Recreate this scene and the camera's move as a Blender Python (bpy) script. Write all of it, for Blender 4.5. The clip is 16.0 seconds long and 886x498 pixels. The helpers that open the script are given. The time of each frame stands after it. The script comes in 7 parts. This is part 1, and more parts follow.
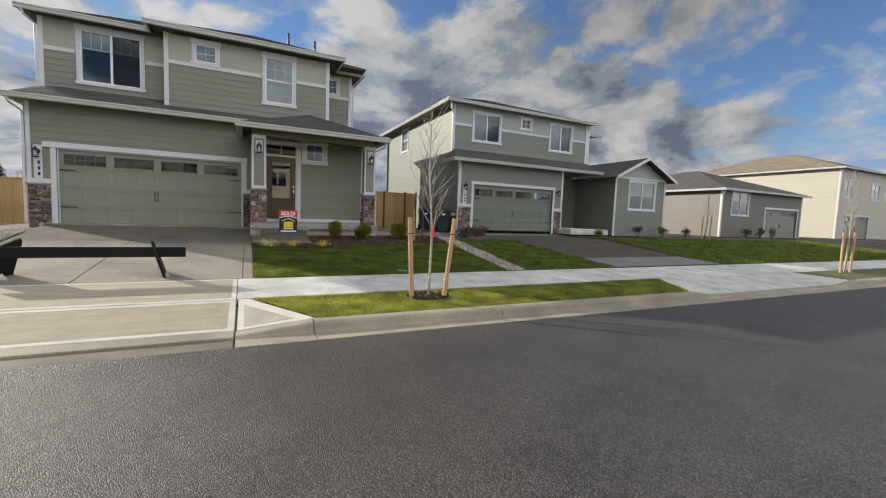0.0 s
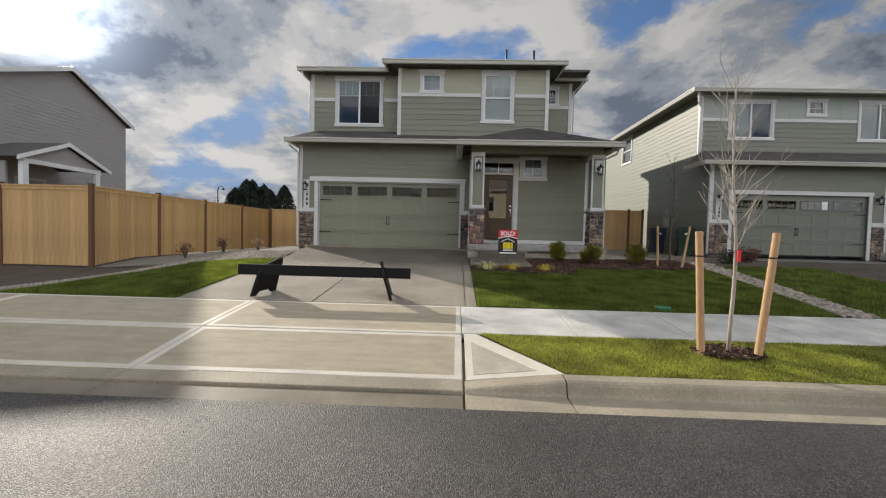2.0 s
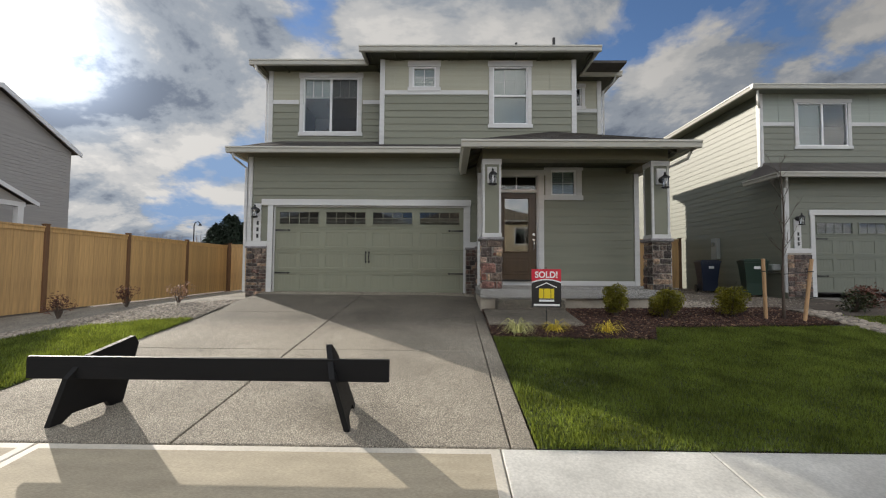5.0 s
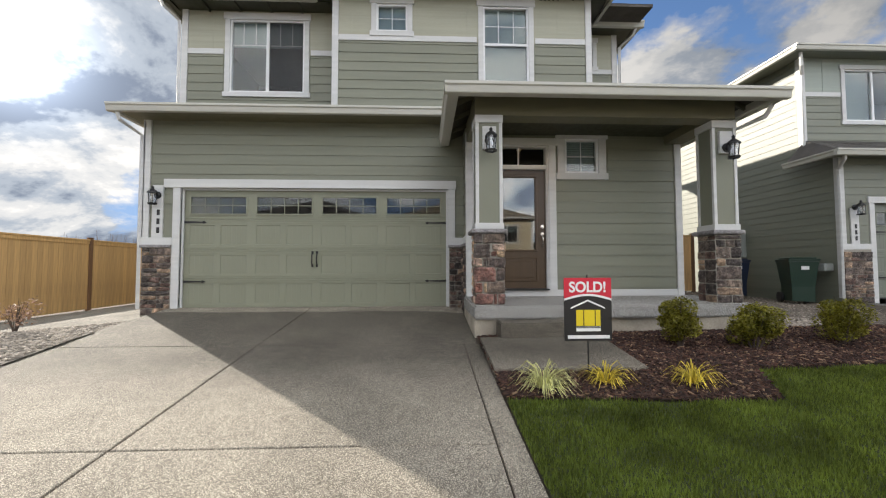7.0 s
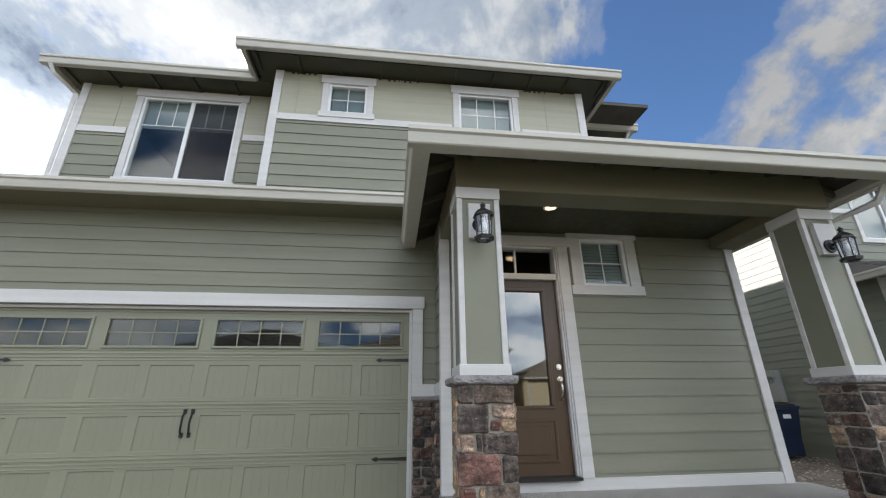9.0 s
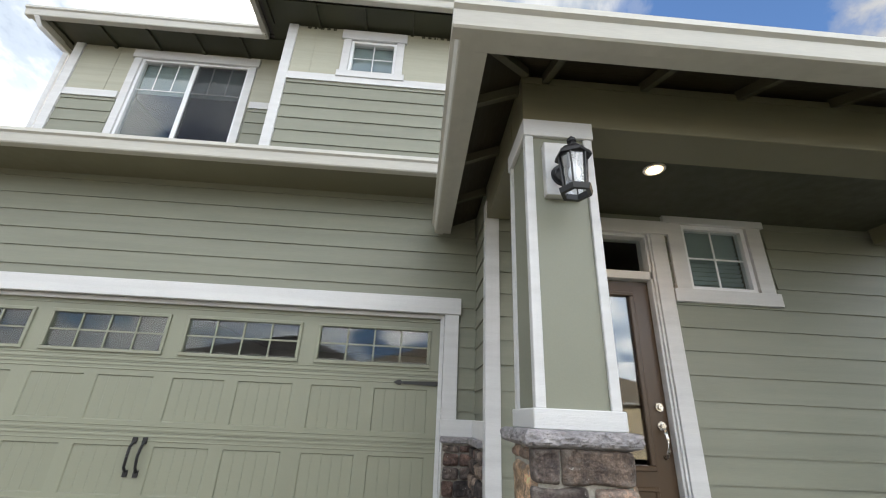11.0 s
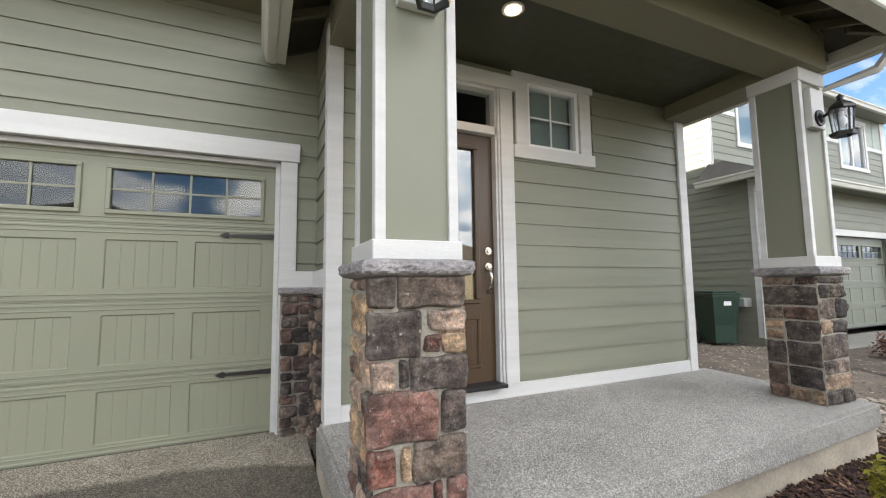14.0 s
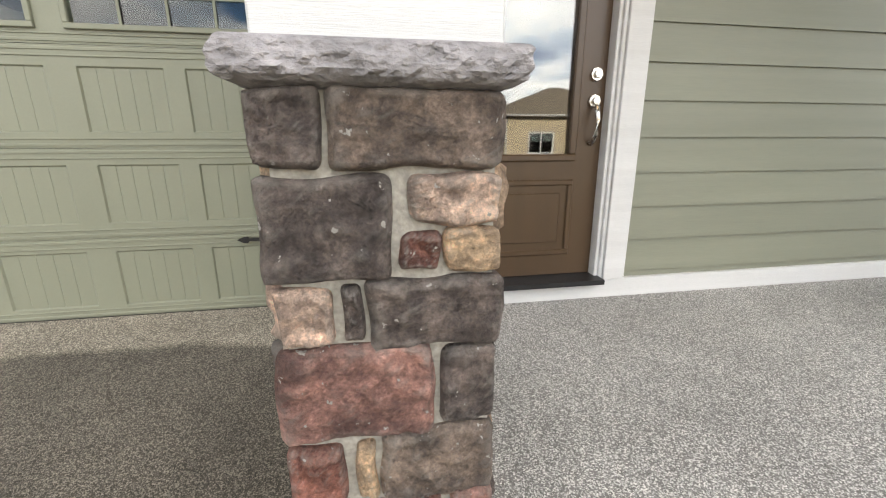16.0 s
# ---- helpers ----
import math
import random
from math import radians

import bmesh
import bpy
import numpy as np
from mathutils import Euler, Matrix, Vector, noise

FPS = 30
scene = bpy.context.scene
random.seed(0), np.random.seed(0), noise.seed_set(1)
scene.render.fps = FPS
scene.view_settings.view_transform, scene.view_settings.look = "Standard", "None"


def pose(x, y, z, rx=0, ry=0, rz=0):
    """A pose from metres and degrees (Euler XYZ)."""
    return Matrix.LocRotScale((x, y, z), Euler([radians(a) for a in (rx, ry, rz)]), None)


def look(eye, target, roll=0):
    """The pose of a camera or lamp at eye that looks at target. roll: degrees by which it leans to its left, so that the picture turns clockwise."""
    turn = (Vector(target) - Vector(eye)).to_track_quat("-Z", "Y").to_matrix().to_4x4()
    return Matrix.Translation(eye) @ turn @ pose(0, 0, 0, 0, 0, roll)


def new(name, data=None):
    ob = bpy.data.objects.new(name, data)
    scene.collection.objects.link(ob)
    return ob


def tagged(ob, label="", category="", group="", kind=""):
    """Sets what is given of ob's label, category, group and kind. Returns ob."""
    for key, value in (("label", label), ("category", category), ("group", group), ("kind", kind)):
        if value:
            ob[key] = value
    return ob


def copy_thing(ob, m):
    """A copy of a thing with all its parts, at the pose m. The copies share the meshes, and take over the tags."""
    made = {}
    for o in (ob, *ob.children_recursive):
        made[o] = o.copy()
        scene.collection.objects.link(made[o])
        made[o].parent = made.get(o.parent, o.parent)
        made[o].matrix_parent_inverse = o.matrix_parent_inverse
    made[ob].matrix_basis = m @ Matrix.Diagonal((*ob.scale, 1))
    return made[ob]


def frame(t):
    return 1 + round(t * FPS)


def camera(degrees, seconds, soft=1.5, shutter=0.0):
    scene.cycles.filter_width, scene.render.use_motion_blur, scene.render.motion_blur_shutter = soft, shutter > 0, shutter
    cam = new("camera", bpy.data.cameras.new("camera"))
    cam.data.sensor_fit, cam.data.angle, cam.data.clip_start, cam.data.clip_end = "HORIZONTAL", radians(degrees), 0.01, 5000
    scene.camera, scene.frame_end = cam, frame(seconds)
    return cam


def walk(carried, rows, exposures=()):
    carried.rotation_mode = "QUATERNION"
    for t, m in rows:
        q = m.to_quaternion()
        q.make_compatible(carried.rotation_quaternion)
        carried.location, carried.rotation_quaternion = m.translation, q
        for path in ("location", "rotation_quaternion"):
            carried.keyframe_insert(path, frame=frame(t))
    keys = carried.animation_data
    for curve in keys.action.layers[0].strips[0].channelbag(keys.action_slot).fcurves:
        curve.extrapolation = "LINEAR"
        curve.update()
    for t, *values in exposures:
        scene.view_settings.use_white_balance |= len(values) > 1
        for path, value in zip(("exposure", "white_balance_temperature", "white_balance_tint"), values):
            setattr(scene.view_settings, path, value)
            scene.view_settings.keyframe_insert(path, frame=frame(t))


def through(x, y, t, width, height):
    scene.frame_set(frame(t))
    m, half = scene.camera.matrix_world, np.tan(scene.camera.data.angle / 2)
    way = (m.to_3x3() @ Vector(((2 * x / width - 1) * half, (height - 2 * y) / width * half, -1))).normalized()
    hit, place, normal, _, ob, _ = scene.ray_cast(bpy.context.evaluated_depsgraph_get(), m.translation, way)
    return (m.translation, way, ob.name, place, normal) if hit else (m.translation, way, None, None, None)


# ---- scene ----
cam = camera(94.6, 16.0, 1.15)
PATH = [
    (0, (0.142, -15.532, 0.588), (1.006, -13.735, 0.431), 2.1),
    (0.5, (0.04, -15.11, 0.426), (0.555, -13.184, 0.273), 1.7),
    (1, (0.05, -14.706, 0.412), (0.221, -12.716, 0.307), 1.6),
    (1.5, (-0.051, -14.227, 0.424), (-0.06, -12.228, 0.359), 1.6),
    (2, (-0.115, -13.68, 0.447), (-0.178, -11.682, 0.378), 1.4),
    (2.5, (-0.21, -13.115, 0.484), (-0.289, -11.118, 0.41), 1.1),
    (3, (-0.287, -12.446, 0.437), (-0.387, -10.448, 0.403), 0.8),
    (3.5, (-0.265, -11.813, 0.485), (-0.349, -9.815, 0.513), 0.6),
    (4, (-0.291, -11.255, 0.557), (-0.356, -9.257, 0.619), 0.5),
    (6.5, (-0.516, -8.149, 0.65), (-0.468, -6.153, 0.759), 0.1),
    (7, (-0.416, -7.463, 0.706), (-0.33, -5.467, 0.8), -0.1),
    (7.5, (-0.406, -6.862, 0.744), (-0.25, -4.876, 0.929), -0.4),
    (8, (-0.376, -6.2, 0.813), (-0.128, -4.261, 1.238), -0.6),
    (8.5, (-0.324, -5.657, 0.938), (-0.062, -3.778, 1.573), -0.1),
    (9, (-0.239, -5.05, 1.053), (-0.008, -3.193, 1.759), -0.6),
    (11.5, (-0.233, -3.68, 1.275), (-0.152, -1.834, 2.039), 3.0),
    (12, (-0.201, -3.683, 1.263), (0.147, -1.862, 2.014), 2.7),
    (12.5, (-0.178, -3.684, 1.259), (0.415, -1.913, 1.974), 2.0),
    (13, (-0.164, -3.671, 1.252), (0.587, -1.92, 1.861), 1.2),
    (13.5, (-0.186, -3.593, 1.199), (0.637, -1.82, 1.621), 0.2),
    (14, (-0.143, -3.509, 1.14), (0.676, -1.693, 1.314), -0.7),
    (14.5, (0.007, -3.38, 1.104), (0.771, -1.534, 1.015), -1.4),
    (15, (0.147, -3.196, 1.066), (0.822, -1.337, 0.772), -1.7),
    (15.5, (0.281, -2.868, 1.079), (0.808, -0.99, 0.64), -1.0),
    (16, (0.433, -2.646, 1.094), (0.764, -0.743, 0.578), -0.1),
]
EXPOSURES = [(0, 0.19, 6450, 10), (0.5, 0.20, 6500, 10), (1, 0.08, 6600, 10), (2, 0.08, 6600, 10), (3, -0.02, 6650, 10), (4, 0.0, 6650, 10), (5.5, 0.25, 6600, 10), (7, 0.68, 6600, 10), (9, 0.85, 6250, 9), (11.5, 1.36, 6450, 9), (13, 1.4, 6450, 9), (14.5, 1.6, 6800, 10), (16, 1.72, 6950, 10)]
walk(cam, [(t, look(eye, target, roll)) for t, eye, target, roll in PATH], EXPOSURES)

# ---- light ----
SUN_TURN, SUN_RISE = 45.3, 21.0          # degrees to the left of +y, and above the horizon
to_sun = Vector((-math.sin(radians(SUN_TURN)) * math.cos(radians(SUN_RISE)), math.cos(radians(SUN_TURN)) * math.cos(radians(SUN_RISE)), math.sin(radians(SUN_RISE))))
sun = new("sun", bpy.data.lights.new("sun", "SUN"))
sun.data.energy, sun.data.angle, sun.data.color = 5.0, radians(0.6), (1.0, 0.93, 0.82)
sun.matrix_world = look((0, 0, 60), Vector((0, 0, 60)) - to_sun)


def make_world():
    w = bpy.data.worlds.new("sky")
    w.use_nodes = True
    scene.world = w
    nt = w.node_tree
    N, L = nt.nodes, nt.links
    N.clear()
    out, bg = N.new("ShaderNodeOutputWorld"), N.new("ShaderNodeBackground")
    sky = N.new("ShaderNodeTexSky")
    sky.sky_type, sky.sun_disc = "NISHITA", False
    sky.sun_elevation, sky.sun_rotation = radians(SUN_RISE), radians(-SUN_TURN)
    sky.air_density, sky.dust_density, sky.ozone_density = 1.0, 0.15, 2.5
    tc = N.new("ShaderNodeTexCoord")
    sep = N.new("ShaderNodeSeparateXYZ")
    L.new(tc.outputs["Generated"], sep.inputs[0])

    def m(op, a, b=None, clamp=False):
        n = N.new("ShaderNodeMath")
        n.operation, n.use_clamp = op, clamp
        for i, v in enumerate((a, b)):
            if v is None:
                continue
            if isinstance(v, (int, float)):
                n.inputs[i].default_value = v
            else:
                L.new(v, n.inputs[i])
        return n.outputs[0]

    up = m("ADD", m("MAXIMUM", sep.outputs[2], 0.0), 0.36)
    com = N.new("ShaderNodeCombineXYZ")
    L.new(m("DIVIDE", sep.outputs[0], up), com.inputs[0])
    L.new(m("DIVIDE", sep.outputs[1], up), com.inputs[1])

    def clouds(scale, detail, rough, off, lac=2.1):
        mp = N.new("ShaderNodeMapping")
        mp.inputs["Location"].default_value = off
        L.new(com.outputs[0], mp.inputs[0])
        n = N.new("ShaderNodeTexNoise")
        n.inputs["Scale"].default_value, n.inputs["Detail"].default_value, n.inputs["Roughness"].default_value = scale, detail, rough
        n.inputs["Lacunarity"].default_value, n.inputs["Distortion"].default_value = lac, 0.25
        L.new(mp.outputs[0], n.inputs["Vector"])
        return n.outputs["Fac"]

    def ramp(fac, stops):
        r = N.new("ShaderNodeValToRGB")
        r.color_ramp.interpolation = "EASE"
        while len(r.color_ramp.elements) < len(stops):
            r.color_ramp.elements.new(0.5)
        for e, (p, c) in zip(r.color_ramp.elements, stops):
            e.position, e.color = p, (*c, 1) if len(c) == 3 else c
        L.new(fac, r.inputs[0])
        return r.outputs[0]

    big = clouds(1.55, 10, 0.55, CLOUD_OFF)
    for gx, gy, gz, size, depth in SKY_GAPS:
        g = N.new("ShaderNodeVectorMath")
        g.operation = "DOT_PRODUCT"
        g.inputs[1].default_value = Vector((gx, gy, gz)).normalized()
        L.new(tc.outputs["Generated"], g.inputs[0])
        big = m("SUBTRACT", big, m("MULTIPLY", m("POWER", m("MAXIMUM", g.outputs["Value"], 0.0), size), depth))
    mask = ramp(big, [(0.375, (0, 0, 0)), (0.40, (0.25, 0.25, 0.25)), (0.455, (1, 1, 1))])
    # the side towards the sun and thin rims are white, thick parts and far sides are grey
    ahead = clouds(1.55, 10, 0.55, (CLOUD_OFF[0] - 0.085, CLOUD_OFF[1] + 0.085, 0.0))
    thick = m("SUBTRACT", clouds(1.55, 4, 0.5, CLOUD_OFF), 0.47)
    shade = m("ADD", m("SUBTRACT", 0.53, m("MULTIPLY", thick, 0.55)), m("MULTIPLY", m("SUBTRACT", clouds(1.55, 10, 0.55, CLOUD_OFF), ahead), 1.5))
    dot = N.new("ShaderNodeVectorMath")
    dot.operation = "DOT_PRODUCT"
    dot.inputs[1].default_value = to_sun
    L.new(tc.outputs["Generated"], dot.inputs[0])
    # clouds high behind the street are brightened to fill the shaded house fronts
    fill_side = N.new("ShaderNodeVectorMath")
    fill_side.operation = "DOT_PRODUCT"
    fill_side.inputs[1].default_value = Vector((0.30, -0.75, 0.58)).normalized()
    L.new(tc.outputs["Generated"], fill_side.inputs[0])
    back = m("MULTIPLY", m("POWER", m("MAXIMUM", fill_side.outputs["Value"], 0.0), 1.8), CLOUD_FILL)
    near = m("POWER", m("MAXIMUM", dot.outputs["Value"], 0.0), 9.0)
    core = m("POWER", m("MAXIMUM", dot.outputs["Value"], 0.0), 260.0)
    col = ramp(shade, [(0.34, (0.30, 0.36, 0.47)), (0.44, (0.58, 0.65, 0.75)), (0.54, (0.98, 0.99, 1.0)), (0.62, (1.22, 1.20, 1.17))])
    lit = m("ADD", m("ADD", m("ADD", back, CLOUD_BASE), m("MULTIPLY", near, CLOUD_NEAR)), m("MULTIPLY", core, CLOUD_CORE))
    # cloud brightness lowered high over the next house, to offset the later raised exposure
    dull = N.new("ShaderNodeVectorMath")
    dull.operation = "DOT_PRODUCT"
    dull.inputs[1].default_value = Vector((0.65, 0.43, 0.62)).normalized()
    L.new(tc.outputs["Generated"], dull.inputs[0])
    lit = m("MULTIPLY", lit, m("SUBTRACT", 1.0, m("MULTIPLY", m("POWER", m("MAXIMUM", dull.outputs["Value"], 0.0), 10.0), 0.60)))
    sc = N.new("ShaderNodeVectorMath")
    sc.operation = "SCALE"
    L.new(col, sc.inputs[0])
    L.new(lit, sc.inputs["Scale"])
    gain = N.new("ShaderNodeVectorMath")
    gain.operation = "MULTIPLY"
    gain.inputs[1].default_value = SKY_GAIN
    L.new(sky.outputs[0], gain.inputs[0])
    cap = N.new("ShaderNodeVectorMath")
    cap.operation = "MINIMUM"
    cap.inputs[1].default_value = (2.3, 3.5, 5.6)
    L.new(gain.outputs[0], cap.inputs[0])
    mix = N.new("ShaderNodeMix")
    mix.data_type = "RGBA"
    L.new(mask, mix.inputs["Factor"])
    L.new(cap.outputs[0], mix.inputs["A"])
    L.new(sc.outputs[0], mix.inputs["B"])
    L.new(mix.outputs["Result"], bg.inputs["Color"])
    bg.inputs["Strength"].default_value = 0.1
    L.new(bg.outputs[0], out.inputs[0])


SKY_GAPS = [(0.60, 0.44, 0.66, 34.0, 0.065), (0.80, 0.22, 0.55, 60.0, 0.10), (-0.05, -0.85, 0.50, 10.0, 0.06), (0.53, 0.70, 0.47, 160.0, 0.08), (0.90, 0.41, 0.20, 90.0, 0.06), (-0.46, 0.86, 0.22, 500.0, 0.12), (-0.28, 0.82, 0.50, 500.0, 0.10)]
CLOUD_OFF, CLOUD_BASE, CLOUD_NEAR, CLOUD_CORE, CLOUD_FILL, SKY_GAIN = (3.1, 1.7, 0.0), 4.5, 1.2, 20.0, 14.0, (0.84, 0.93, 1.08)
make_world()

# ---- materials ----
MATS = {}


def material(name, color, rough=0.7, metal=0.0, grain=(), grain_amount=0.12, bump=0.0, bump_scale=40.0, blotch=1.2, blotch_amount=0.1, pick=0.0, spec=0.5, palette=None, stretch=(1, 1, 1), coat=0.0, island=False):
    """A painted or natural surface: two scales of variation in colour, fine relief, and a shift from piece to piece."""
    if name in MATS:
        return MATS[name]
    mat = MATS[name] = bpy.data.materials.new(name)
    mat.use_nodes = True
    nt = mat.node_tree
    N, L = nt.nodes, nt.links
    b = N["Principled BSDF"]
    tc = N.new("ShaderNodeTexCoord")
    mp = N.new("ShaderNodeMapping")
    mp.inputs["Scale"].default_value = stretch
    L.new(tc.outputs["Object"], mp.inputs[0])

    def tex(scale, detail=5.0):
        n = N.new("ShaderNodeTexNoise")
        n.inputs["Scale"].default_value, n.inputs["Detail"].default_value = scale, detail
        L.new(mp.outputs[0], n.inputs["Vector"])
        return n.outputs["Fac"]

    def remap(v, lo, hi):
        n = N.new("ShaderNodeMapRange")
        n.inputs["From Min"].default_value, n.inputs["From Max"].default_value = 0.3, 0.7
        n.inputs["To Min"].default_value, n.inputs["To Max"].default_value = lo, hi
        L.new(v, n.inputs[0])
        return n.outputs[0]

    def mul(a, c):
        n = N.new("ShaderNodeMath")
        n.operation = "MULTIPLY"
        L.new(a, n.inputs[0])
        L.new(c, n.inputs[1])
        return n.outputs[0]

    fine = tex(bump_scale)
    value = mul(remap(fine, 1 - grain_amount, 1 + grain_amount), remap(tex(blotch, 3), 1 - blotch_amount, 1 + blotch_amount))
    if island:
        rnd = N.new("ShaderNodeNewGeometry").outputs["Random Per Island"]
    else:
        rnd = N.new("ShaderNodeObjectInfo").outputs["Random"]
    if pick:
        n = N.new("ShaderNodeMapRange")
        n.inputs["To Min"].default_value, n.inputs["To Max"].default_value = 1 - pick, 1 + pick
        L.new(rnd, n.inputs[0])
        value = mul(value, n.outputs[0])
    base = N.new("ShaderNodeRGB")
    base.outputs[0].default_value = (*color, 1)
    source = base.outputs[0]
    if palette:
        r = N.new("ShaderNodeValToRGB")
        r.color_ramp.interpolation = "CONSTANT"
        while len(r.color_ramp.elements) < len(palette):
            r.color_ramp.elements.new(0.5)
        for i, (e, c) in enumerate(zip(r.color_ramp.elements, palette)):
            e.position, e.color = i / len(palette), (*c, 1)
        L.new(rnd, r.inputs[0])
        source = r.outputs[0]
    sc = N.new("ShaderNodeVectorMath")
    sc.operation = "SCALE"
    L.new(source, sc.inputs[0])
    L.new(value, sc.inputs["Scale"])
    L.new(sc.outputs[0], b.inputs["Base Color"])
    L.new(remap(fine, max(rough - 0.08, 0.02), min(rough + 0.08, 1)), b.inputs["Roughness"])
    b.inputs["Metallic"].default_value = metal
    b.inputs["Specular IOR Level"].default_value = spec
    b.inputs["Coat Weight"].default_value = coat
    if bump:
        n = N.new("ShaderNodeBump")
        n.inputs["Strength"].default_value, n.inputs["Distance"].default_value = 1.0, bump
        L.new(fine, n.inputs["Height"])
        L.new(n.outputs[0], b.inputs["Normal"])
    return mat


def glass_material(name, base):
    mat = bpy.data.materials.new(name)
    mat.use_nodes = True
    nt = mat.node_tree
    N, L = nt.nodes, nt.links
    N.clear()
    out, mix = N.new("ShaderNodeOutputMaterial"), N.new("ShaderNodeMixShader")
    clear, gloss, fr = N.new("ShaderNodeBsdfTransparent"), N.new("ShaderNodeBsdfGlossy"), N.new("ShaderNodeLayerWeight")
    clear.inputs[0].default_value = (0.90, 0.93, 0.93, 1)
    gloss.inputs["Roughness"].default_value = 0.015
    fr.inputs["Blend"].default_value = 0.5
    pw, ad = N.new("ShaderNodeMath"), N.new("ShaderNodeMath")
    pw.operation, ad.operation, ad.use_clamp = "POWER", "MULTIPLY_ADD", True
    pw.inputs[1].default_value = 3.5
    ad.inputs[1].default_value, ad.inputs[2].default_value = 0.80, base
    L.new(fr.outputs["Facing"], pw.inputs[0])
    L.new(pw.outputs[0], ad.inputs[0])
    L.new(ad.outputs[0], mix.inputs[0])
    L.new(clear.outputs[0], mix.inputs[1])
    L.new(gloss.outputs[0], mix.inputs[2])
    L.new(mix.outputs[0], out.inputs[0])
    return mat


GLASS = glass_material("window_glass", 0.055)
DOOR_GLASS = glass_material("door_glass", 0.13)
SCREEN = bpy.data.materials.new("insect_screen_mesh")
SCREEN.use_nodes = True
SCREEN.node_tree.nodes["Principled BSDF"].inputs["Base Color"].default_value = (0.02, 0.02, 0.024, 1)
SCREEN.node_tree.nodes["Principled BSDF"].inputs["Roughness"].default_value = 0.8
SCREEN.node_tree.nodes["Principled BSDF"].inputs["Alpha"].default_value = 0.32


def wood_paint(name, color, pick=0.04, rough=0.5, bump=0.0006, fine=9.0):
    return material(name, color, rough=rough, bump=bump, bump_scale=fine, stretch=(1.2, 1.2, 26), grain_amount=0.05, blotch=0.5, blotch_amount=0.07, pick=pick)


SAGE = wood_paint("sage_siding_paint", (0.206, 0.211, 0.160))
SAGE_PANEL = material("smooth_sage_panel_paint", (0.206, 0.211, 0.160), rough=0.5, bump=0.0003, bump_scale=140, grain_amount=0.03, blotch=1.5, blotch_amount=0.05)
SAGE_LIGHT = wood_paint("pale_sage_panel_paint", (0.375, 0.37, 0.285), pick=0.0)
# olive and brown undersides, darkened so the colour holds the shade below ceiling and eaves
OLIVE_SHADE = wood_paint("shaded_olive_trim_paint", (0.044, 0.045, 0.025), pick=0.0)
SOFFIT_SHADE = wood_paint("shaded_brown_soffit", (0.027, 0.021, 0.010), pick=0.0)
# the beam's olive, lowered for the shade under the porch eave
RAFTER_SHADE = wood_paint("shaded_olive_rafter_paint", (0.085, 0.080, 0.052), pick=0.0)
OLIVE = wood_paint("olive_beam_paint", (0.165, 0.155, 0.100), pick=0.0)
WHITE = wood_paint("white_trim_paint", (0.61, 0.61, 0.605), pick=0.0, rough=0.5, bump=0.0014, fine=26.0)
CREAM = wood_paint("cream_gutter_paint", (0.50, 0.49, 0.44), pick=0.0, rough=0.4, bump=0.0001)
DOOR_SAGE = material("garage_door_paint", (0.240, 0.246, 0.182), rough=0.42, bump=0.0003, bump_scale=120, grain_amount=0.03, blotch=0.7, blotch_amount=0.06)
BROWN = material("brown_door_paint", (0.068, 0.040, 0.020), rough=0.35, bump=0.0003, bump_scale=90, grain_amount=0.06, stretch=(8, 8, 1))
BLACK = material("black_metal", (0.012, 0.012, 0.013), rough=0.42, metal=0.0, bump=0.0002, bump_scale=160, grain_amount=0.15)
STEEL = material("satin_nickel", (0.62, 0.60, 0.56), rough=0.25, metal=1.0, grain_amount=0.04)
# unlit look of the rooms, put into the colour of backings behind the panes
DARK = material("unlit_room_backing", (0.05, 0.05, 0.055), rough=0.9)
BLIND = material("window_blind", (0.40, 0.465, 0.465), rough=0.6, grain_amount=0.03)
FROST = material("white_vinyl", (0.78, 0.79, 0.80), rough=0.35, grain_amount=0.02)
SHINGLE = material("brown_grey_shingle", (0.078, 0.070, 0.064), rough=0.9, bump=0.004, bump_scale=130, grain_amount=0.45, blotch=3, blotch_amount=0.2, pick=0.22)
SHINGLE_TAN = material("tan_shingle", (0.22, 0.18, 0.13), rough=0.9, bump=0.004, bump_scale=60, grain_amount=0.3, blotch=2, blotch_amount=0.15, pick=0.2, island=True)
SHINGLE_FAR = material("grey_shingle", (0.085, 0.078, 0.072), rough=0.9, bump=0.004, bump_scale=60, grain_amount=0.3, blotch=2, blotch_amount=0.15, pick=0.2, island=True)


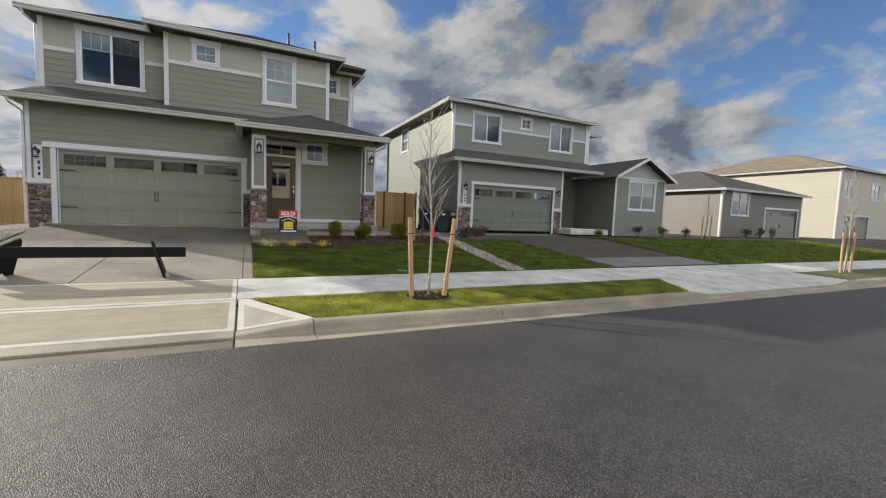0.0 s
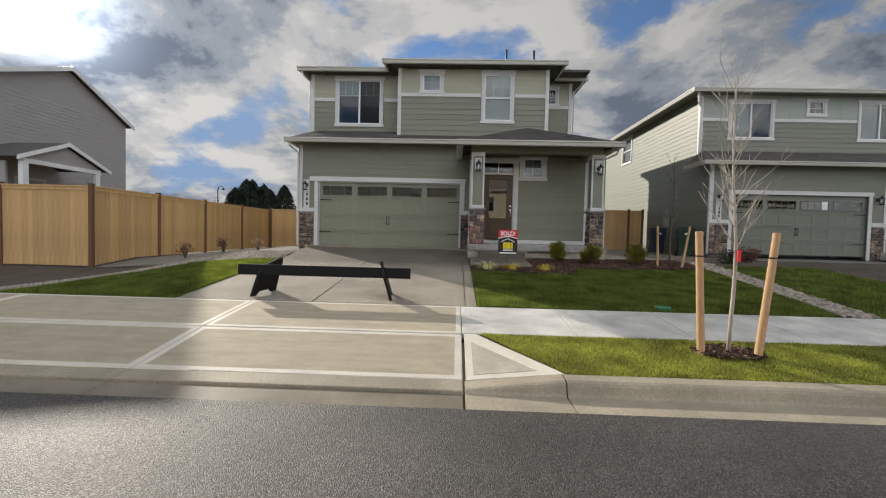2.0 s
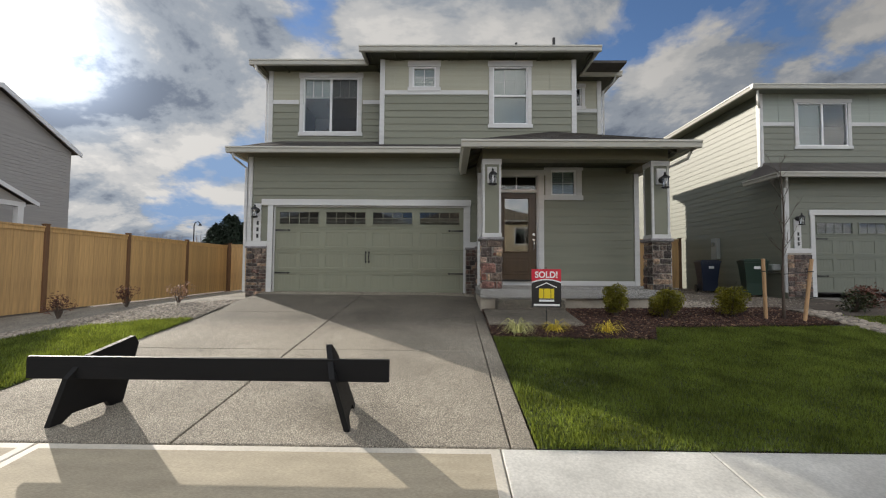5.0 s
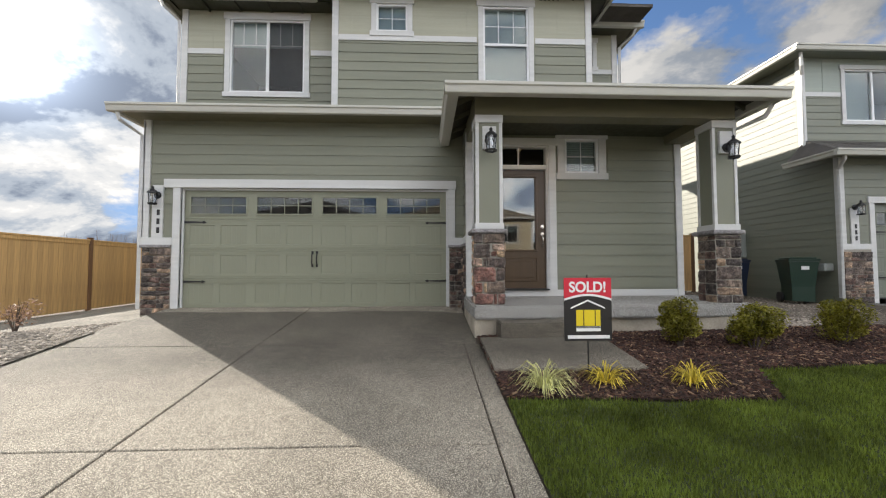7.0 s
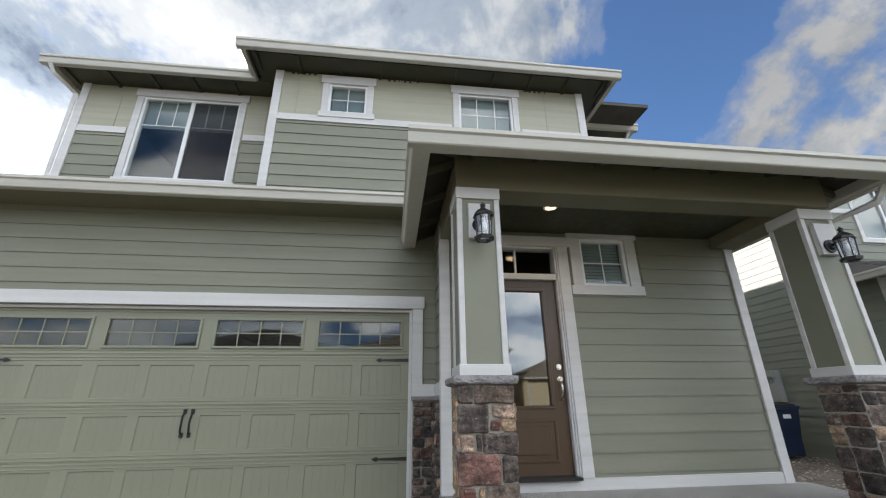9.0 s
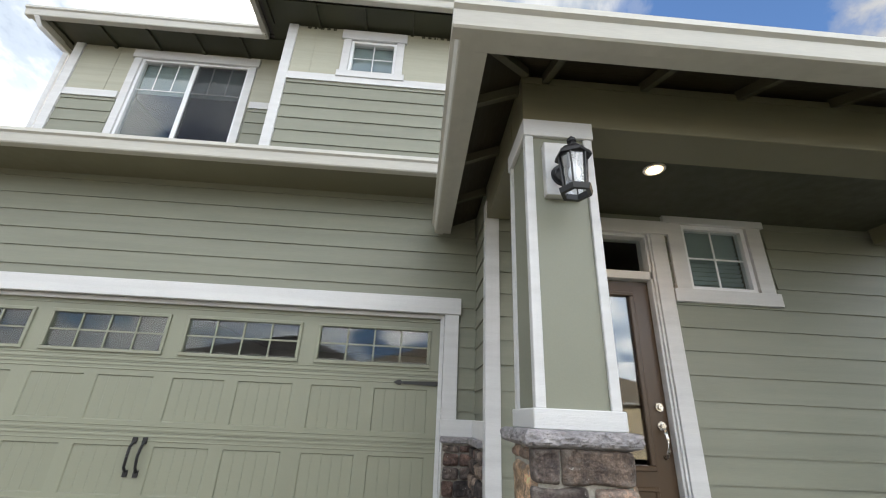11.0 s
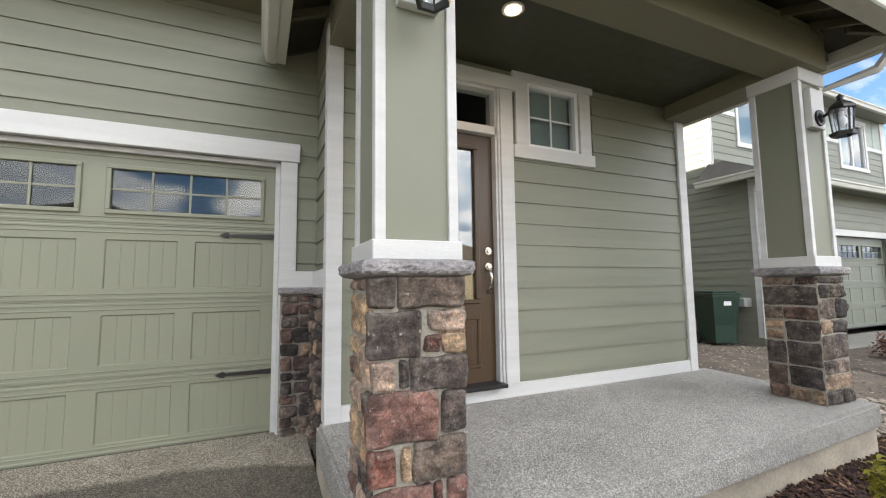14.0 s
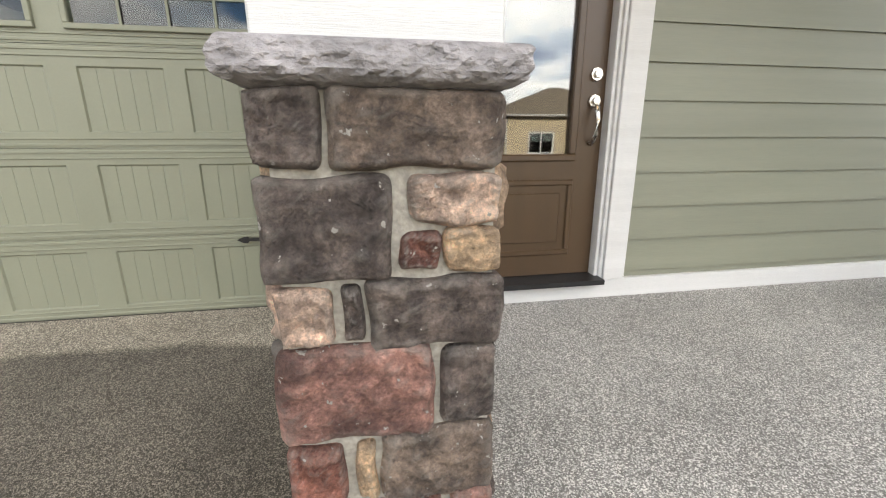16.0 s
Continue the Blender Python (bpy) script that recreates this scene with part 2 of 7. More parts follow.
def stone_material(name, palette, dusty=0.0):
    """Split stone: strong mottling, dark veins, pale flecks, deep fine relief."""
    mat = MATS[name] = bpy.data.materials.new(name)
    mat.use_nodes = True
    nt = mat.node_tree
    N, L = nt.nodes, nt.links
    b = N["Principled BSDF"]
    tc, info = N.new("ShaderNodeTexCoord"), N.new("ShaderNodeObjectInfo")
    shift = N.new("ShaderNodeVectorMath")
    shift.operation = "MULTIPLY_ADD"
    shift.inputs[1].default_value = (1, 1, 1)
    off = N.new("ShaderNodeCombineXYZ")
    k = N.new("ShaderNodeMath")
    k.operation, k.inputs[1].default_value = "MULTIPLY", 37.0
    L.new(info.outputs["Random"], k.inputs[0])
    L.new(k.outputs[0], off.inputs[0])
    L.new(k.outputs[0], off.inputs[2])
    L.new(tc.outputs["Object"], shift.inputs[0])
    L.new(off.outputs[0], shift.inputs[2])

    def tex(scale, detail, rough=0.6):
        n = N.new("ShaderNodeTexNoise")
        n.inputs["Scale"].default_value, n.inputs["Detail"].default_value, n.inputs["Roughness"].default_value = scale, detail, rough
        L.new(shift.outputs[0], n.inputs["Vector"])
        return n.outputs["Fac"]

    def ramp(f, stops):
        r = N.new("ShaderNodeValToRGB")
        while len(r.color_ramp.elements) < len(stops):
            r.color_ramp.elements.new(0.5)
        for e, (p, c) in zip(r.color_ramp.elements, stops):
            e.position, e.color = p, (*c, 1)
        L.new(f, r.inputs[0])
        return r

    tone = ramp(info.outputs["Random"], [(i / len(palette), c) for i, c in enumerate(palette)])
    tone.color_ramp.interpolation = "CONSTANT"
    big = ramp(tex(11, 12, 0.70), [(0.30, (0.28, 0.27, 0.27)), (0.44, (0.62, 0.60, 0.60)), (0.53, (1.10, 1.05, 1.01)), (0.62, (1.75, 1.66, 1.58)), (0.74, (2.8, 2.65, 2.5))]).outputs[0]
    fine = ramp(tex(105, 7, 0.7), [(0.30, (0.62, 0.62, 0.62)), (0.50, (1, 1, 1)), (0.70, (1.42, 1.40, 1.38))]).outputs[0]
    a, c = N.new("ShaderNodeVectorMath"), N.new("ShaderNodeVectorMath")
    a.operation = c.operation = "MULTIPLY"
    L.new(tone.outputs[0], a.inputs[0])
    L.new(big, a.inputs[1])
    L.new(a.outputs[0], c.inputs[0])
    L.new(fine, c.inputs[1])
    fleck = ramp(tex(46, 4, 0.55), [(0.672, (0, 0, 0)), (0.69, (1, 1, 1))]).outputs[0]
    mix = N.new("ShaderNodeMix")
    mix.data_type = "RGBA"
    L.new(fleck, mix.inputs["Factor"])
    L.new(c.outputs[0], mix.inputs["A"])
    mix.inputs["B"].default_value = (0.5, 0.47, 0.43, 1)
    # mortar dust rubbed onto the worn arrises
    worn = N.new("ShaderNodeMapRange")
    worn.inputs["From Min"].default_value, worn.inputs["From Max"].default_value, worn.inputs["To Max"].default_value = 0.505, 0.58, dusty
    L.new(N.new("ShaderNodeNewGeometry").outputs["Pointiness"], worn.inputs[0])
    patchy = N.new("ShaderNodeMath")
    patchy.operation = "MULTIPLY"
    L.new(worn.outputs[0], patchy.inputs[0])
    L.new(ramp(tex(9, 6, 0.7), [(0.40, (0.1, 0.1, 0.1)), (0.58, (1, 1, 1))]).outputs[0], patchy.inputs[1])
    dust = N.new("ShaderNodeMix")
    dust.data_type = "RGBA"
    L.new(patchy.outputs[0], dust.inputs["Factor"])
    L.new(mix.outputs["Result"], dust.inputs["A"])
    dust.inputs["B"].default_value = (0.42, 0.385, 0.345, 1)
    L.new(dust.outputs["Result"], b.inputs["Base Color"])
    b.inputs["Roughness"].default_value, b.inputs["Specular IOR Level"].default_value = 0.8, 0.35
    bump, b2 = N.new("ShaderNodeBump"), N.new("ShaderNodeBump")
    bump.inputs["Distance"].default_value, b2.inputs["Distance"].default_value = 0.028, 0.011
    chip = N.new("ShaderNodeTexVoronoi")
    chip.inputs["Scale"].default_value, chip.inputs["Detail"].default_value, chip.inputs["Roughness"].default_value = 34.0, 4.0, 0.65
    warp = N.new("ShaderNodeVectorMath")
    warp.operation = "MULTIPLY_ADD"
    warp.inputs[1].default_value = (0.05, 0.05, 0.05)
    wn = N.new("ShaderNodeTexNoise")
    wn.inputs["Scale"].default_value = 18
    L.new(shift.outputs[0], wn.inputs["Vector"])
    L.new(wn.outputs["Color"], warp.inputs[0])
    L.new(shift.outputs[0], warp.inputs[2])
    L.new(warp.outputs[0], chip.inputs["Vector"])
    both = N.new("ShaderNodeMath")
    both.operation = "MULTIPLY_ADD"
    both.inputs[1].default_value = 0.30
    L.new(chip.outputs["Distance"], both.inputs[0])
    L.new(tex(22, 9, 0.66), both.inputs[2])
    L.new(both.outputs[0], bump.inputs["Height"])
    L.new(tex(120, 7, 0.7), b2.inputs["Height"])
    L.new(bump.outputs[0], b2.inputs["Normal"])
    L.new(b2.outputs[0], b.inputs["Normal"])
    return mat


STONE = stone_material("ledge_stone", [(0.12, 0.102, 0.095), (0.17, 0.140, 0.126), (0.22, 0.182, 0.158), (0.095, 0.084, 0.081), (0.42, 0.31, 0.225), (0.19, 0.130, 0.112), (0.14, 0.119, 0.110), (0.30, 0.24, 0.20)])
MORTAR = material("grey_mortar", (0.34, 0.318, 0.277), rough=0.95, bump=0.004, bump_scale=70, grain_amount=0.25)
CAPSTONE = material("grey_cap_stone", (0.265, 0.25, 0.255), rough=0.85, bump=0.022, bump_scale=34, grain_amount=0.30, blotch=9, blotch_amount=0.22, stretch=(1, 1, 1.6))
CONCRETE = material("broom_finished_concrete", (0.385, 0.335, 0.25), rough=0.8, spec=0.15, bump=0.0015, bump_scale=48, stretch=(1, 3.2, 1), grain_amount=0.15, blotch=2.4, blotch_amount=0.11, pick=0.06)
CONCRETE_EDGE = material("trowelled_concrete_edge", (0.60, 0.555, 0.475), rough=0.7, spec=0.3, bump=0.0008, bump_scale=50, grain_amount=0.10, blotch=2, blotch_amount=0.12)
CONCRETE_WHITE = material("pale_concrete", (0.53, 0.515, 0.475), rough=0.7, bump=0.001, bump_scale=50, grain_amount=0.14, blotch=2.2, blotch_amount=0.24, pick=0.07)
CURB = material("weathered_curb_concrete", (0.31, 0.268, 0.20), rough=0.75, bump=0.002, bump_scale=40, grain_amount=0.16, blotch=1.6, blotch_amount=0.2)
WET_GUTTER = material("wet_gutter_concrete", (0.20, 0.172, 0.13), rough=0.62, spec=0.3, bump=0.0015, bump_scale=60, grain_amount=0.2, blotch=1.4, blotch_amount=0.25)
AGG_DARK = material("dark_neighbour_driveway", (0.19, 0.18, 0.165), rough=0.7, bump=0.003, bump_scale=60, grain_amount=0.3, blotch=0.8, blotch_amount=0.15)
SOIL = material("damp_soil", (0.075, 0.058, 0.044), rough=0.95, bump=0.03, bump_scale=16, grain_amount=0.4, blotch=1.5, blotch_amount=0.25)
TURF = material("turf_soil", (0.07, 0.085, 0.027), rough=0.95, bump=0.03, bump_scale=25, grain_amount=0.4, blotch=1.2, blotch_amount=0.2)


def leaf_material(name, color, through=0.45, pick=0.45, rough=0.55):
    """Thin leaves: part of the light comes through them; they differ from leaf to leaf."""
    mat = material(name, color, rough=rough, grain_amount=0.1, blotch=2.2, blotch_amount=0.42, pick=pick, island=True, spec=0.3)
    nt = mat.node_tree
    N, L = nt.nodes, nt.links
    b, out = N["Principled BSDF"], N["Material Output"]
    tr, mix, warm = N.new("ShaderNodeBsdfTranslucent"), N.new("ShaderNodeMixShader"), N.new("ShaderNodeVectorMath")
    warm.operation = "MULTIPLY"
    warm.inputs[1].default_value = (1.35, 1.25, 0.6)
    L.new(b.inputs["Base Color"].links[0].from_socket, warm.inputs[0])
    L.new(warm.outputs[0], tr.inputs[0])
    mix.inputs[0].default_value = through
    L.new(b.outputs[0], mix.inputs[1])
    L.new(tr.outputs[0], mix.inputs[2])
    L.new(mix.outputs[0], out.inputs["Surface"])
    return mat


GRASS = leaf_material("grass_blades", (0.145, 0.19, 0.05), 0.6)
GRASS_DRY = leaf_material("verge_grass_blades", (0.27, 0.30, 0.085), 0.6, 0.6)


def pebble_concrete(name, light, dark, rough=0.8, scale=270.0, damp=False, relief=0.0016, spec=0.25):
    """Exposed aggregate: small stones of mixed tone in a grey paste, with worn and damp areas."""
    mat = MATS[name] = bpy.data.materials.new(name)
    mat.use_nodes = True
    nt = mat.node_tree
    N, L = nt.nodes, nt.links
    b = N["Principled BSDF"]
    tc = N.new("ShaderNodeTexCoord")
    v = N.new("ShaderNodeTexVoronoi")
    v.inputs["Scale"].default_value = scale
    L.new(tc.outputs["Object"], v.inputs["Vector"])
    sep = N.new("ShaderNodeSeparateColor")
    L.new(v.outputs["Color"], sep.inputs[0])
    r = N.new("ShaderNodeValToRGB")
    r.color_ramp.elements[0].color, r.color_ramp.elements[1].color = (*dark, 1), (*light, 1)
    r.color_ramp.elements.new(0.55).color = tuple(0.55 * d + 0.45 * l for d, l in zip(dark, light)) + (1,)
    r.color_ramp.elements.new(0.93).color = tuple(min(1.9 * l, 0.8) for l in light) + (1,)
    r.color_ramp.elements[-1].position = 1.0
    L.new(sep.outputs[0], r.inputs[0])
    n1, n2 = N.new("ShaderNodeTexNoise"), N.new("ShaderNodeTexNoise")
    n1.inputs["Scale"].default_value, n2.inputs["Scale"].default_value = 1.1, 7.0
    n1.inputs["Detail"].default_value = n2.inputs["Detail"].default_value = 6
    for n in (n1, n2):
        L.new(tc.outputs["Object"], n.inputs["Vector"])

    def rng(s, a, c, lo=0.3, hi=0.7):
        q = N.new("ShaderNodeMapRange")
        q.inputs["From Min"].default_value, q.inputs["From Max"].default_value, q.inputs["To Min"].default_value, q.inputs["To Max"].default_value = lo, hi, a, c
        L.new(s, q.inputs[0])
        return q.outputs[0]

    def op(kind, a, c):
        q = N.new("ShaderNodeMath")
        q.operation = kind
        for i, w in enumerate((a, c)):
            if isinstance(w, (int, float)):
                q.inputs[i].default_value = w
            else:
                L.new(w, q.inputs[i])
        return q.outputs[0]

    val = op("MULTIPLY", rng(n1.outputs["Fac"], 0.82, 1.18), rng(n2.outputs["Fac"], 0.93, 1.07))
    if damp:
        # a damp area that stops short of the garage wall, with a soft curved rim
        xyz = N.new("ShaderNodeSeparateXYZ")
        L.new(tc.outputs["Object"], xyz.inputs[0])
        edge = op("ADD", op("ADD", xyz.outputs[1], 0.33), op("MULTIPLY", op("SUBTRACT", n1.outputs["Fac"], 0.5), 0.25))
        corner = op("MULTIPLY", op("MAXIMUM", op("ADD", xyz.outputs[0], 0.55), 0.0), 0.55)
        wet = rng(op("ADD", edge, op("MULTIPLY", corner, corner)), 0.44, 1.0, -0.03, 0.03)
        dry = rng(xyz.outputs[1], 1.0, 0.0, -4.0, -2.0)
        val = op("MULTIPLY", val, op("MAXIMUM", wet, dry))
    sc = N.new("ShaderNodeVectorMath")
    sc.operation = "SCALE"
    L.new(r.outputs[0], sc.inputs[0])
    L.new(val, sc.inputs["Scale"])
    L.new(sc.outputs[0], b.inputs["Base Color"])
    b.inputs["Roughness"].default_value, b.inputs["Specular IOR Level"].default_value = rough, spec
    bump = N.new("ShaderNodeBump")
    bump.inputs["Distance"].default_value = relief
    L.new(v.outputs["Distance"], bump.inputs["Height"])
    bump.invert = True
    L.new(bump.outputs[0], b.inputs["Normal"])
    return mat


AGGREGATE = pebble_concrete("exposed_aggregate_concrete", (0.395, 0.383, 0.362), (0.135, 0.129, 0.12), scale=290.0, relief=0.003)
AGG_DRIVE = pebble_concrete("exposed_aggregate_drive", (0.36, 0.32, 0.26), (0.11, 0.096, 0.077), damp=True, scale=235.0, relief=0.0035)
ASPHALT = pebble_concrete("damp_asphalt", (0.070, 0.064, 0.060), (0.020, 0.018, 0.017), rough=0.55, scale=115, relief=0.007, spec=0.45)
CEDAR = material("new_cedar_boards", (0.545, 0.345, 0.155), rough=0.7, bump=0.002, bump_scale=7, stretch=(6, 6, 0.6), grain_amount=0.16, blotch=2, blotch_amount=0.12, pick=0.13)
CEDAR_POST = material("brown_stained_post", (0.155, 0.080, 0.040), rough=0.75, bump=0.002, bump_scale=9, stretch=(6, 6, 0.6), grain_amount=0.2, pick=0.1)

# ---- builders ----
I4 = Matrix.Identity(4)


def link_mesh(name, me, parent=None, label="", mat=None):
    if mat:
        me.materials.append(mat)
    ob = new(name, me)
    ob.parent = parent
    if label:
        tagged(ob, label)
    return ob


def solid(name, verts, faces, mat, parent=None, label="", M=I4, smooth=False):
    me = bpy.data.meshes.new(name)
    me.from_pydata([tuple(M @ Vector(v)) for v in verts] if M is not I4 else verts, [], faces)
    if smooth:
        me.shade_smooth()
    me.update()
    return link_mesh(name, me, parent, label, mat)


BOXF = [(0, 3, 2, 1), (4, 5, 6, 7), (0, 1, 5, 4), (1, 2, 6, 5), (2, 3, 7, 6), (3, 0, 4, 7)]


def box_data(boxes):
    vs, fs = [], []
    for x0, x1, y0, y1, z0, z1 in boxes:
        k = len(vs)
        vs += [(x0, y0, z0), (x1, y0, z0), (x1, y1, z0), (x0, y1, z0), (x0, y0, z1), (x1, y0, z1), (x1, y1, z1), (x0, y1, z1)]
        fs += [tuple(i + k for i in f) for f in BOXF]
    return vs, fs


SPLIT = {"band_trim", "corner_board", "door_casing", "door_surround", "door_stop", "soffit", "number_bar", "porch_beam", "back_wall", "inner_wall", "upper_floor", "section_rib", "stone_sill", "casing_board", "upper_panel"}


def boxes(name, items, mat, parent=None, label="", M=I4, bevel=0.0):
    if name in SPLIT and len(items) > 1:
        return [boxes(name, [i], mat, parent, label, M, bevel) for i in items][0]
    vs, fs = box_data(items)
    ob = solid(name, vs, fs, mat, parent, label, M)
    if bevel:
        bm = bmesh.new()
        bm.from_mesh(ob.data)
        bmesh.ops.bevel(bm, geom=bm.edges[:], offset=bevel, segments=1, affect="EDGES")
        bm.to_mesh(ob.data)
        bm.free()
    return ob


def part(name, bm, mat, parent=None, label="", smooth=False):
    me = bpy.data.meshes.new(name)
    bm.normal_update()
    bm.to_mesh(me)
    bm.free()
    if smooth:
        me.shade_smooth()
    return link_mesh(name, me, parent, label, mat)


def cyl(bm, a, b, r, r2=None, n=10):
    """A tapered rod from a to b in bm."""
    a, b = Vector(a), Vector(b)
    d = b - a
    m = Matrix.Translation((a + b) / 2) @ d.to_track_quat("Z", "Y").to_matrix().to_4x4()
    bmesh.ops.create_cone(bm, cap_ends=True, segments=n, radius1=r, radius2=r if r2 is None else r2, depth=d.length, matrix=m)


def tube_data(pts, radii, n=6):
    """Rings along a line of points, as verts and faces."""
    vs, fs = [], []
    pts = [Vector(p) for p in pts]
    for i, p in enumerate(pts):
        d = (pts[min(i + 1, len(pts) - 1)] - pts[max(i - 1, 0)]).normalized()
        q = d.to_track_quat("Z", "Y")
        for k in range(n):
            a = 2 * math.pi * k / n
            vs.append(tuple(p + q @ Vector((math.cos(a) * radii[i], math.sin(a) * radii[i], 0))))
    for i in range(len(pts) - 1):
        for k in range(n):
            a, b = i * n + k, i * n + (k + 1) % n
            fs.append((a, b, b + n, a + n))
    fs.append(tuple(range(n))[::-1])
    fs.append(tuple(range((len(pts) - 1) * n, len(pts) * n)))
    return vs, fs


def tube(name, pts, radii, mat, parent=None, label="", n=8):
    if isinstance(radii, (int, float)):
        radii = [radii] * len(pts)
    vs, fs = tube_data(pts, radii, n)
    return solid(name, vs, fs, mat, parent, label, smooth=True)


def join_data(target, data):
    vs, fs = data
    k = len(target[0])
    target[0].extend(vs)
    target[1].extend([tuple(i + k for i in f) for f in fs])


def empty(name, at=(0, 0, 0)):
    ob = new(name)
    ob.location = at
    ob.empty_display_size = 0.2
    return ob


def cut(u0, u1, v0, v1, holes):
    """The rectangle less the holes, as rectangles."""
    cuts = sorted({v0, v1, *[v for h in holes for v in h[2:] if v0 < v < v1]})
    out = []
    for a, b in zip(cuts, cuts[1:]):
        inside = sorted((h[0], h[1]) for h in holes if h[2] < b - 1e-6 and h[3] > a + 1e-6)
        at = u0
        for h0, h1 in inside:
            if h0 > at + 1e-4:
                out.append((at, min(h0, u1), a, b))
            at = max(at, h1)
        if at < u1 - 1e-4:
            out.append((at, u1, a, b))
    return out


def front(x, y):
    return Matrix.Translation((x, y, 0))


def side_left(x, y):
    """A wall that faces -x; u runs from the back at y towards the street."""
    return Matrix.Translation((x, y, 0)) @ Matrix.Rotation(-math.pi / 2, 4, "Z")


def side_right(x, y):
    return Matrix.Translation((x, y, 0)) @ Matrix.Rotation(math.pi / 2, 4, "Z")


def wall(name, house, M, u1, z0, z1, holes=(), mat=None, core=None, thick=0.14, lap=0.181, clear=(), top=None, single=True):
    """A framed wall with lap boards, u from 0 to u1. holes go right through; boards stop at clear as well.
    top(u) may give a sloping upper edge for the core."""
    ob = boxes(name, [(a, b, 0.0, thick, c, d) for a, b, c, d in cut(0, u1, z0, z1, holes)], core or mat, house, M=M)
    stops = list(holes) + list(clear)
    rows, z = [], z0
    allv, allf = [], []
    while z < z1 - 0.02:
        zt = min(z + lap, z1)
        for a, b, c, d in cut(0, u1, z, zt, stops):
            f0 = 0.016 - 0.013 * (c - z) / lap
            f1 = 0.016 - 0.013 * (d - z) / lap
            vs = [(a, -f0, c), (b, -f0, c), (b, -0.0005, c), (a, -0.0005, c), (a, -f1, d), (b, -f1, d), (b, -0.0005, d), (a, -0.0005, d)]
            if single:
                solid("siding_board", vs, BOXF, mat, ob, M=M)
            else:
                k = len(allv)
                allv += vs
                allf += [tuple(i + k for i in f) for f in BOXF]
        z = zt
    if not single:
        tagged(solid("lap_siding", allv, allf, mat, ob, M=M), kind="stuff")
    return ob


def trim_frame(name, house, M, u0, u1, z0, z1, head=0.14, side=0.09, sill=0.09, ears=0.03, mat=None, proud=0.036, bottom=True):
    """White casing round an opening u0..u1, z0..z1: head and sill overhang the sides."""
    items = [(u0 - side, u0, -proud, 0.02, z0, z1), (u1, u1 + side, -proud, 0.02, z0, z1),
             (u0 - side - ears, u1 + side + ears, -proud - 0.010, 0.02, z1, z1 + head)]
    if bottom:
        items.append((u0 - side - ears, u1 + side + ears, -proud - 0.010, 0.02, z0 - sill, z0))
    return boxes(name, items, mat or WHITE, house, M=M, bevel=0.003)


def frame_ring(name, M, u0, u1, z0, z1, w, y0, y1, mat, parent):
    """A rectangular frame in one piece, w wide, from y0 to y1."""
    vs = [(u, y, z) for y, d in ((y0, 0), (y0, w), (y1, w), (y1, 0)) for u, z in ((u0 + d, z0 + d), (u1 - d, z0 + d), (u1 - d, z1 - d), (u0 + d, z1 - d))]
    fs = [(a * 4 + i, a * 4 + (i + 1) % 4, (a + 1) % 4 * 4 + (i + 1) % 4, (a + 1) % 4 * 4 + i) for a in range(4) for i in range(4)]
    return solid(name, vs, fs, mat, parent, "", M)


def window(house, M, u0, u1, z0, z1, kind="slider", blinds=0.0, grid=None, casing=True, head=0.11, side=0.10, sill=0.10, cmat=None, open_blind=False, blind_span=1.0, screen=False):
    """A vinyl window in an opening: casing, frame, sashes, panes, grille bars and blinds."""
    fr = 0.035
    w = frame_ring("window", M, u0, u1, z0, z1, fr, -0.008, 0.07, FROST, house)
    if casing:
        trim_frame("casing_board", w, M, u0, u1, z0, z1, head=head, side=side, sill=sill, mat=cmat)
    um, zm = (u0 + u1) / 2, (z0 + z1) / 2
    panes = []
    if kind == "slider":
        boxes("mullion", [(um - 0.03, um + 0.03, 0.0, 0.06, z0 + fr, z1 - fr)], FROST, w, M=M)
        panes = [(u0 + fr, um - 0.03, z0 + fr, z1 - fr), (um + 0.03, u1 - fr, z0 + fr, z1 - fr)]
    elif kind == "hung":
        boxes("meeting_rail", [(u0 + fr, u1 - fr, 0.0, 0.06, zm - 0.025, zm + 0.025)], FROST, w, M=M)
        panes = [(u0 + fr, u1 - fr, z0 + fr, zm - 0.025), (u0 + fr, u1 - fr, zm + 0.025, z1 - fr)]
    else:
        panes = [(u0 + fr, u1 - fr, z0 + fr, z1 - fr)]
    for a, b, c, d in panes:
        p = boxes("pane", [(a, b, 0.030, 0.036, c, d)], GLASS, w, M=M)
        p.visible_shadow = False
    for a, b, c, d in (grid or []):
        boxes("grille_bar", [(a, b, 0.024, 0.030, c, d)], FROST, w, M=M)
    if screen:
        boxes("insect_screen", [(um + 0.03, u1 - fr, 0.018, 0.020, z0 + fr, z1 - fr)], SCREEN, w, "dark insect screen", M=M)
    if blinds:
        z = z1 - fr
        low = z1 - fr - (z1 - z0 - 2 * fr) * blinds
        vs, fs = [], []
        while z > low:
            k = len(vs)
            ub = u0 + fr + (u1 - u0 - 2 * fr) * blind_span
            vs += [(u0 + fr, 0.075, z), (ub, 0.075, z), (ub, 0.100, z - (0.012 if open_blind else 0.027)), (u0 + fr, 0.100, z - (0.012 if open_blind else 0.027))]
            fs.append((k, k + 1, k + 2, k + 3))
            z -= 0.04
        solid("blind", vs, fs, BLIND, w, "white slatted blind", M=M)
    return w


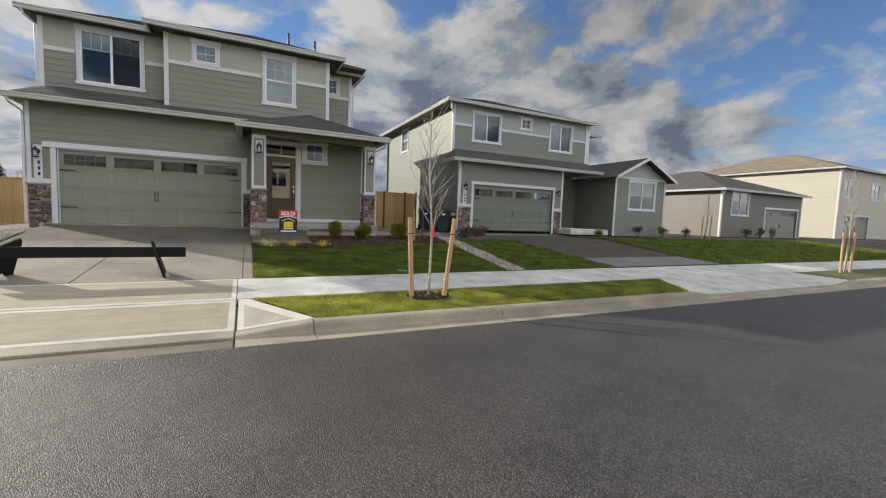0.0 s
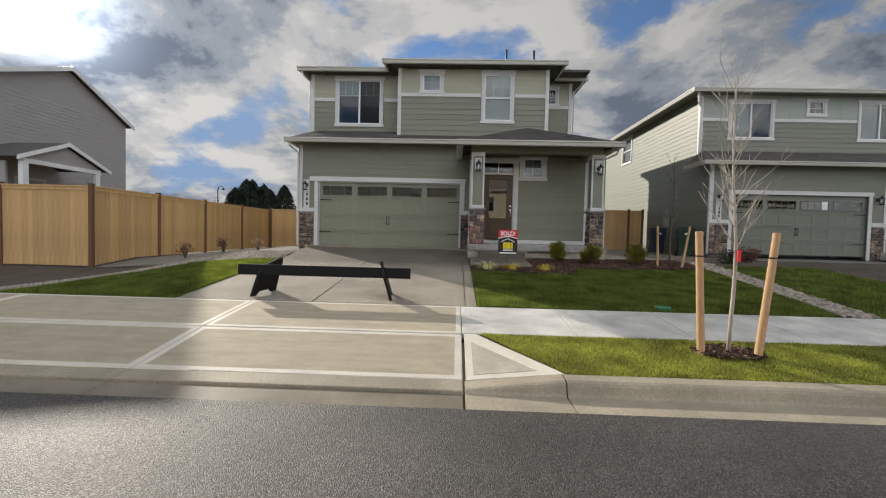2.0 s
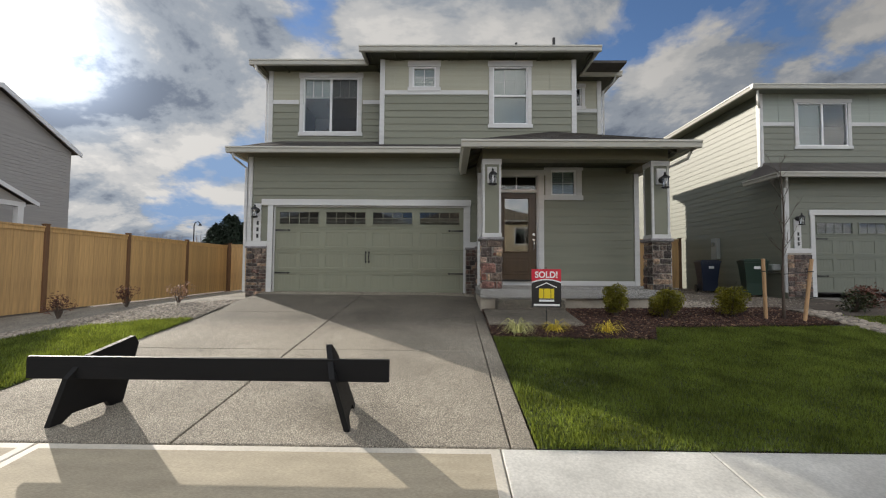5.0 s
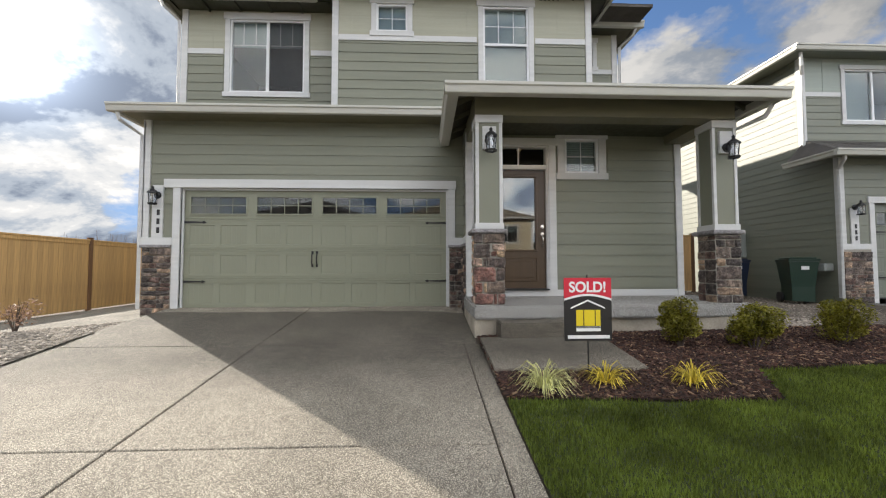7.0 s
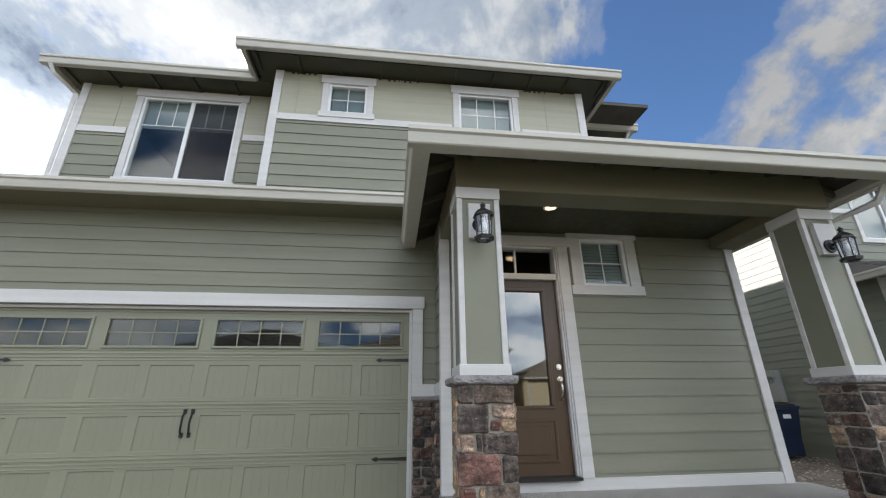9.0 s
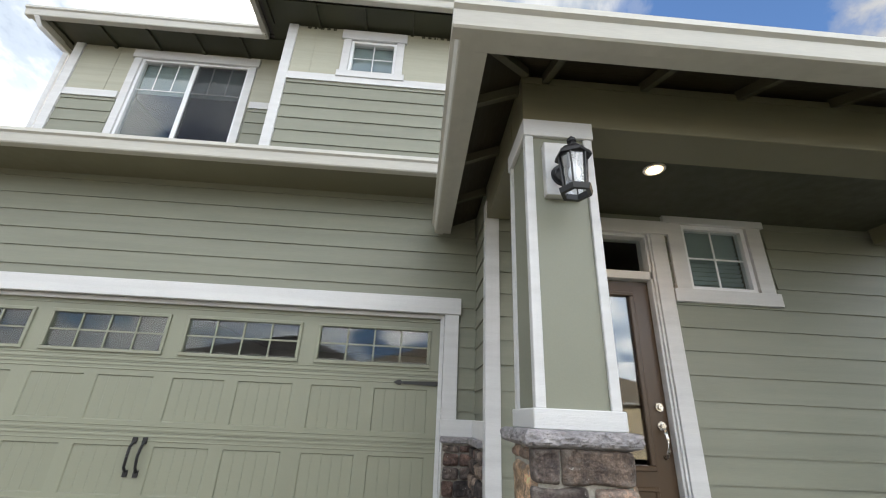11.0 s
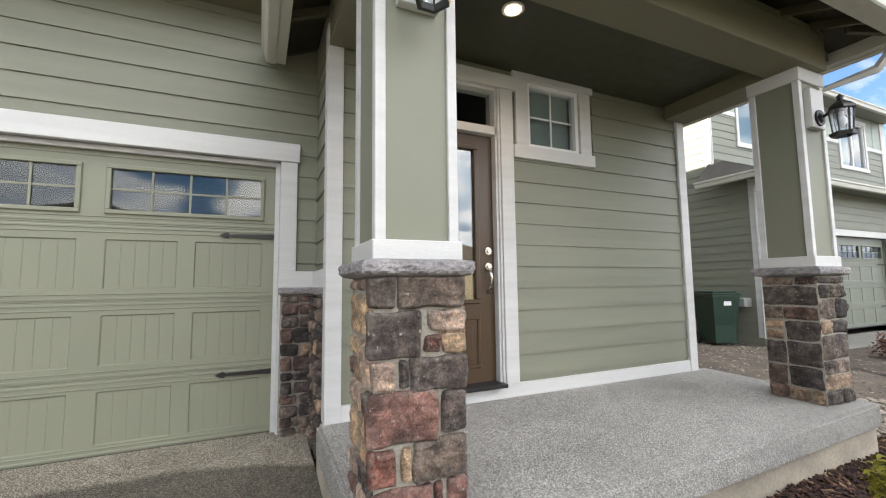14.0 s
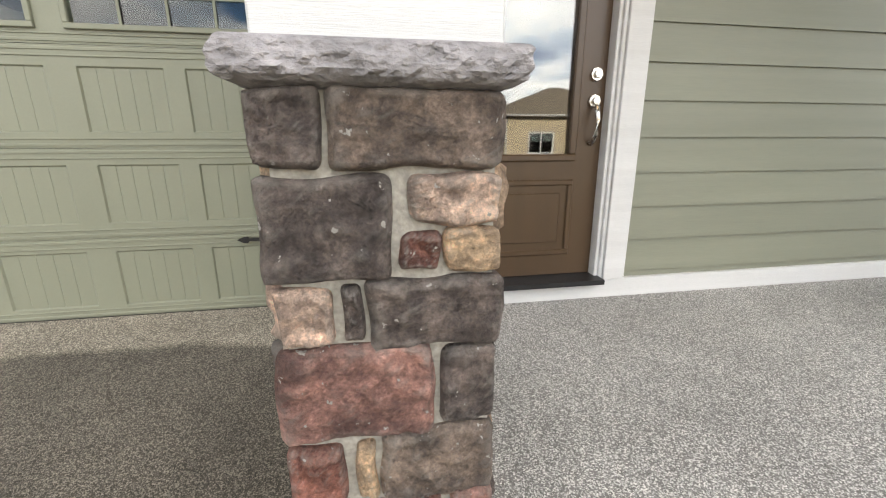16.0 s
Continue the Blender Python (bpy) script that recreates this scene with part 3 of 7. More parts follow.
def roof_slab(name, house, pts, mat, over=0.0, thick=0.05):
    """A roof plane from its outline (upper side, in order), with thickness below."""
    n = len(pts)
    vs = [tuple(p) for p in pts] + [(p[0], p[1], p[2] - thick) for p in pts]
    fs = [tuple(range(n)), tuple(range(2 * n - 1, n - 1, -1))] + [(i, i + n, (i + 1) % n + n, (i + 1) % n) for i in range(n)]
    return solid(name, vs, fs, mat, house)


def shingles(roof, a, b, c, d, mat, row=0.14, tab=0.30, seed=1, joined=False, keep=None):
    """Shingle tabs over the plane with eave a-b and upper edge d-c (a, d on the left)."""
    rnd = random.Random(seed)
    a, b, c, d = (Vector(p) for p in (a, b, c, d))
    nrm = (b - a).cross(d - a).normalized()
    if nrm.z < 0:
        nrm = -nrm
    up = max((d - a).length, (c - b).length)
    n = max(int(up / row), 1)
    vs, fs = [], []
    for i in range(n):
        p, q = a.lerp(d, i / n), b.lerp(c, i / n)
        p2, q2 = a.lerp(d, min((i + 1.02) / n, 1)), b.lerp(c, min((i + 1.02) / n, 1))
        ln = (q - p).length
        if ln < 0.05:
            continue
        x = -rnd.random() * tab
        while x < ln:
            w = tab * rnd.uniform(0.75, 1.25)
            s, e = max(x, 0) / ln, min(x + w - 0.006, ln) / ln
            x += w
            if e - s < 0.004:
                continue
            h = 0.008 + 0.006 * rnd.random()
            k = len(vs)
            vs += [tuple(p.lerp(q, s) + nrm * h), tuple(p.lerp(q, e) + nrm * h), tuple(p2.lerp(q2, e) + nrm * 0.003), tuple(p2.lerp(q2, s) + nrm * 0.003),
                   tuple(p.lerp(q, s)), tuple(p.lerp(q, e))]
            fs += [(k, k + 1, k + 2, k + 3), (k + 4, k + 5, k + 1, k)]
    return tagged(solid("shingles", vs, fs, mat, roof), kind="stuff")


def gutter(house, pts, mat=None, drop=0.14, out=0.11):
    """An eave gutter along a level line of points; each length is one profile with a rolled lip."""
    mat = mat or CREAM
    made = []
    for a, b in zip(pts, pts[1:]):
        a, b = Vector(a), Vector(b)
        d = (b - a).normalized()
        o = Vector((d.y, -d.x, 0))          # outwards: to the right of the way
        prof = [(0, 0.0), (out, 0.0), (out, -0.035), (out - 0.02, -0.05), (out - 0.035, -drop + 0.01), (out - 0.045, -drop), (0, -drop)]
        vs = [tuple(p + o * x + Vector((0, 0, z))) for p in (a, b) for x, z in prof]
        n = len(prof)
        fs = [tuple(range(n)), tuple(range(2 * n - 1, n - 1, -1))] + [(i, i + n, (i + 1) % n + n, (i + 1) % n) for i in range(n)]
        made.append(solid("gutter", vs, fs, mat, house))
    return made


STONE_MESHES = {}


def stone_mesh(w, h, depth, seed, n=3, rough=0.013):
    """A split-faced block: its back lies at y = 0, its face bulges to -depth."""
    key = (round(w, 2), round(h, 2), seed % 5, n)
    if key in STONE_MESHES:
        return STONE_MESHES[key]
    vs, fs = [], []
    off = Vector((seed * 3.7, seed * 1.3, 0))
    for j in range(n + 1):
        for i in range(n + 1):
            u, v = i / n, j / n
            edge = min(u, 1 - u) * w, min(v, 1 - v) * h
            rnd = min(1.0, min(edge) / 0.010) if n > 4 else (1.0 if 0 < i < n and 0 < j < n else 0.25)
            x, z = (u - 0.5) * w, (v - 0.5) * h
            p = Vector((x * 16, z * 16, 0)) + off
            wob = (abs(noise.noise(p * 0.8)) - 0.2) * rough * 1.6 + noise.noise(p * 2.7) * rough * 0.6 + (abs(noise.noise(p * 5.5)) * rough * 0.7 if n > 4 else 0)
            if n > 4:
                rr = min(0.018, 0.3 * min(w, h))
                cx, cz = max(0.0, abs(x) - w / 2 + rr) / rr, max(0.0, abs(z) - h / 2 + rr) / rr
                over = max(0.0, math.hypot(cx, cz) - 1.0) * rr
                if over:
                    x -= math.copysign(over * cx / math.hypot(cx, cz), x)
                    z -= math.copysign(over * cz / math.hypot(cx, cz), z)
            x += noise.noise(p * 0.6 + Vector((9, 0, 0))) * 0.012
            z += noise.noise(p * 0.6 + Vector((0, 9, 4))) * 0.012
            vs.append((x, -(depth * (0.58 + 0.42 * rnd ** 0.5)) - wob * (0.4 + 0.6 * rnd), z))
    m = n + 1
    for j in range(n):
        for i in range(n):
            a = j * m + i
            fs.append((a, a + 1, a + 1 + m, a + m))
    ring = [i for i in range(m)] + [j * m + n for j in range(1, m)] + [n * m + i for i in range(n - 1, -1, -1)] + [j * m for j in range(n - 1, 0, -1)]
    k, c = len(vs), len(ring)
    vs += [vs[r] for r in ring] + [(vs[r][0], 0.0, vs[r][2]) for r in ring]
    for i in range(c):
        j = (i + 1) % c
        fs.append((k + j, k + i, k + c + i, k + c + j))
    me = bpy.data.meshes.new("stone")
    me.from_pydata(vs, [], fs)
    if n > 4:
        me.shade_smooth()
    me.materials.append(STONE)
    STONE_MESHES[key] = me
    return me


def stone(parent, M, u, z, w, h, depth=0.045, seed=0, n=3, mat=None):
    ob = new("stone", stone_mesh(w, h, depth, seed, n))
    ob.parent = parent
    ob.matrix_local = M @ Matrix.Translation((u, 0, z))
    if mat:
        ob.material_slots[0].link = "OBJECT"
        ob.material_slots[0].material = mat
    return ob


def stone_field(parent, M, u0, u1, z0, z1, seed, depth=0.04, n=3, sink=0.003, heights=(0.065, 0.09, 0.12, 0.15), widths=(0.12, 0.18, 0.24), mats=None):
    """Courses of uneven ledge stones that fill a rectangle, bedded in mortar."""
    M = M @ Matrix.Translation((0, sink, 0))
    rnd = random.Random(seed)
    z = z0
    while z < z1 - 0.03:
        h = min(rnd.choice(heights), z1 - z)
        if z1 - z - h < 0.05:
            h = z1 - z
        u = u0
        while u < u1 - 0.02:
            w = min(rnd.choice(widths), u1 - u)
            if u1 - u - w < 0.08:
                w = u1 - u
            if h > 0.11 and rnd.random() < 0.35 and w < 0.2:
                stone(parent, M, u + w / 2, z + h * 0.26, w - 0.012, h * 0.5 - 0.012, depth * rnd.uniform(0.8, 1.2), rnd.randrange(99), n, HERO_MATS[rnd.choice(mats)] if mats else None)
                stone(parent, M, u + w / 2, z + h * 0.76, w - 0.012, h * 0.5 - 0.012, depth * rnd.uniform(0.8, 1.2), rnd.randrange(99), n, HERO_MATS[rnd.choice(mats)] if mats else None)
            else:
                stone(parent, M, u + w / 2, z + h / 2, w - 0.012, h - 0.012, depth * rnd.uniform(0.8, 1.2), rnd.randrange(99), n, HERO_MATS[rnd.choice(mats)] if mats else None)
            u += w
        z += h

# ---- ground, road and paving ----
def lawn_z(y, x=0.0):
    """Height of the yards: they fall from the houses to the pavement, and to the left towards the fence."""
    dip = 0.30 * min(max((-6.4 - x) / 3.0, 0.0), 1.0) * min(max((y + 7.0) / 2.5, 0.0), 1.0)
    pts = ((-400, -1.05), (-19, -0.95), (-17.4, -1.20), (-10.2, -1.20), (-9.61, -0.93), (-8.37, -0.85), (-7.0, -0.715), (-4.4, -0.45), (-3.0, -0.29), (-1.8, -0.17), (2.0, -0.14), (8.0, -0.10), (900, 0.4))
    for (a, za), (b, zb) in zip(pts, pts[1:]):
        if y <= b:
            return za + (zb - za) * (y - a) / (b - a) - dip
    return pts[-1][1] - dip


def sheet(name, xs, ys, zf, mat, label="", kind="structure"):
    vs = [(x, y, zf(x, y)) for y in ys for x in xs]
    n = len(xs)
    fs = [(j * n + i, j * n + i + 1, (j + 1) * n + i + 1, (j + 1) * n + i) for j in range(len(ys) - 1) for i in range(n - 1)]
    return tagged(solid(name, vs, fs, mat), label, name.replace("_", " "), kind=kind)


sheet("ground", [-900, -60, -20, -9.4, -7.9, -6.4, 0, 20, 60, 900], [-400, -60, -19, -17.4, -10.2, -9.61, -8.37, -7.0, -5.8, -4.4, -3.0, -1.8, 2, 8, 40, 900], lambda x, y: -1.25 if -17.5 < y < -8.3 else lawn_z(y, x) - (0.12 if y < -6.9 else 0.02), SOIL, "brown bare soil under the yards and beyond")
sheet("road", [-300, -40, -12, 0, 12, 40, 300], [-17.4, -15.5, -13.65, -12, -10.188], lambda x, y: -1.062 + 0.045 * (1 - ((y + 13.65) / 3.75) ** 2), ASPHALT, "dark damp asphalt street with a coarse grain")


def slab(name, parent, x0, x1, y0, y1, z0, z1, mat, edge=0.05, emat=None, thick=0.10, g=0.004):
    """A paving panel that slopes from z0 at y0 to z1 at y1, with rounded arrises and a smooth trowelled margin."""
    x0, x1, y0, y1 = x0 + g, x1 - g, y0 + g, y1 - g
    z = lambda y: z0 + (z1 - z0) * (y - y0) / (y1 - y0)
    r = 0.010
    rings = [(0, -thick), (0, -r), (r * 0.3, -r * 0.3), (r, 0), (edge, 0)]
    vs, fs = [], []
    for d, dz in rings:
        for x, y in ((x0 + d, y0 + d), (x1 - d, y0 + d), (x1 - d, y1 - d), (x0 + d, y1 - d)):
            vs.append((x, y, z(y) + dz))
    for k in range(len(rings) - 1):
        for i in range(4):
            j = (i + 1) % 4
            fs.append((k * 4 + i, k * 4 + j, k * 4 + 4 + j, k * 4 + 4 + i))
    n = (len(rings) - 1) * 4
    fs.append((n, n + 1, n + 2, n + 3))
    me = bpy.data.meshes.new(name)
    me.from_pydata(vs, [], fs)
    me.materials.append(mat)
    me.materials.append(emat or mat)
    for i, p in enumerate(me.polygons):
        p.material_index = 0 if i == len(fs) - 1 else 1
    ob = new(name, me)
    ob.parent = parent
    return ob


ZD = 0.101
driveway = tagged(sheet("driveway", [-4.80, 0.24], [-7.02, 0.05], lambda x, y: ZD * y - 0.085, AGGREGATE), "grey exposed-aggregate concrete driveway, damp in places", "driveway")
for x0, x1 in ((-4.78, -2.47), (-2.47, 0.07)):
    for y0, y1 in ((-7.02, -4.67), (-4.67, -2.32), (-2.32, 0.10)):
        slab("concrete_panel", driveway, x0 - (0.22 if x0 < -4 and y1 > -2.4 else 0), x1 + (0.17 if x1 > 0 and y1 > 0 else 0), y0, y1, ZD * y0, ZD * y1, AGG_DRIVE, 0.02, g=0.008)
for y0, y1 in ((-7.02, -4.67), (-4.67, -2.32)):
    slab("border_strip", driveway, 0.07, 0.255, y0, y1, ZD * y0, ZD * y1, AGG_DRIVE, 0.02, g=0.003)

pavement = tagged(sheet("pavement", [-30, 60], [-8.36, -7.03], lambda x, y: -0.835 + (y + 8.37) * 0.091 - 0.06, CONCRETE), "pale broom-finished concrete pavement in panels", "pavement")
xs_left = [-22.2, -18.6, -15.0, -11.4, -7.3, -3.45, -0.01]
for a, b in zip(xs_left, xs_left[1:]):
    slab("pavement_panel", pavement, a, b, -8.38, -7.03, -0.835, -0.711, CONCRETE, 0.075, CONCRETE_EDGE)
xs = [-0.01 + 1.52 * i for i in range(30)]
for a, b in zip(xs, xs[1:]):
    slab("pavement_panel", pavement, a, b, -8.34, -7.03, -0.832, -0.711, CONCRETE_WHITE, 0.035)
apron = tagged(sheet("driveway_apron", [-23, 0.03], [-10.10, -8.40], lambda x, y: -1.16 + (y + 9.9) * 0.14, CONCRETE), "buff concrete driveway apron with trowelled joints", "apron")
for a, b in zip(xs_left, xs_left[1:]):
    slab("apron_panel", apron, a, b, -9.60, -8.39, -1.006, -0.840, CONCRETE, 0.085, CONCRETE_EDGE)
    slab("apron_lip", apron, a, b, -9.835, -9.60, -1.032, -1.008, CURB, 0.012, g=0.003)
    slab("gutter_panel", apron, a, b, -10.185, -9.836, -1.060, -1.063, WET_GUTTER, 0.02, g=0.002)

curb = tagged(empty("curb"), "weathered grey concrete curb and gutter with joints", "curb", kind="structure")


def curb_piece(x0, x1, h0=1.0, h1=1.0):
    """Curb and gutter in one cast, from x0 to x1; h is the height of the upstand at either end."""
    prof = [(-10.185, -1.060, 0), (-9.850, -1.054, 0), (-9.835, -1.030, 1), (-9.815, -0.957, 1), (-9.798, -0.931, 1), (-9.765, -0.916, 1), (-9.710, -0.912, 1), (-9.615, -0.91, 1), (-9.615, -1.2, 0), (-10.185, -1.2, 0)]
    vs = []
    for x, h in ((x0 + 0.006, h0), (x1 - 0.006, h1)):
        vs += [(x, y, z if not k else -1.03 + (z + 1.03) * h) for y, z, k in prof]
    n = len(prof)
    fs = [tuple(range(n)), tuple(range(2 * n - 1, n - 1, -1))] + [(i, i + n, (i + 1) % n + n, (i + 1) % n) for i in range(n)]
    return solid("curb_length", vs, fs, CURB, curb)


curb_piece(0.0, 0.97, 0.12, 1.0)
for a, b in ((0.97, 4.05), (4.05, 7.05), (7.05, 9.3)):
    curb_piece(a, b)
curb_piece(9.3, 10.2, 1.0, 0.12)
for a, b in ((10.2, 13.2), (13.2, 16.2)):
    curb_piece(a, b, 0.10, 0.10)
curb_piece(16.2, 17.1, 0.12, 1.0)
for i in range(14):
    curb_piece(17.1 + 3 * i, 20.1 + 3 * i)
# the wings of the apron, and the neighbour's apron
solid("apron_wing", [(0.02, -8.37, -0.838), (0.02, -9.60, -1.008), (1.0, -9.61, -0.908), (0.16, -8.36, -0.834), (0.02, -8.37, -1.1), (0.02, -9.60, -1.2), (1.0, -9.61, -1.2), (0.16, -8.36, -1.1)],
      [(0, 1, 2), (0, 2, 3), (0, 4, 5, 1), (1, 5, 6, 2), (2, 6, 7, 3), (3, 7, 4, 0)], CONCRETE_EDGE, apron)
solid("wing_field", [(0.10, -8.66, -0.8657), (0.10, -9.51, -0.983), (0.74, -9.51, -0.917), (0.10, -8.66, -0.95), (0.10, -9.51, -1.05), (0.74, -9.51, -1.05)], [(0, 1, 2), (0, 3, 4, 1), (1, 4, 5, 2), (2, 5, 3, 0)], material("brushed_concrete_field", (0.40, 0.355, 0.29), rough=0.75, spec=0.3, bump=0.001, bump_scale=60, grain_amount=0.15, blotch=3, blotch_amount=0.2), apron)
apron2 = tagged(sheet("driveway_apron", [10.2, 16.2], [-9.60, -8.36], lambda x, y: -1.16 + (y + 9.9) * 0.14, CONCRETE), "buff concrete driveway apron of the next house", "apron")
for a, b in ((10.15, 13.2), (13.2, 16.2)):
    slab("apron_panel", apron2, a, b, -9.61, -8.35, -1.01, -0.835, CONCRETE_WHITE, 0.06)

for x, xt, xb in ((10.15, 9.88, 9.30), (16.20, 16.47, 17.10)):
    top = [(x, -8.37, -0.838), (x, -9.61, -1.008), (xb, -9.61, -0.911), (xt, -8.37, -0.836)]
    solid("apron_wing", top + [(a, b, -1.2) for a, b, c in top], [(0, 1, 2), (0, 2, 3), (0, 4, 5, 1), (1, 5, 6, 2), (2, 6, 7, 3), (3, 7, 4, 0)], CONCRETE_EDGE, apron2)

# ---- planting beds and lawns ----
def patch(name, outline, zoff, mat, label, category, seed=0, bump=0.0, res=0.25, kind="structure"):
    """Ground cover inside a convex outline, following the yard."""
    pts = [Vector((x, y, 0)) for x, y in outline]
    bm = bmesh.new()
    f = bm.faces.new([bm.verts.new(p) for p in pts])
    x0, x1 = min(p.x for p in pts), max(p.x for p in pts)
    y0, y1 = min(p.y for p in pts), max(p.y for p in pts)
    for k in range(1, int((x1 - x0) / res)):
        bmesh.ops.bisect_plane(bm, geom=bm.verts[:] + bm.edges[:] + bm.faces[:], plane_co=(x0 + k * res, 0, 0), plane_no=(1, 0, 0))
    for k in range(1, int((y1 - y0) / res)):
        bmesh.ops.bisect_plane(bm, geom=bm.verts[:] + bm.edges[:] + bm.faces[:], plane_co=(0, y0 + k * res, 0), plane_no=(0, 1, 0))
    for v in bm.verts:
        v.co.z = lawn_z(v.co.y, v.co.x) + zoff + noise.noise(v.co * 2.3 + Vector((seed, 0, 0))) * bump
    return tagged(part(name, bm, mat), label, category, kind=kind)


def inside(x, y, outline):
    ok, n = False, len(outline)
    for i in range(n):
        (xa, ya), (xb, yb) = outline[i], outline[(i + 1) % n]
        if (ya > y) != (yb > y) and x < (xb - xa) * (y - ya) / (yb - ya) + xa:
            ok = not ok
    return ok


def scatter(outline, count, seed):
    rnd = random.Random(seed)
    x0, x1 = min(p[0] for p in outline), max(p[0] for p in outline)
    y0, y1 = min(p[1] for p in outline), max(p[1] for p in outline)
    out = []
    while len(out) < count:
        x, y = rnd.uniform(x0, x1), rnd.uniform(y0, y1)
        if inside(x, y, outline):
            out.append((x, y))
    return out


def blades(name, outline, count, height, mat, label, seed, zoff=0.0, lean=0.6, width=0.006):
    """A lawn's blades: many thin leaning triangles in one mesh."""
    rnd = random.Random(seed)
    vs, fs = [], []
    for x, y in scatter(outline, count, seed):
        clump = 0.6 + 0.8 * (noise.noise(Vector((x * 2.2, y * 2.2, seed))) * 0.5 + 0.5)
        h = height * rnd.uniform(0.5, 1.25) * clump
        a, l = rnd.uniform(0, 6.283), rnd.uniform(0.1, lean) * h
        w = width * rnd.uniform(0.6, 1.5)
        z = lawn_z(y, x) + zoff
        dx, dy = math.cos(a), math.sin(a)
        k = len(vs)
        vs += [(x - dy * w, y + dx * w, z), (x + dy * w, y - dx * w, z), (x + dx * l, y + dy * l, z + h)]
        fs.append((k, k + 1, k + 2))
    return tagged(solid(name, vs, fs, mat), label, "grass", kind="stuff")


LAWN_R = [(0.265, -7.02), (6.05, -7.02), (6.35, -3.2), (3.6, -3.40), (2.95, -3.42), (2.62, -4.12), (1.8, -4.12), (0.265, -4.02)]
LAWN_L = [(-7.9, -7.02), (-4.79, -7.02), (-4.80, -3.05), (-5.5, -3.2), (-6.6, -3.92), (-7.3, -5.2), (-7.65, -6.3)]
VERGE = [(0.22, -8.37), (9.9, -8.37), (9.3, -9.61), (1.03, -9.61)]
LAWN_N2 = [(6.60, -7.02), (9.9, -7.02), (9.6, -2.4), (6.85, -2.4)]
LAWN_N3 = [(14.92, -7.02), (34.0, -7.02), (34.0, -1.4), (14.92, -1.0)]
VERGE_FAR = [(16.46, -8.37), (40.0, -8.37), (40.0, -9.61), (17.1, -9.61)]
for nm, ol, lab in (("lawn", LAWN_R, "short green lawn beside the driveway"), ("lawn", LAWN_L, "short green lawn between driveway and cedar fence"), ("lawn", LAWN_N2, "green lawn of the next house"), ("lawn", LAWN_N3, "green lawns before the farther houses")):
    patch(nm, ol, 0.006, TURF, lab, "lawn", bump=0.012)
patch("verge", VERGE, 0.012, material("dry_turf", (0.10, 0.11, 0.035), rough=0.95, bump=0.03, bump_scale=25, grain_amount=0.4), "yellow-green planting strip along the curb", "verge", bump=0.012)
patch("verge", VERGE_FAR, 0.012, MATS["dry_turf"], "yellow-green planting strip farther down the curb", "verge")
blades("grass", LAWN_R, 170000, 0.045, GRASS, "short green lawn grass", 3)
blades("grass", LAWN_L, 50000, 0.055, GRASS, "short green lawn grass", 4)
blades("grass", VERGE, 170000, 0.030, GRASS_DRY, "yellowing grass of the planting strip", 5, zoff=0.01, width=0.0045, lean=0.9)
blades("grass", LAWN_N2, 30000, 0.055, GRASS, "short green lawn grass", 6, width=0.009)
blades("grass", LAWN_N3, 45000, 0.07, GRASS, "short green lawn grass", 7, width=0.016)
BARK = material("dark_bark_mulch", (0.105, 0.047, 0.031), rough=0.9, bump=0.01, bump_scale=60, grain_amount=0.4, pick=0.5, island=True, palette=[(0.041, 0.018, 0.013), (0.070, 0.031, 0.022), (0.029, 0.014, 0.011), (0.085, 0.042, 0.029), (0.049, 0.022, 0.016), (0.037, 0.017, 0.013), (0.212, 0.134, 0.082), (0.061, 0.028, 0.019), (0.044, 0.022, 0.014), (0.078, 0.037, 0.024)])
MULCH = [(0.265, -4.00), (1.8, -4.10), (2.60, -4.10), (2.93, -3.40), (3.6, -3.38), (6.2, -3.1), (6.2, -1.7), (0.26, -2.15)]


def chips(name, outline, count, mat, label, seed, size=(0.034, 0.008, 0.007), zoff=0.0, category="mulch"):
    rnd = random.Random(seed)
    data = ([], [])
    for x, y in scatter(outline, count, seed):
        s = rnd.uniform(0.5, 1.5)
        M = Matrix.Translation((x, y, lawn_z(y, x) + zoff + rnd.uniform(0, 0.02))) @ Euler((rnd.uniform(-0.7, 0.7), rnd.uniform(-0.45, 0.45), rnd.uniform(0, 6.3))).to_matrix().to_4x4()
        a, b, c = size[0] * s * rnd.uniform(0.5, 1), size[1] * s, size[2] * rnd.uniform(0.7, 2.0)
        q = [M @ Vector(p) for p in ((-a, -b, 0), (a, -b * 0.6, 0), (a * 0.8, b, 0), (-a * 0.9, b * 0.8, 0), (-a * 0.8, -b * 0.6, c), (a * 0.8, -b * 0.4, c), (a * 0.6, b * 0.7, c), (-a * 0.7, b * 0.6, c))]
        join_data(data, ([tuple(v) for v in q], [(4, 5, 6, 7), (0, 1, 5, 4), (1, 2, 6, 5), (2, 3, 7, 6), (3, 0, 4, 7)]))
    return tagged(solid(name, data[0], data[1], mat), label, category, kind="stuff")


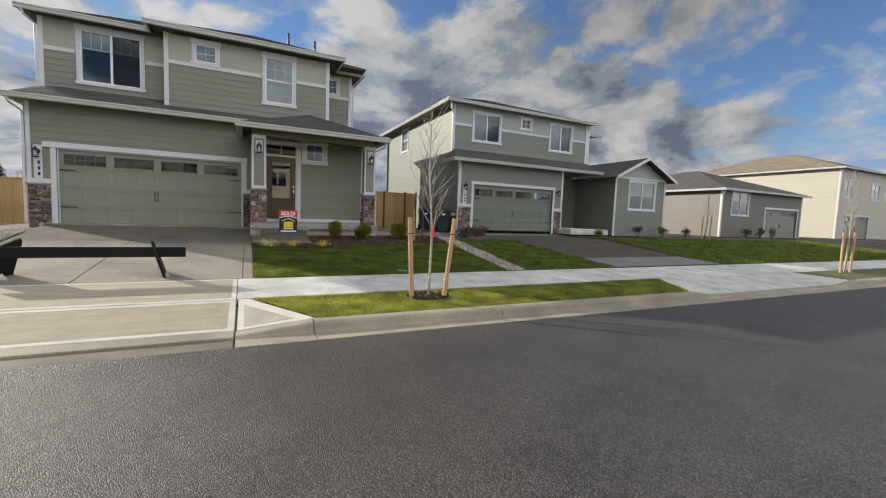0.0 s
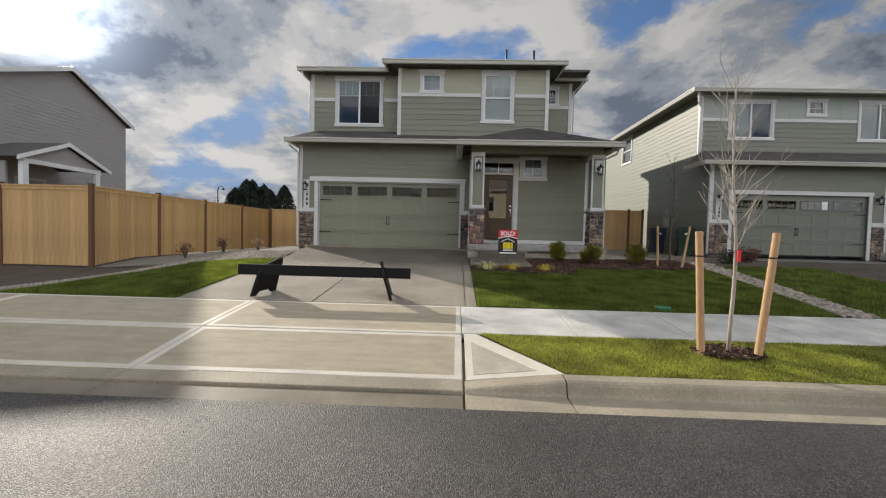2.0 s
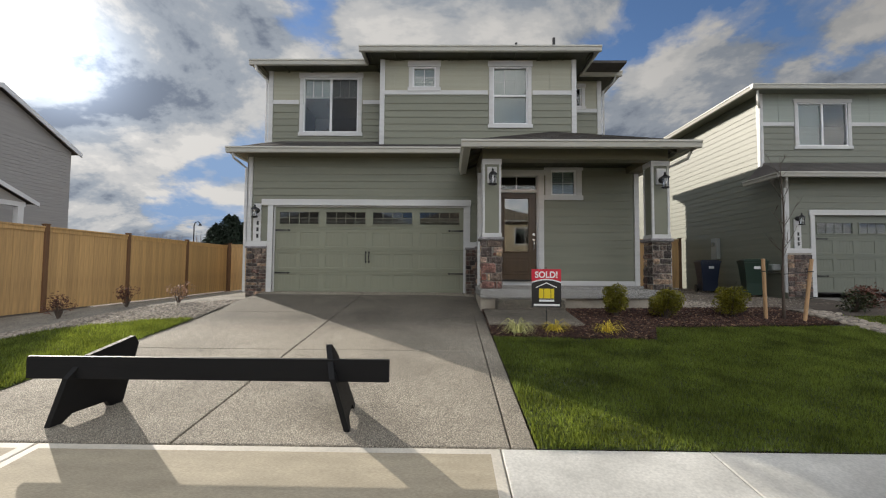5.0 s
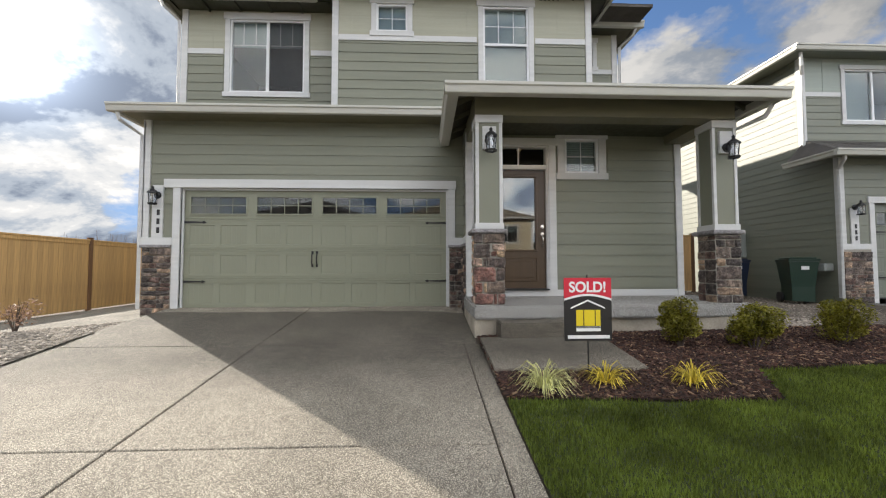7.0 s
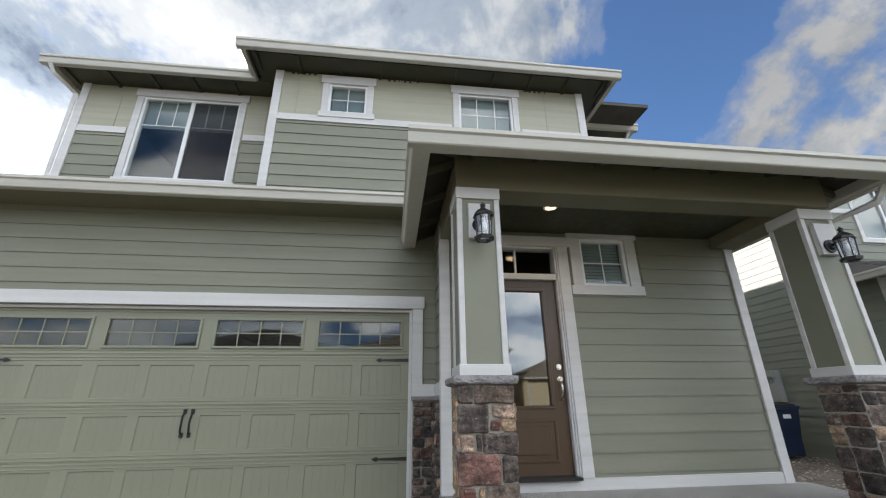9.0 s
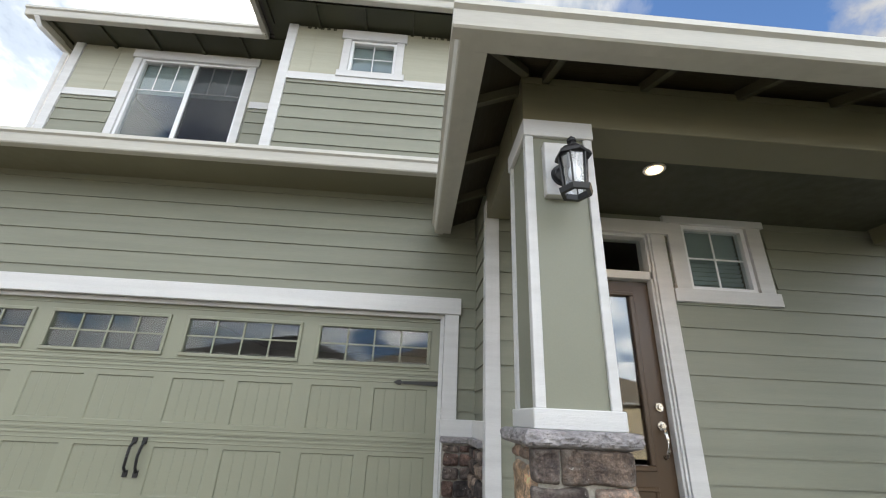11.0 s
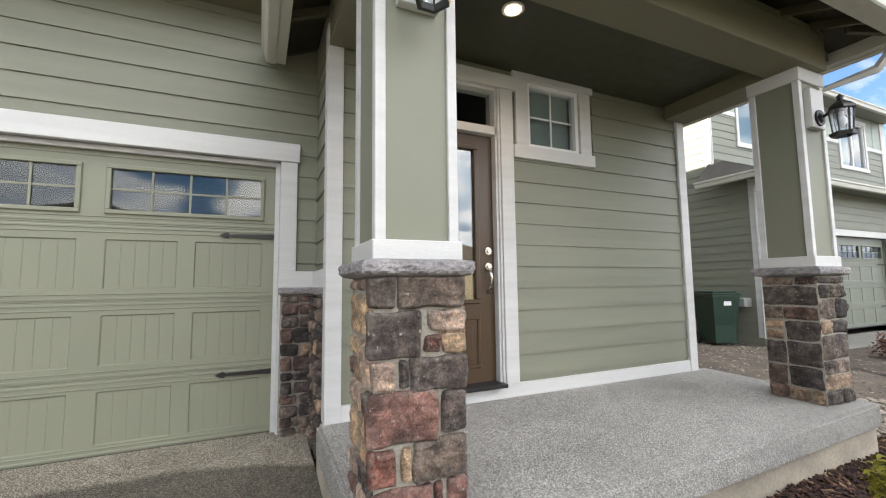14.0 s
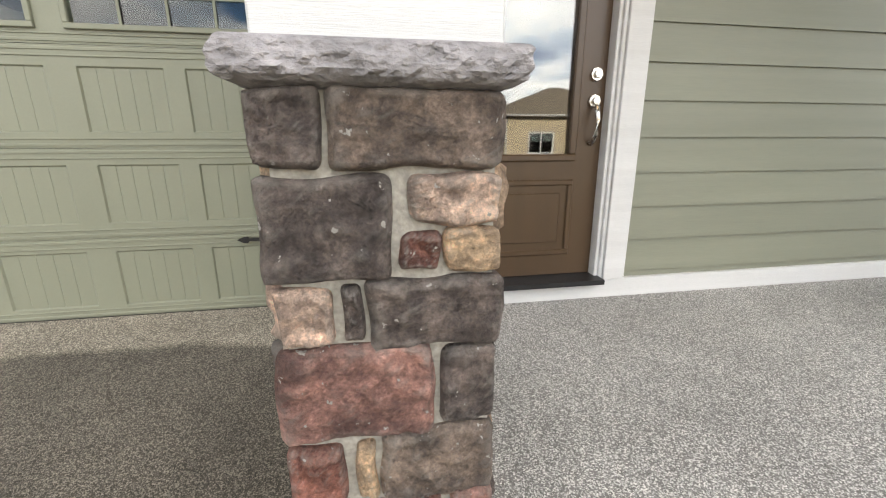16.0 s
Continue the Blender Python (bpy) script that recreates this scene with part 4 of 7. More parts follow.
def pebbles(name, outline, count, mat, label, seed, size=0.035, zoff=0.0):
    rnd = random.Random(seed)
    base = bmesh.new()
    bmesh.ops.create_icosphere(base, subdivisions=1, radius=1)
    bv, bf = [v.co.copy() for v in base.verts], [tuple(v.index for v in f.verts) for f in base.faces]
    base.free()
    data = ([], [])
    for x, y in scatter(outline, count, seed):
        s = size * rnd.uniform(0.5, 1.3)
        M = Matrix.Translation((x, y, lawn_z(y, x) + zoff + s * 0.25)) @ Euler((rnd.uniform(-0.4, 0.4), rnd.uniform(-0.4, 0.4), rnd.uniform(0, 6.3))).to_matrix().to_4x4() @ Matrix.Diagonal((s * rnd.uniform(0.8, 1.4), s, s * rnd.uniform(0.4, 0.7), 1))
        join_data(data, ([tuple(M @ v) for v in bv], bf))
    return tagged(solid(name, data[0], data[1], mat, smooth=True), label, "gravel", kind="stuff")


PEBBLE = material("river_pebbles", (0.29, 0.25, 0.205), rough=0.85, grain_amount=0.15, pick=0.45, island=True)
patch("planting_bed", MULCH, 0.015, material("mulch_floor", (0.036, 0.018, 0.013), rough=0.95, bump=0.03, bump_scale=22, grain_amount=0.45), "dark mulched planting bed before the porch", "planting bed", bump=0.03)
chips("bark_mulch", MULCH, 26000, BARK, "dark red-brown bark mulch", 11, zoff=0.02)
BED_L = [(-8.5, -7.0), (-7.9, -7.02), (-7.65, -6.3), (-7.3, -5.2), (-6.6, -3.92), (-5.5, -3.2), (-4.82, -3.05), (-5.05, -0.3), (-5.9, -1.3), (-6.9, -2.9), (-7.9, -4.6), (-8.3, -6.2)]
pebbles("gravel_strip", BED_L, 7000, PEBBLE, "grey river gravel between lawn and cedar fence", 12, 0.024)
patch("gravel_bed", [(-5.05, -0.3), (-4.8, -3.0), (-5.5, -3.2), (-6.6, -3.85), (-9.55, -3.3), (-9.55, 6.7), (-5.5, 6.7)], 0.004, material("fine_gravel", (0.20, 0.18, 0.15), rough=0.95, bump=0.02, bump_scale=30, grain_amount=0.5, blotch=2, blotch_amount=0.2), "grey-brown gravelly bed at the fence", "gravel bed")
DRAIN = [(6.07, -7.02), (6.62, -7.02), (6.95, -2.0), (6.45, -1.8)]
pebbles("drainage_gravel", DRAIN, 2200, PEBBLE, "pale river-stone drainage strip between the lawns", 13, 0.05)
SIDE_SOIL = material("stony_soil", (0.125, 0.10, 0.078), rough=0.95, bump=0.025, bump_scale=45, grain_amount=0.55, blotch=2.5, blotch_amount=0.3)
SIDEYARD = [(4.3, -1.75), (9.25, -1.75), (9.25, 6.2), (4.2, 6.2)]
patch("side_yard", SIDEYARD, 0.0, SIDE_SOIL, "brown stony side yard between the houses", "side yard")
pebbles("side_gravel", [(4.1, -1.9), (6.2, -1.8), (5.2, 1.5), (4.05, 1.5)], 2600, PEBBLE, "pale gravel beside the porch", 14, 0.030)
pebbles("side_stones", SIDEYARD, 2500, PEBBLE, "scattered small stones on the side yard", 15, 0.018)
BED_N2 = [(6.95, -2.4), (9.6, -2.4), (9.6, 1.4), (9.0, 1.4), (6.95, -1.8)]
patch("planting_bed", BED_N2, 0.012, MATS["damp_soil"], "dark mulch bed at the next house", "planting bed", bump=0.03)
patch("planting_bed", [(14.92, -1.3), (34, -1.6), (34, 1.5), (14.92, 0.9)], 0.012, MATS["damp_soil"], "dark mulch bed before the farther houses", "planting bed", bump=0.03)

# ---- the near house ----
PANELS = {}


def panel_mesh(w, h, paint):
    """One pressed panel, let into the door: a sloping rim down to five beaded boards."""
    if (w, h, paint.name) in PANELS:
        return PANELS[w, h, paint.name]
    deep, f = 0.011, 0.008
    us = [(0.0, 0.0), (f, deep)]
    s = (w - 2 * f) / 5
    for k in range(1, 5):
        us += [(f + s * k - 0.003, deep), (f + s * k, deep + 0.0025), (f + s * k + 0.003, deep)]
    us += [(w - f, deep), (w, 0.0)]
    rows = [(0.0, 0), (f, 1), (h - f, 1), (h, 0)]
    verts = [(u, d if k else 0.0, v) for v, k in rows for u, d in us]
    n = len(us)
    fs = [(j * n + i, j * n + i + 1, (j + 1) * n + i + 1, (j + 1) * n + i) for j in range(len(rows) - 1) for i in range(n - 1)]
    me = bpy.data.meshes.new("door_panel")
    me.from_pydata(verts, [], fs)
    me.materials.append(paint)
    PANELS[w, h, paint.name] = me
    return me


def garage_door(house, M, w, h, paint=None):
    """A four-section carriage door; local x from 0 to w, face at y = 0."""
    paint = paint or DOOR_SAGE
    secs = [(0.0, 0.515), (0.515, 1.05), (1.05, 1.60), (1.60, h)]
    rows = [(0.075, 0.432), (0.605, 0.955), (1.137, 1.492)]
    lights = [(w * (0.0292 + 0.2455 * i), w * (0.0292 + 0.2455 * i) + w * 0.204) for i in range(4)]
    d = None
    cols = [(w * (0.0250 + 0.2455 * (i // 2) + (0.0 if i % 2 == 0 else 0.1145)), w * (0.0250 + 0.2455 * (i // 2) + (0.0915 if i % 2 == 0 else 0.2125))) for i in range(8)]
    holes = [(a, b, 1.705, 2.005) for a, b in lights] + [(u0, u1, a, b) for a, b in rows for u0, u1 in cols]
    d = boxes("garage_door", [(a, b, 0.02, 0.05, c, e) for z0, z1 in secs for a, b, c, e in cut(0, w, z0 + 0.0015, z1 - 0.0015, holes)], paint, house, "sage green sectional garage door with small lights", M=M)
    rails = []
    for z0, z1 in secs:
        for z, t in ((z0 + 0.012, 0.018), (z0 + 0.048, 0.010), (z1 - 0.030, 0.018), (z1 - 0.062, 0.010)):
            rails.append((0.0, w, 0.014, 0.022, z, z + t))
    boxes("section_rib", rails, paint, d, M=M, bevel=0.003)
    for a, b in rows:
        for u0, u1 in cols:
            panel = new("door_panel", panel_mesh(round(u1 - u0, 4), round(b - a, 4), paint))
            panel.parent = d
            panel.matrix_local = M @ Matrix.Translation((u0, 0.020, a))
    for a, b in lights:
        f = 0.030
        z0, z1 = 1.705, 2.005
        lt = boxes("door_light", [(a - f, b + f, 0.0, 0.03, z0 - f, z0), (a - f, b + f, 0.0, 0.03, z1, z1 + f), (a - f, a, 0.0, 0.03, z0, z1), (b, b + f, 0.0, 0.03, z0, z1)], paint, d, M=M, bevel=0.004)
        p = boxes("pane", [(a, b, 0.026, 0.031, z0, z1)], GLASS, lt, M=M)
        p.visible_shadow = False
        bars = [(a + (b - a) * k / 4 - 0.007, a + (b - a) * k / 4 + 0.007, 0.016, 0.026, z0, z1) for k in (1, 2, 3)] + [(a, b, 0.017, 0.026, (z0 + z1) / 2 - 0.007, (z0 + z1) / 2 + 0.007)]
        boxes("grille", bars, paint, lt, M=M)
    for z in (0.475, 1.545):
        for s in (0, 1):
            u = [(0.03 if not s else w - 0.03), 1 if not s else -1]
            prof = [(0, -0.020), (0.30, -0.011), (0.325, -0.008), (0.335, -0.022), (0.36, -0.020), (0.40, 0.0), (0.36, 0.020), (0.335, 0.022), (0.325, 0.008), (0.30, 0.011), (0, 0.020)]
            pts = [(u[0] + u[1] * x, y, z + dz) for y in (0.006, -0.002) for x, dz in prof]
            n = len(prof)
            fs = [tuple(range(n)), tuple(range(2 * n - 1, n - 1, -1))] + [(i, i + n, (i + 1) % n + n, (i + 1) % n) for i in range(n)]
            solid("strap_hinge", pts, fs, BLACK, d, "black iron strap hinge", M=M)
    for s in (-1, 1):
        u = w / 2 - 0.035 + s * 0.040
        bm = bmesh.new()
        line = [(u, 0.012, 0.76), (u + s * 0.004, -0.025, 0.80), (u, -0.035, 0.88), (u + s * 0.004, -0.025, 0.95), (u, 0.012, 0.99)]
        for p, q in zip(line, line[1:]):
            cyl(bm, p, q, 0.011, 0.011, 8)
        for z in (0.757, 0.995):
            bmesh.ops.create_cube(bm, size=1, matrix=Matrix.Translation((u, 0.008, z)) @ Matrix.Diagonal((0.035, 0.012, 0.05, 1)))
        bm.transform(M)
        part("pull_handle", bm, BLACK, d, "black iron pull handle")
    boxes("bottom_seal", [(0, w, 0.015, 0.05, -0.02, 0.006)], BLACK, d, M=M)
    return d


def downspout(house, pts, mat=None):
    mat = mat or WHITE
    data = ([], [])
    join_data(data, tube_data(pts, [0.037] * len(pts), 4))
    return solid("downspout", data[0], data[1], mat, house)


house = tagged(empty("house"), "two-storey sage green house with white trim and stone", "house")
GW = front(-5.44, 0.04)
X = lambda x: x + 5.44
# garage front
HOLE = (X(-4.80), X(0.0), -0.05, 2.16)
boxes("garage_slab", [(-5.44, 3.95, 0.06, 11.0, -0.3, -0.004), (0.3, 3.95, -0.6, 0.06, -0.3, 0.3)], CONCRETE, house)
wall("garage_wall", house, GW, 5.74, -0.12, 3.42, holes=[HOLE], clear=[(0, X(-4.93), -0.12, 1.26), (X(0.13), 5.74, -0.12, 1.26), (0, 0.10, 0, 3.5), (X(-5.29), X(-5.10), 1.2, 2.20), (X(-5.1), X(0.15), 2.1, 2.314)], mat=SAGE)
boxes("door_surround", [(-4.93, -4.80, -0.04 + 0.04, 0.15, -0.05, 2.16), (0.0, 0.13, 0.0, 0.15, 1.262, 2.16), (0.0, 0.016, 0.01, 0.15, -0.05, 1.262), (-5.09, 0.147, -0.012, 0.15, 2.16, 2.314)], WHITE, house, "white door surround", bevel=0.003)
boxes("door_stop", [(-4.80, -4.765, 0.06, 0.09, 0, 2.125), (-0.035, 0.0, 0.06, 0.09, 0, 2.125), (-4.8, 0, 0.06, 0.09, 2.125, 2.16)], WHITE, house)
garage_door(house, front(-4.80, 0.085), 4.80, 2.15)
boxes("corner_board", [(-5.46, -5.34, 0.0, 0.04, 1.26, 3.42), (-5.47, -5.44, 0.0, 0.14, 1.26, 3.42)], WHITE, house, bevel=0.002)
boxes("band_trim", [(-5.46, -4.93, -0.02, 0.04, 1.13, 1.26)], WHITE, house, bevel=0.003)
boxes("band_trim", [(-0.004, 0.30, -0.02, 0.04, 1.13, 1.262), (0.26, 0.30, -0.62, -0.02, 1.13, 1.26)], WHITE, house, bevel=0.003)
boxes("fixture_board", [(-5.29, -5.10, 0.0, 0.04, 1.262, 2.20)], WHITE, house, bevel=0.003)
boxes("number_bar", [(-5.20 + 0.0, -5.15, -0.006, 0.0, z, z + 0.10) for z in (1.34, 1.50, 1.66)], BLACK, house)
stonework = boxes("stonework", [(-5.44, -4.93, 0.0, 0.04, -0.14, 1.13)], MORTAR, house, "mottled brown stone veneer")
stone_field(stonework, front(0, 0.0), -5.43, -4.935, -0.12, 1.07, 5, n=7, heights=(0.075, 0.10, 0.13), widths=(0.13, 0.20, 0.27))
boxes("stone_sill", [(-5.46, -4.93, -0.05, 0.04, 1.08, 1.13)], CAPSTONE, stonework, bevel=0.008)
stonework = boxes("stonework", [(0.017, 0.30, 0.0, 0.14, -0.05, 1.13), (0.27, 0.30, -0.60, 0.0, -0.05, 1.13)], MORTAR, house, "mottled brown stone veneer")
stone_field(stonework, front(0, 0.0), 0.02, 0.265, -0.03, 1.07, 8, n=7, heights=(0.075, 0.10, 0.12), widths=(0.10, 0.14))
stone_field(stonework, side_left(0.27, 0.0), 0.03, 0.57, -0.03, 1.07, 9, n=7, heights=(0.075, 0.10, 0.12), widths=(0.12, 0.17, 0.22))
boxes("stone_sill", [(0.0, 0.30, -0.05, 0.04, 1.08, 1.13), (0.22, 0.30, -0.57, -0.05, 1.08, 1.13)], CAPSTONE, stonework, bevel=0.008)
wall("return_wall", house, side_left(0.30, 0.04), 0.69, 1.13, 3.2, clear=[(0.62, 0.69, 0, 4), (0, 0.69, 1.1, 1.26)], mat=SAGE)
boxes("corner_board", [(0.265, 0.375, -0.685, -0.65, 0.235, 3.0), (0.265, 0.30, -0.65, -0.57, 0.235, 3.0)], WHITE, house, bevel=0.002)
# entry wall
EW = front(0.30, -0.65)
E_ = lambda x: x - 0.30
wall("entry_wall", house, EW, 3.66, 0.20, 3.05, holes=[(E_(0.70), E_(1.65), 0.33, 2.79), (E_(1.96), E_(2.54), 2.32, 2.91)],
     clear=[(E_(0.54), E_(1.80), 0.2, 2.92), (E_(1.83), E_(2.71), 2.21, 3.02), (0, 4, 0, 0.345), (0, 0.08, 0, 3.1), (E_(3.87), 4, 0, 3.1)], mat=SAGE)
boxes("corner_board", [(3.87, 3.98, -0.685, -0.65, 0.235, 3.05), (3.955, 3.985, -0.65, -0.55, 0.235, 3.05)], WHITE, house, bevel=0.002)
boxes("base_trim", [(0.375, 3.87, -0.68, -0.64, 0.205, 0.345)], WHITE, house, bevel=0.003)
boxes("door_casing", [(0.55, 0.70, -0.69, -0.63, 0.345, 2.79), (1.65, 1.67, -0.675, -0.60, 0.345, 2.79), (1.67, 1.795, -0.69, -0.63, 0.345, 2.79), (0.52, 1.83, -0.70, -0.63, 2.79, 2.91), (0.70, 1.65, -0.66, -0.52, 2.385, 2.455), (0.70, 0.72, -0.66, -0.52, 0.345, 2.79), (1.63, 1.65, -0.66, -0.52, 0.345, 2.79), (0.7, 1.65, -0.66, -0.52, 2.765, 2.79)], WHITE, house, "white door casing", bevel=0.003)
tr = boxes("transom_light", [(1.165, 1.185, -0.60, -0.56, 2.455, 2.765)], FROST, house)
boxes("pane", [(0.72, 1.63, -0.585, -0.58, 2.455, 2.765)], GLASS, tr).visible_shadow = False
bm = bmesh.new()
ring = [[bm.verts.new((x, y, z)) for x, z in ((0.722 + d * 0.178, 0.365 + d * 0.655), (1.628 - d * 0.178, 0.365 + d * 0.655), (1.628 - d * 0.178, 2.38 - d * 0.13), (0.722 + d * 0.178, 2.38 - d * 0.13))] for y, d in ((-0.60, 0), (-0.60, 1), (-0.555, 1), (-0.555, 0))]
for a, b in ((0, 1), (1, 2), (2, 3), (3, 0)):
    for i in range(4):
        bm.faces.new((ring[a][i], ring[a][(i + 1) % 4], ring[b][(i + 1) % 4], ring[b][i]))
bmesh.ops.recalc_face_normals(bm, faces=bm.faces[:])
dr = part("front_door", bm, BROWN, house, "brown front door with a tall glass light")
boxes("threshold", [(0.70, 1.65, -0.74, -0.52, 0.335, 0.362)], BLACK, house)
boxes("light_frame", [(0.86, 1.49, -0.618, -0.60, 0.985, 1.02), (0.86, 1.49, -0.618, -0.60, 2.25, 2.285), (0.86, 0.90, -0.618, -0.60, 1.02, 2.25), (1.45, 1.49, -0.618, -0.60, 1.02, 2.25)], BROWN, dr, bevel=0.006)
boxes("pane", [(0.90, 1.45, -0.590, -0.583, 1.02, 2.25)], DOOR_GLASS, dr).visible_shadow = False
boxes("panel_moulding", [(0.86, 1.49, -0.612, -0.60, 0.48, 0.51), (0.86, 1.49, -0.612, -0.60, 0.86, 0.89), (0.86, 0.89, -0.612, -0.60, 0.51, 0.86), (1.46, 1.49, -0.612, -0.60, 0.51, 0.86), (0.93, 1.42, -0.608, -0.60, 0.55, 0.82)], BROWN, dr, bevel=0.005)
for name, z, r in (("deadbolt", 1.41, 0.034), ("latch_plate", 1.283, 0.034)):
    bm = bmesh.new()
    cyl(bm, (1.57, -0.60, z), (1.57, -0.616, z), r, r * 0.92, 8)
    cyl(bm, (1.57, -0.612, z), (1.57, -0.632, z), r * 0.6, r * 0.5, 12)
    part(name, bm, STEEL, dr, "satin nickel " + name.replace("_", " "))
tube("door_pull", [(1.57, -0.60, 1.27), (1.57, -0.645, 1.25), (1.57, -0.662, 1.19), (1.57, -0.655, 1.12), (1.57, -0.625, 1.085), (1.57, -0.60, 1.075)], [0.012, 0.013, 0.012, 0.011, 0.012, 0.016], STEEL, dr, "satin nickel door pull")
window(house, EW, E_(1.96), E_(2.54), 2.32, 2.91, "fixed", blinds=1.0, head=0.11, side=0.13, sill=0.11,
       grid=[(E_(2.243), E_(2.257), 2.35, 2.88), (E_(1.99), E_(2.51), 2.608, 2.622)])
# porch


def porch_block(name, x0, x1, yl, yr, y1, z0, z1, label, bevel=0.02, rise=0.0):
    """A cast block whose front runs from yl at its left end to yr at its right."""
    bm = bmesh.new()
    q = [bm.verts.new(p) for p in ((x0, yl, z0), (x1, yr, z0), (x1, y1, z0), (x0, y1, z0), (x0, yl, z1), (x1, yr, z1), (x1, y1, z1 + rise), (x0, y1, z1 + rise))]
    for f in ((3, 2, 1, 0), (4, 5, 6, 7), (0, 1, 5, 4), (1, 2, 6, 5), (2, 3, 7, 6), (3, 0, 4, 7)):
        bm.faces.new([q[i] for i in f])
    bmesh.ops.bevel(bm, geom=bm.edges[:], offset=bevel, segments=2, affect="EDGES")
    return part(name, bm, AGGREGATE if "slab" in name else AGG_DRIVE, house, label)


porch = porch_block("porch_slab", 0.225, 4.16, -2.115, -1.965, -0.62, 0.03, 0.207, "grey exposed-aggregate porch slab", 0.022, 0.034)
boxes("porch_foundation", [(0.232, 4.12, -1.94, -0.62, -0.5, 0.035)], MATS["brushed_concrete_field"], house)
boxes("porch_foundation", [(0.232, 1.9, -2.05, -1.94, -0.5, 0.035)], MATS["brushed_concrete_field"], house)
porch_block("porch_step", 0.52, 1.80, -2.43, -2.38, -2.00, -0.35, 0.026, "grey concrete porch step", 0.018)
slab("entry_pad", house, 0.258, 1.80, -3.45, -2.36, -0.272, -0.150, AGG_DRIVE, 0.02)
boxes("porch_beam", [(0.275, 4.01, -1.90, -1.62, 2.83, 3.12), (0.275, 0.57, -1.62, -0.69, 2.83, 3.12), (3.69, 4.01, -1.62, -0.69, 2.83, 3.12)], OLIVE, house, bevel=0.004)
boxes("porch_ceiling", [(0.57, 3.69, -1.62, -0.66, 2.97, 3.0)], OLIVE_SHADE, house)


def column(x0, x1, face, seed, hero=False):
    y0 = face
    y1 = y0 + (x1 - x0)
    c = boxes("porch_column", [(x0 + 0.015, x1 - 0.015, y0 + 0.015, y1 - 0.015, 1.325, 2.83)], SAGE_PANEL, house, "boxed sage porch column on a stone pier")
    t = 0.046
    for xa, ya in ((x0, y0), (x1 - t, y0), (x0, y1 - t), (x1 - t, y1 - t)):
        boxes("corner_trim", [(xa, xa + t, ya, ya + t, 1.325, 2.72)], WHITE, c, bevel=0.003)
    boxes("head_trim", [(x0 - 0.008, x1 + 0.008, y0 - 0.008, y1 + 0.008, 2.72, 2.828)], WHITE, c, bevel=0.003)
    boxes("base_trim", [(x0 - 0.012, x1 + 0.012, y0 - 0.012, y1 + 0.012, 1.243, 1.325)], WHITE, c, bevel=0.004)
    px0, px1, py0, py1 = x0 - 0.005, x1 + 0.005, y0 - 0.005, y1 + 0.005
    pier = boxes("stone_pier", [(px0 + 0.001, px1 - 0.001, py0 + 0.001, py1 - 0.001, 0.205, 1.175)], MORTAR, c, "mottled brown stone pier")
    pier.parent = house
    nn = 9 if hero else 3
    if hero:
        for z0, z1, items in HERO:
            for a, b, *zz in items:
                za, zb = (zz[0], zz[1]) if len(zz) >= 2 else (z0, z1)
                m = HERO_MATS[zz[-1]] if len(zz) in (1, 3) else None
                stone(pier, front(HERO_X, py0 + 0.02), (a + b) / 2, (za + zb) / 2 + HERO_Z, b - a, zb - za, 0.045, int(a * 977 + z0 * 311), 20, m)
    else:
        stone_field(pier, front(0, py0 + 0.02), px0, px1, 0.21, 1.17, seed, n=9, sink=0.0, heights=(0.11, 0.16, 0.19), widths=(0.14, 0.22, 0.30))
    stone_field(pier, side_left(px0 + 0.02, py1), 0, py1 - py0, 0.21, 1.17, seed + 1, mats=("pink", "rose", "pink", "brown", "tan", "char") if hero else None, n=9, sink=0.0, heights=(0.11, 0.16, 0.19), widths=(0.14, 0.22, 0.30))
    stone_field(pier, side_right(px1 - 0.02, py0), 0, py1 - py0, 0.21, 1.17, seed + 2, n=9, sink=0.0, heights=(0.11, 0.16, 0.19), widths=(0.14, 0.22, 0.30))
    # rough-hewn cap: sawn top, split faces, undercut below
    bm = bmesh.new()
    cx, cy, hw = (x0 + x1) / 2 - 0.008, (y0 + y1) / 2, (x1 - x0) / 2 + 0.057
    m = 44 if hero else 14
    rim = [(-hw + 2 * hw * i / m, -hw) for i in range(m)] + [(hw, -hw + 2 * hw * i / m) for i in range(m)] + [(hw - 2 * hw * i / m, hw) for i in range(m)] + [(-hw, hw - 2 * hw * i / m) for i in range(m)]
    rows = []
    for z, inset, wild in ((1.170, 0.060, 0.0), (1.180, 0.020, 0.4), (1.187, 0.006, 1.0), (1.196, 0.0, 1.0), (1.205, 0.0, 1.0), (1.214, 0.0, 1.0), (1.223, 0.002, 1.0), (1.232, 0.004, 0.9), (1.239, 0.010, 0.6), (1.243, 0.020, 0.0)):
        row = []
        for px, py in rim:
            p = Vector((cx + px, cy + py, z))
            k = 1 - (inset - wild * (noise.noise(p * 24) * 0.008 + (abs(noise.noise(p * 48)) - 0.2) * 0.012)) / hw
            row.append(bm.verts.new((cx + px * k, cy + py * k, z)))
        rows.append(row)
    for ra, rb in zip(rows, rows[1:]):
        for i in range(len(rim)):
            j = (i + 1) % len(rim)
            bm.faces.new((ra[i], ra[j], rb[j], rb[i]))
    bm.faces.new(rows[-1])
    bm.faces.new(rows[0][::-1])
    part("pier_cap", bm, CAPSTONE, pier, "rough grey stone pier cap")
    return c


def tint(name, color):
    return stone_material(name, [color], 0.55)


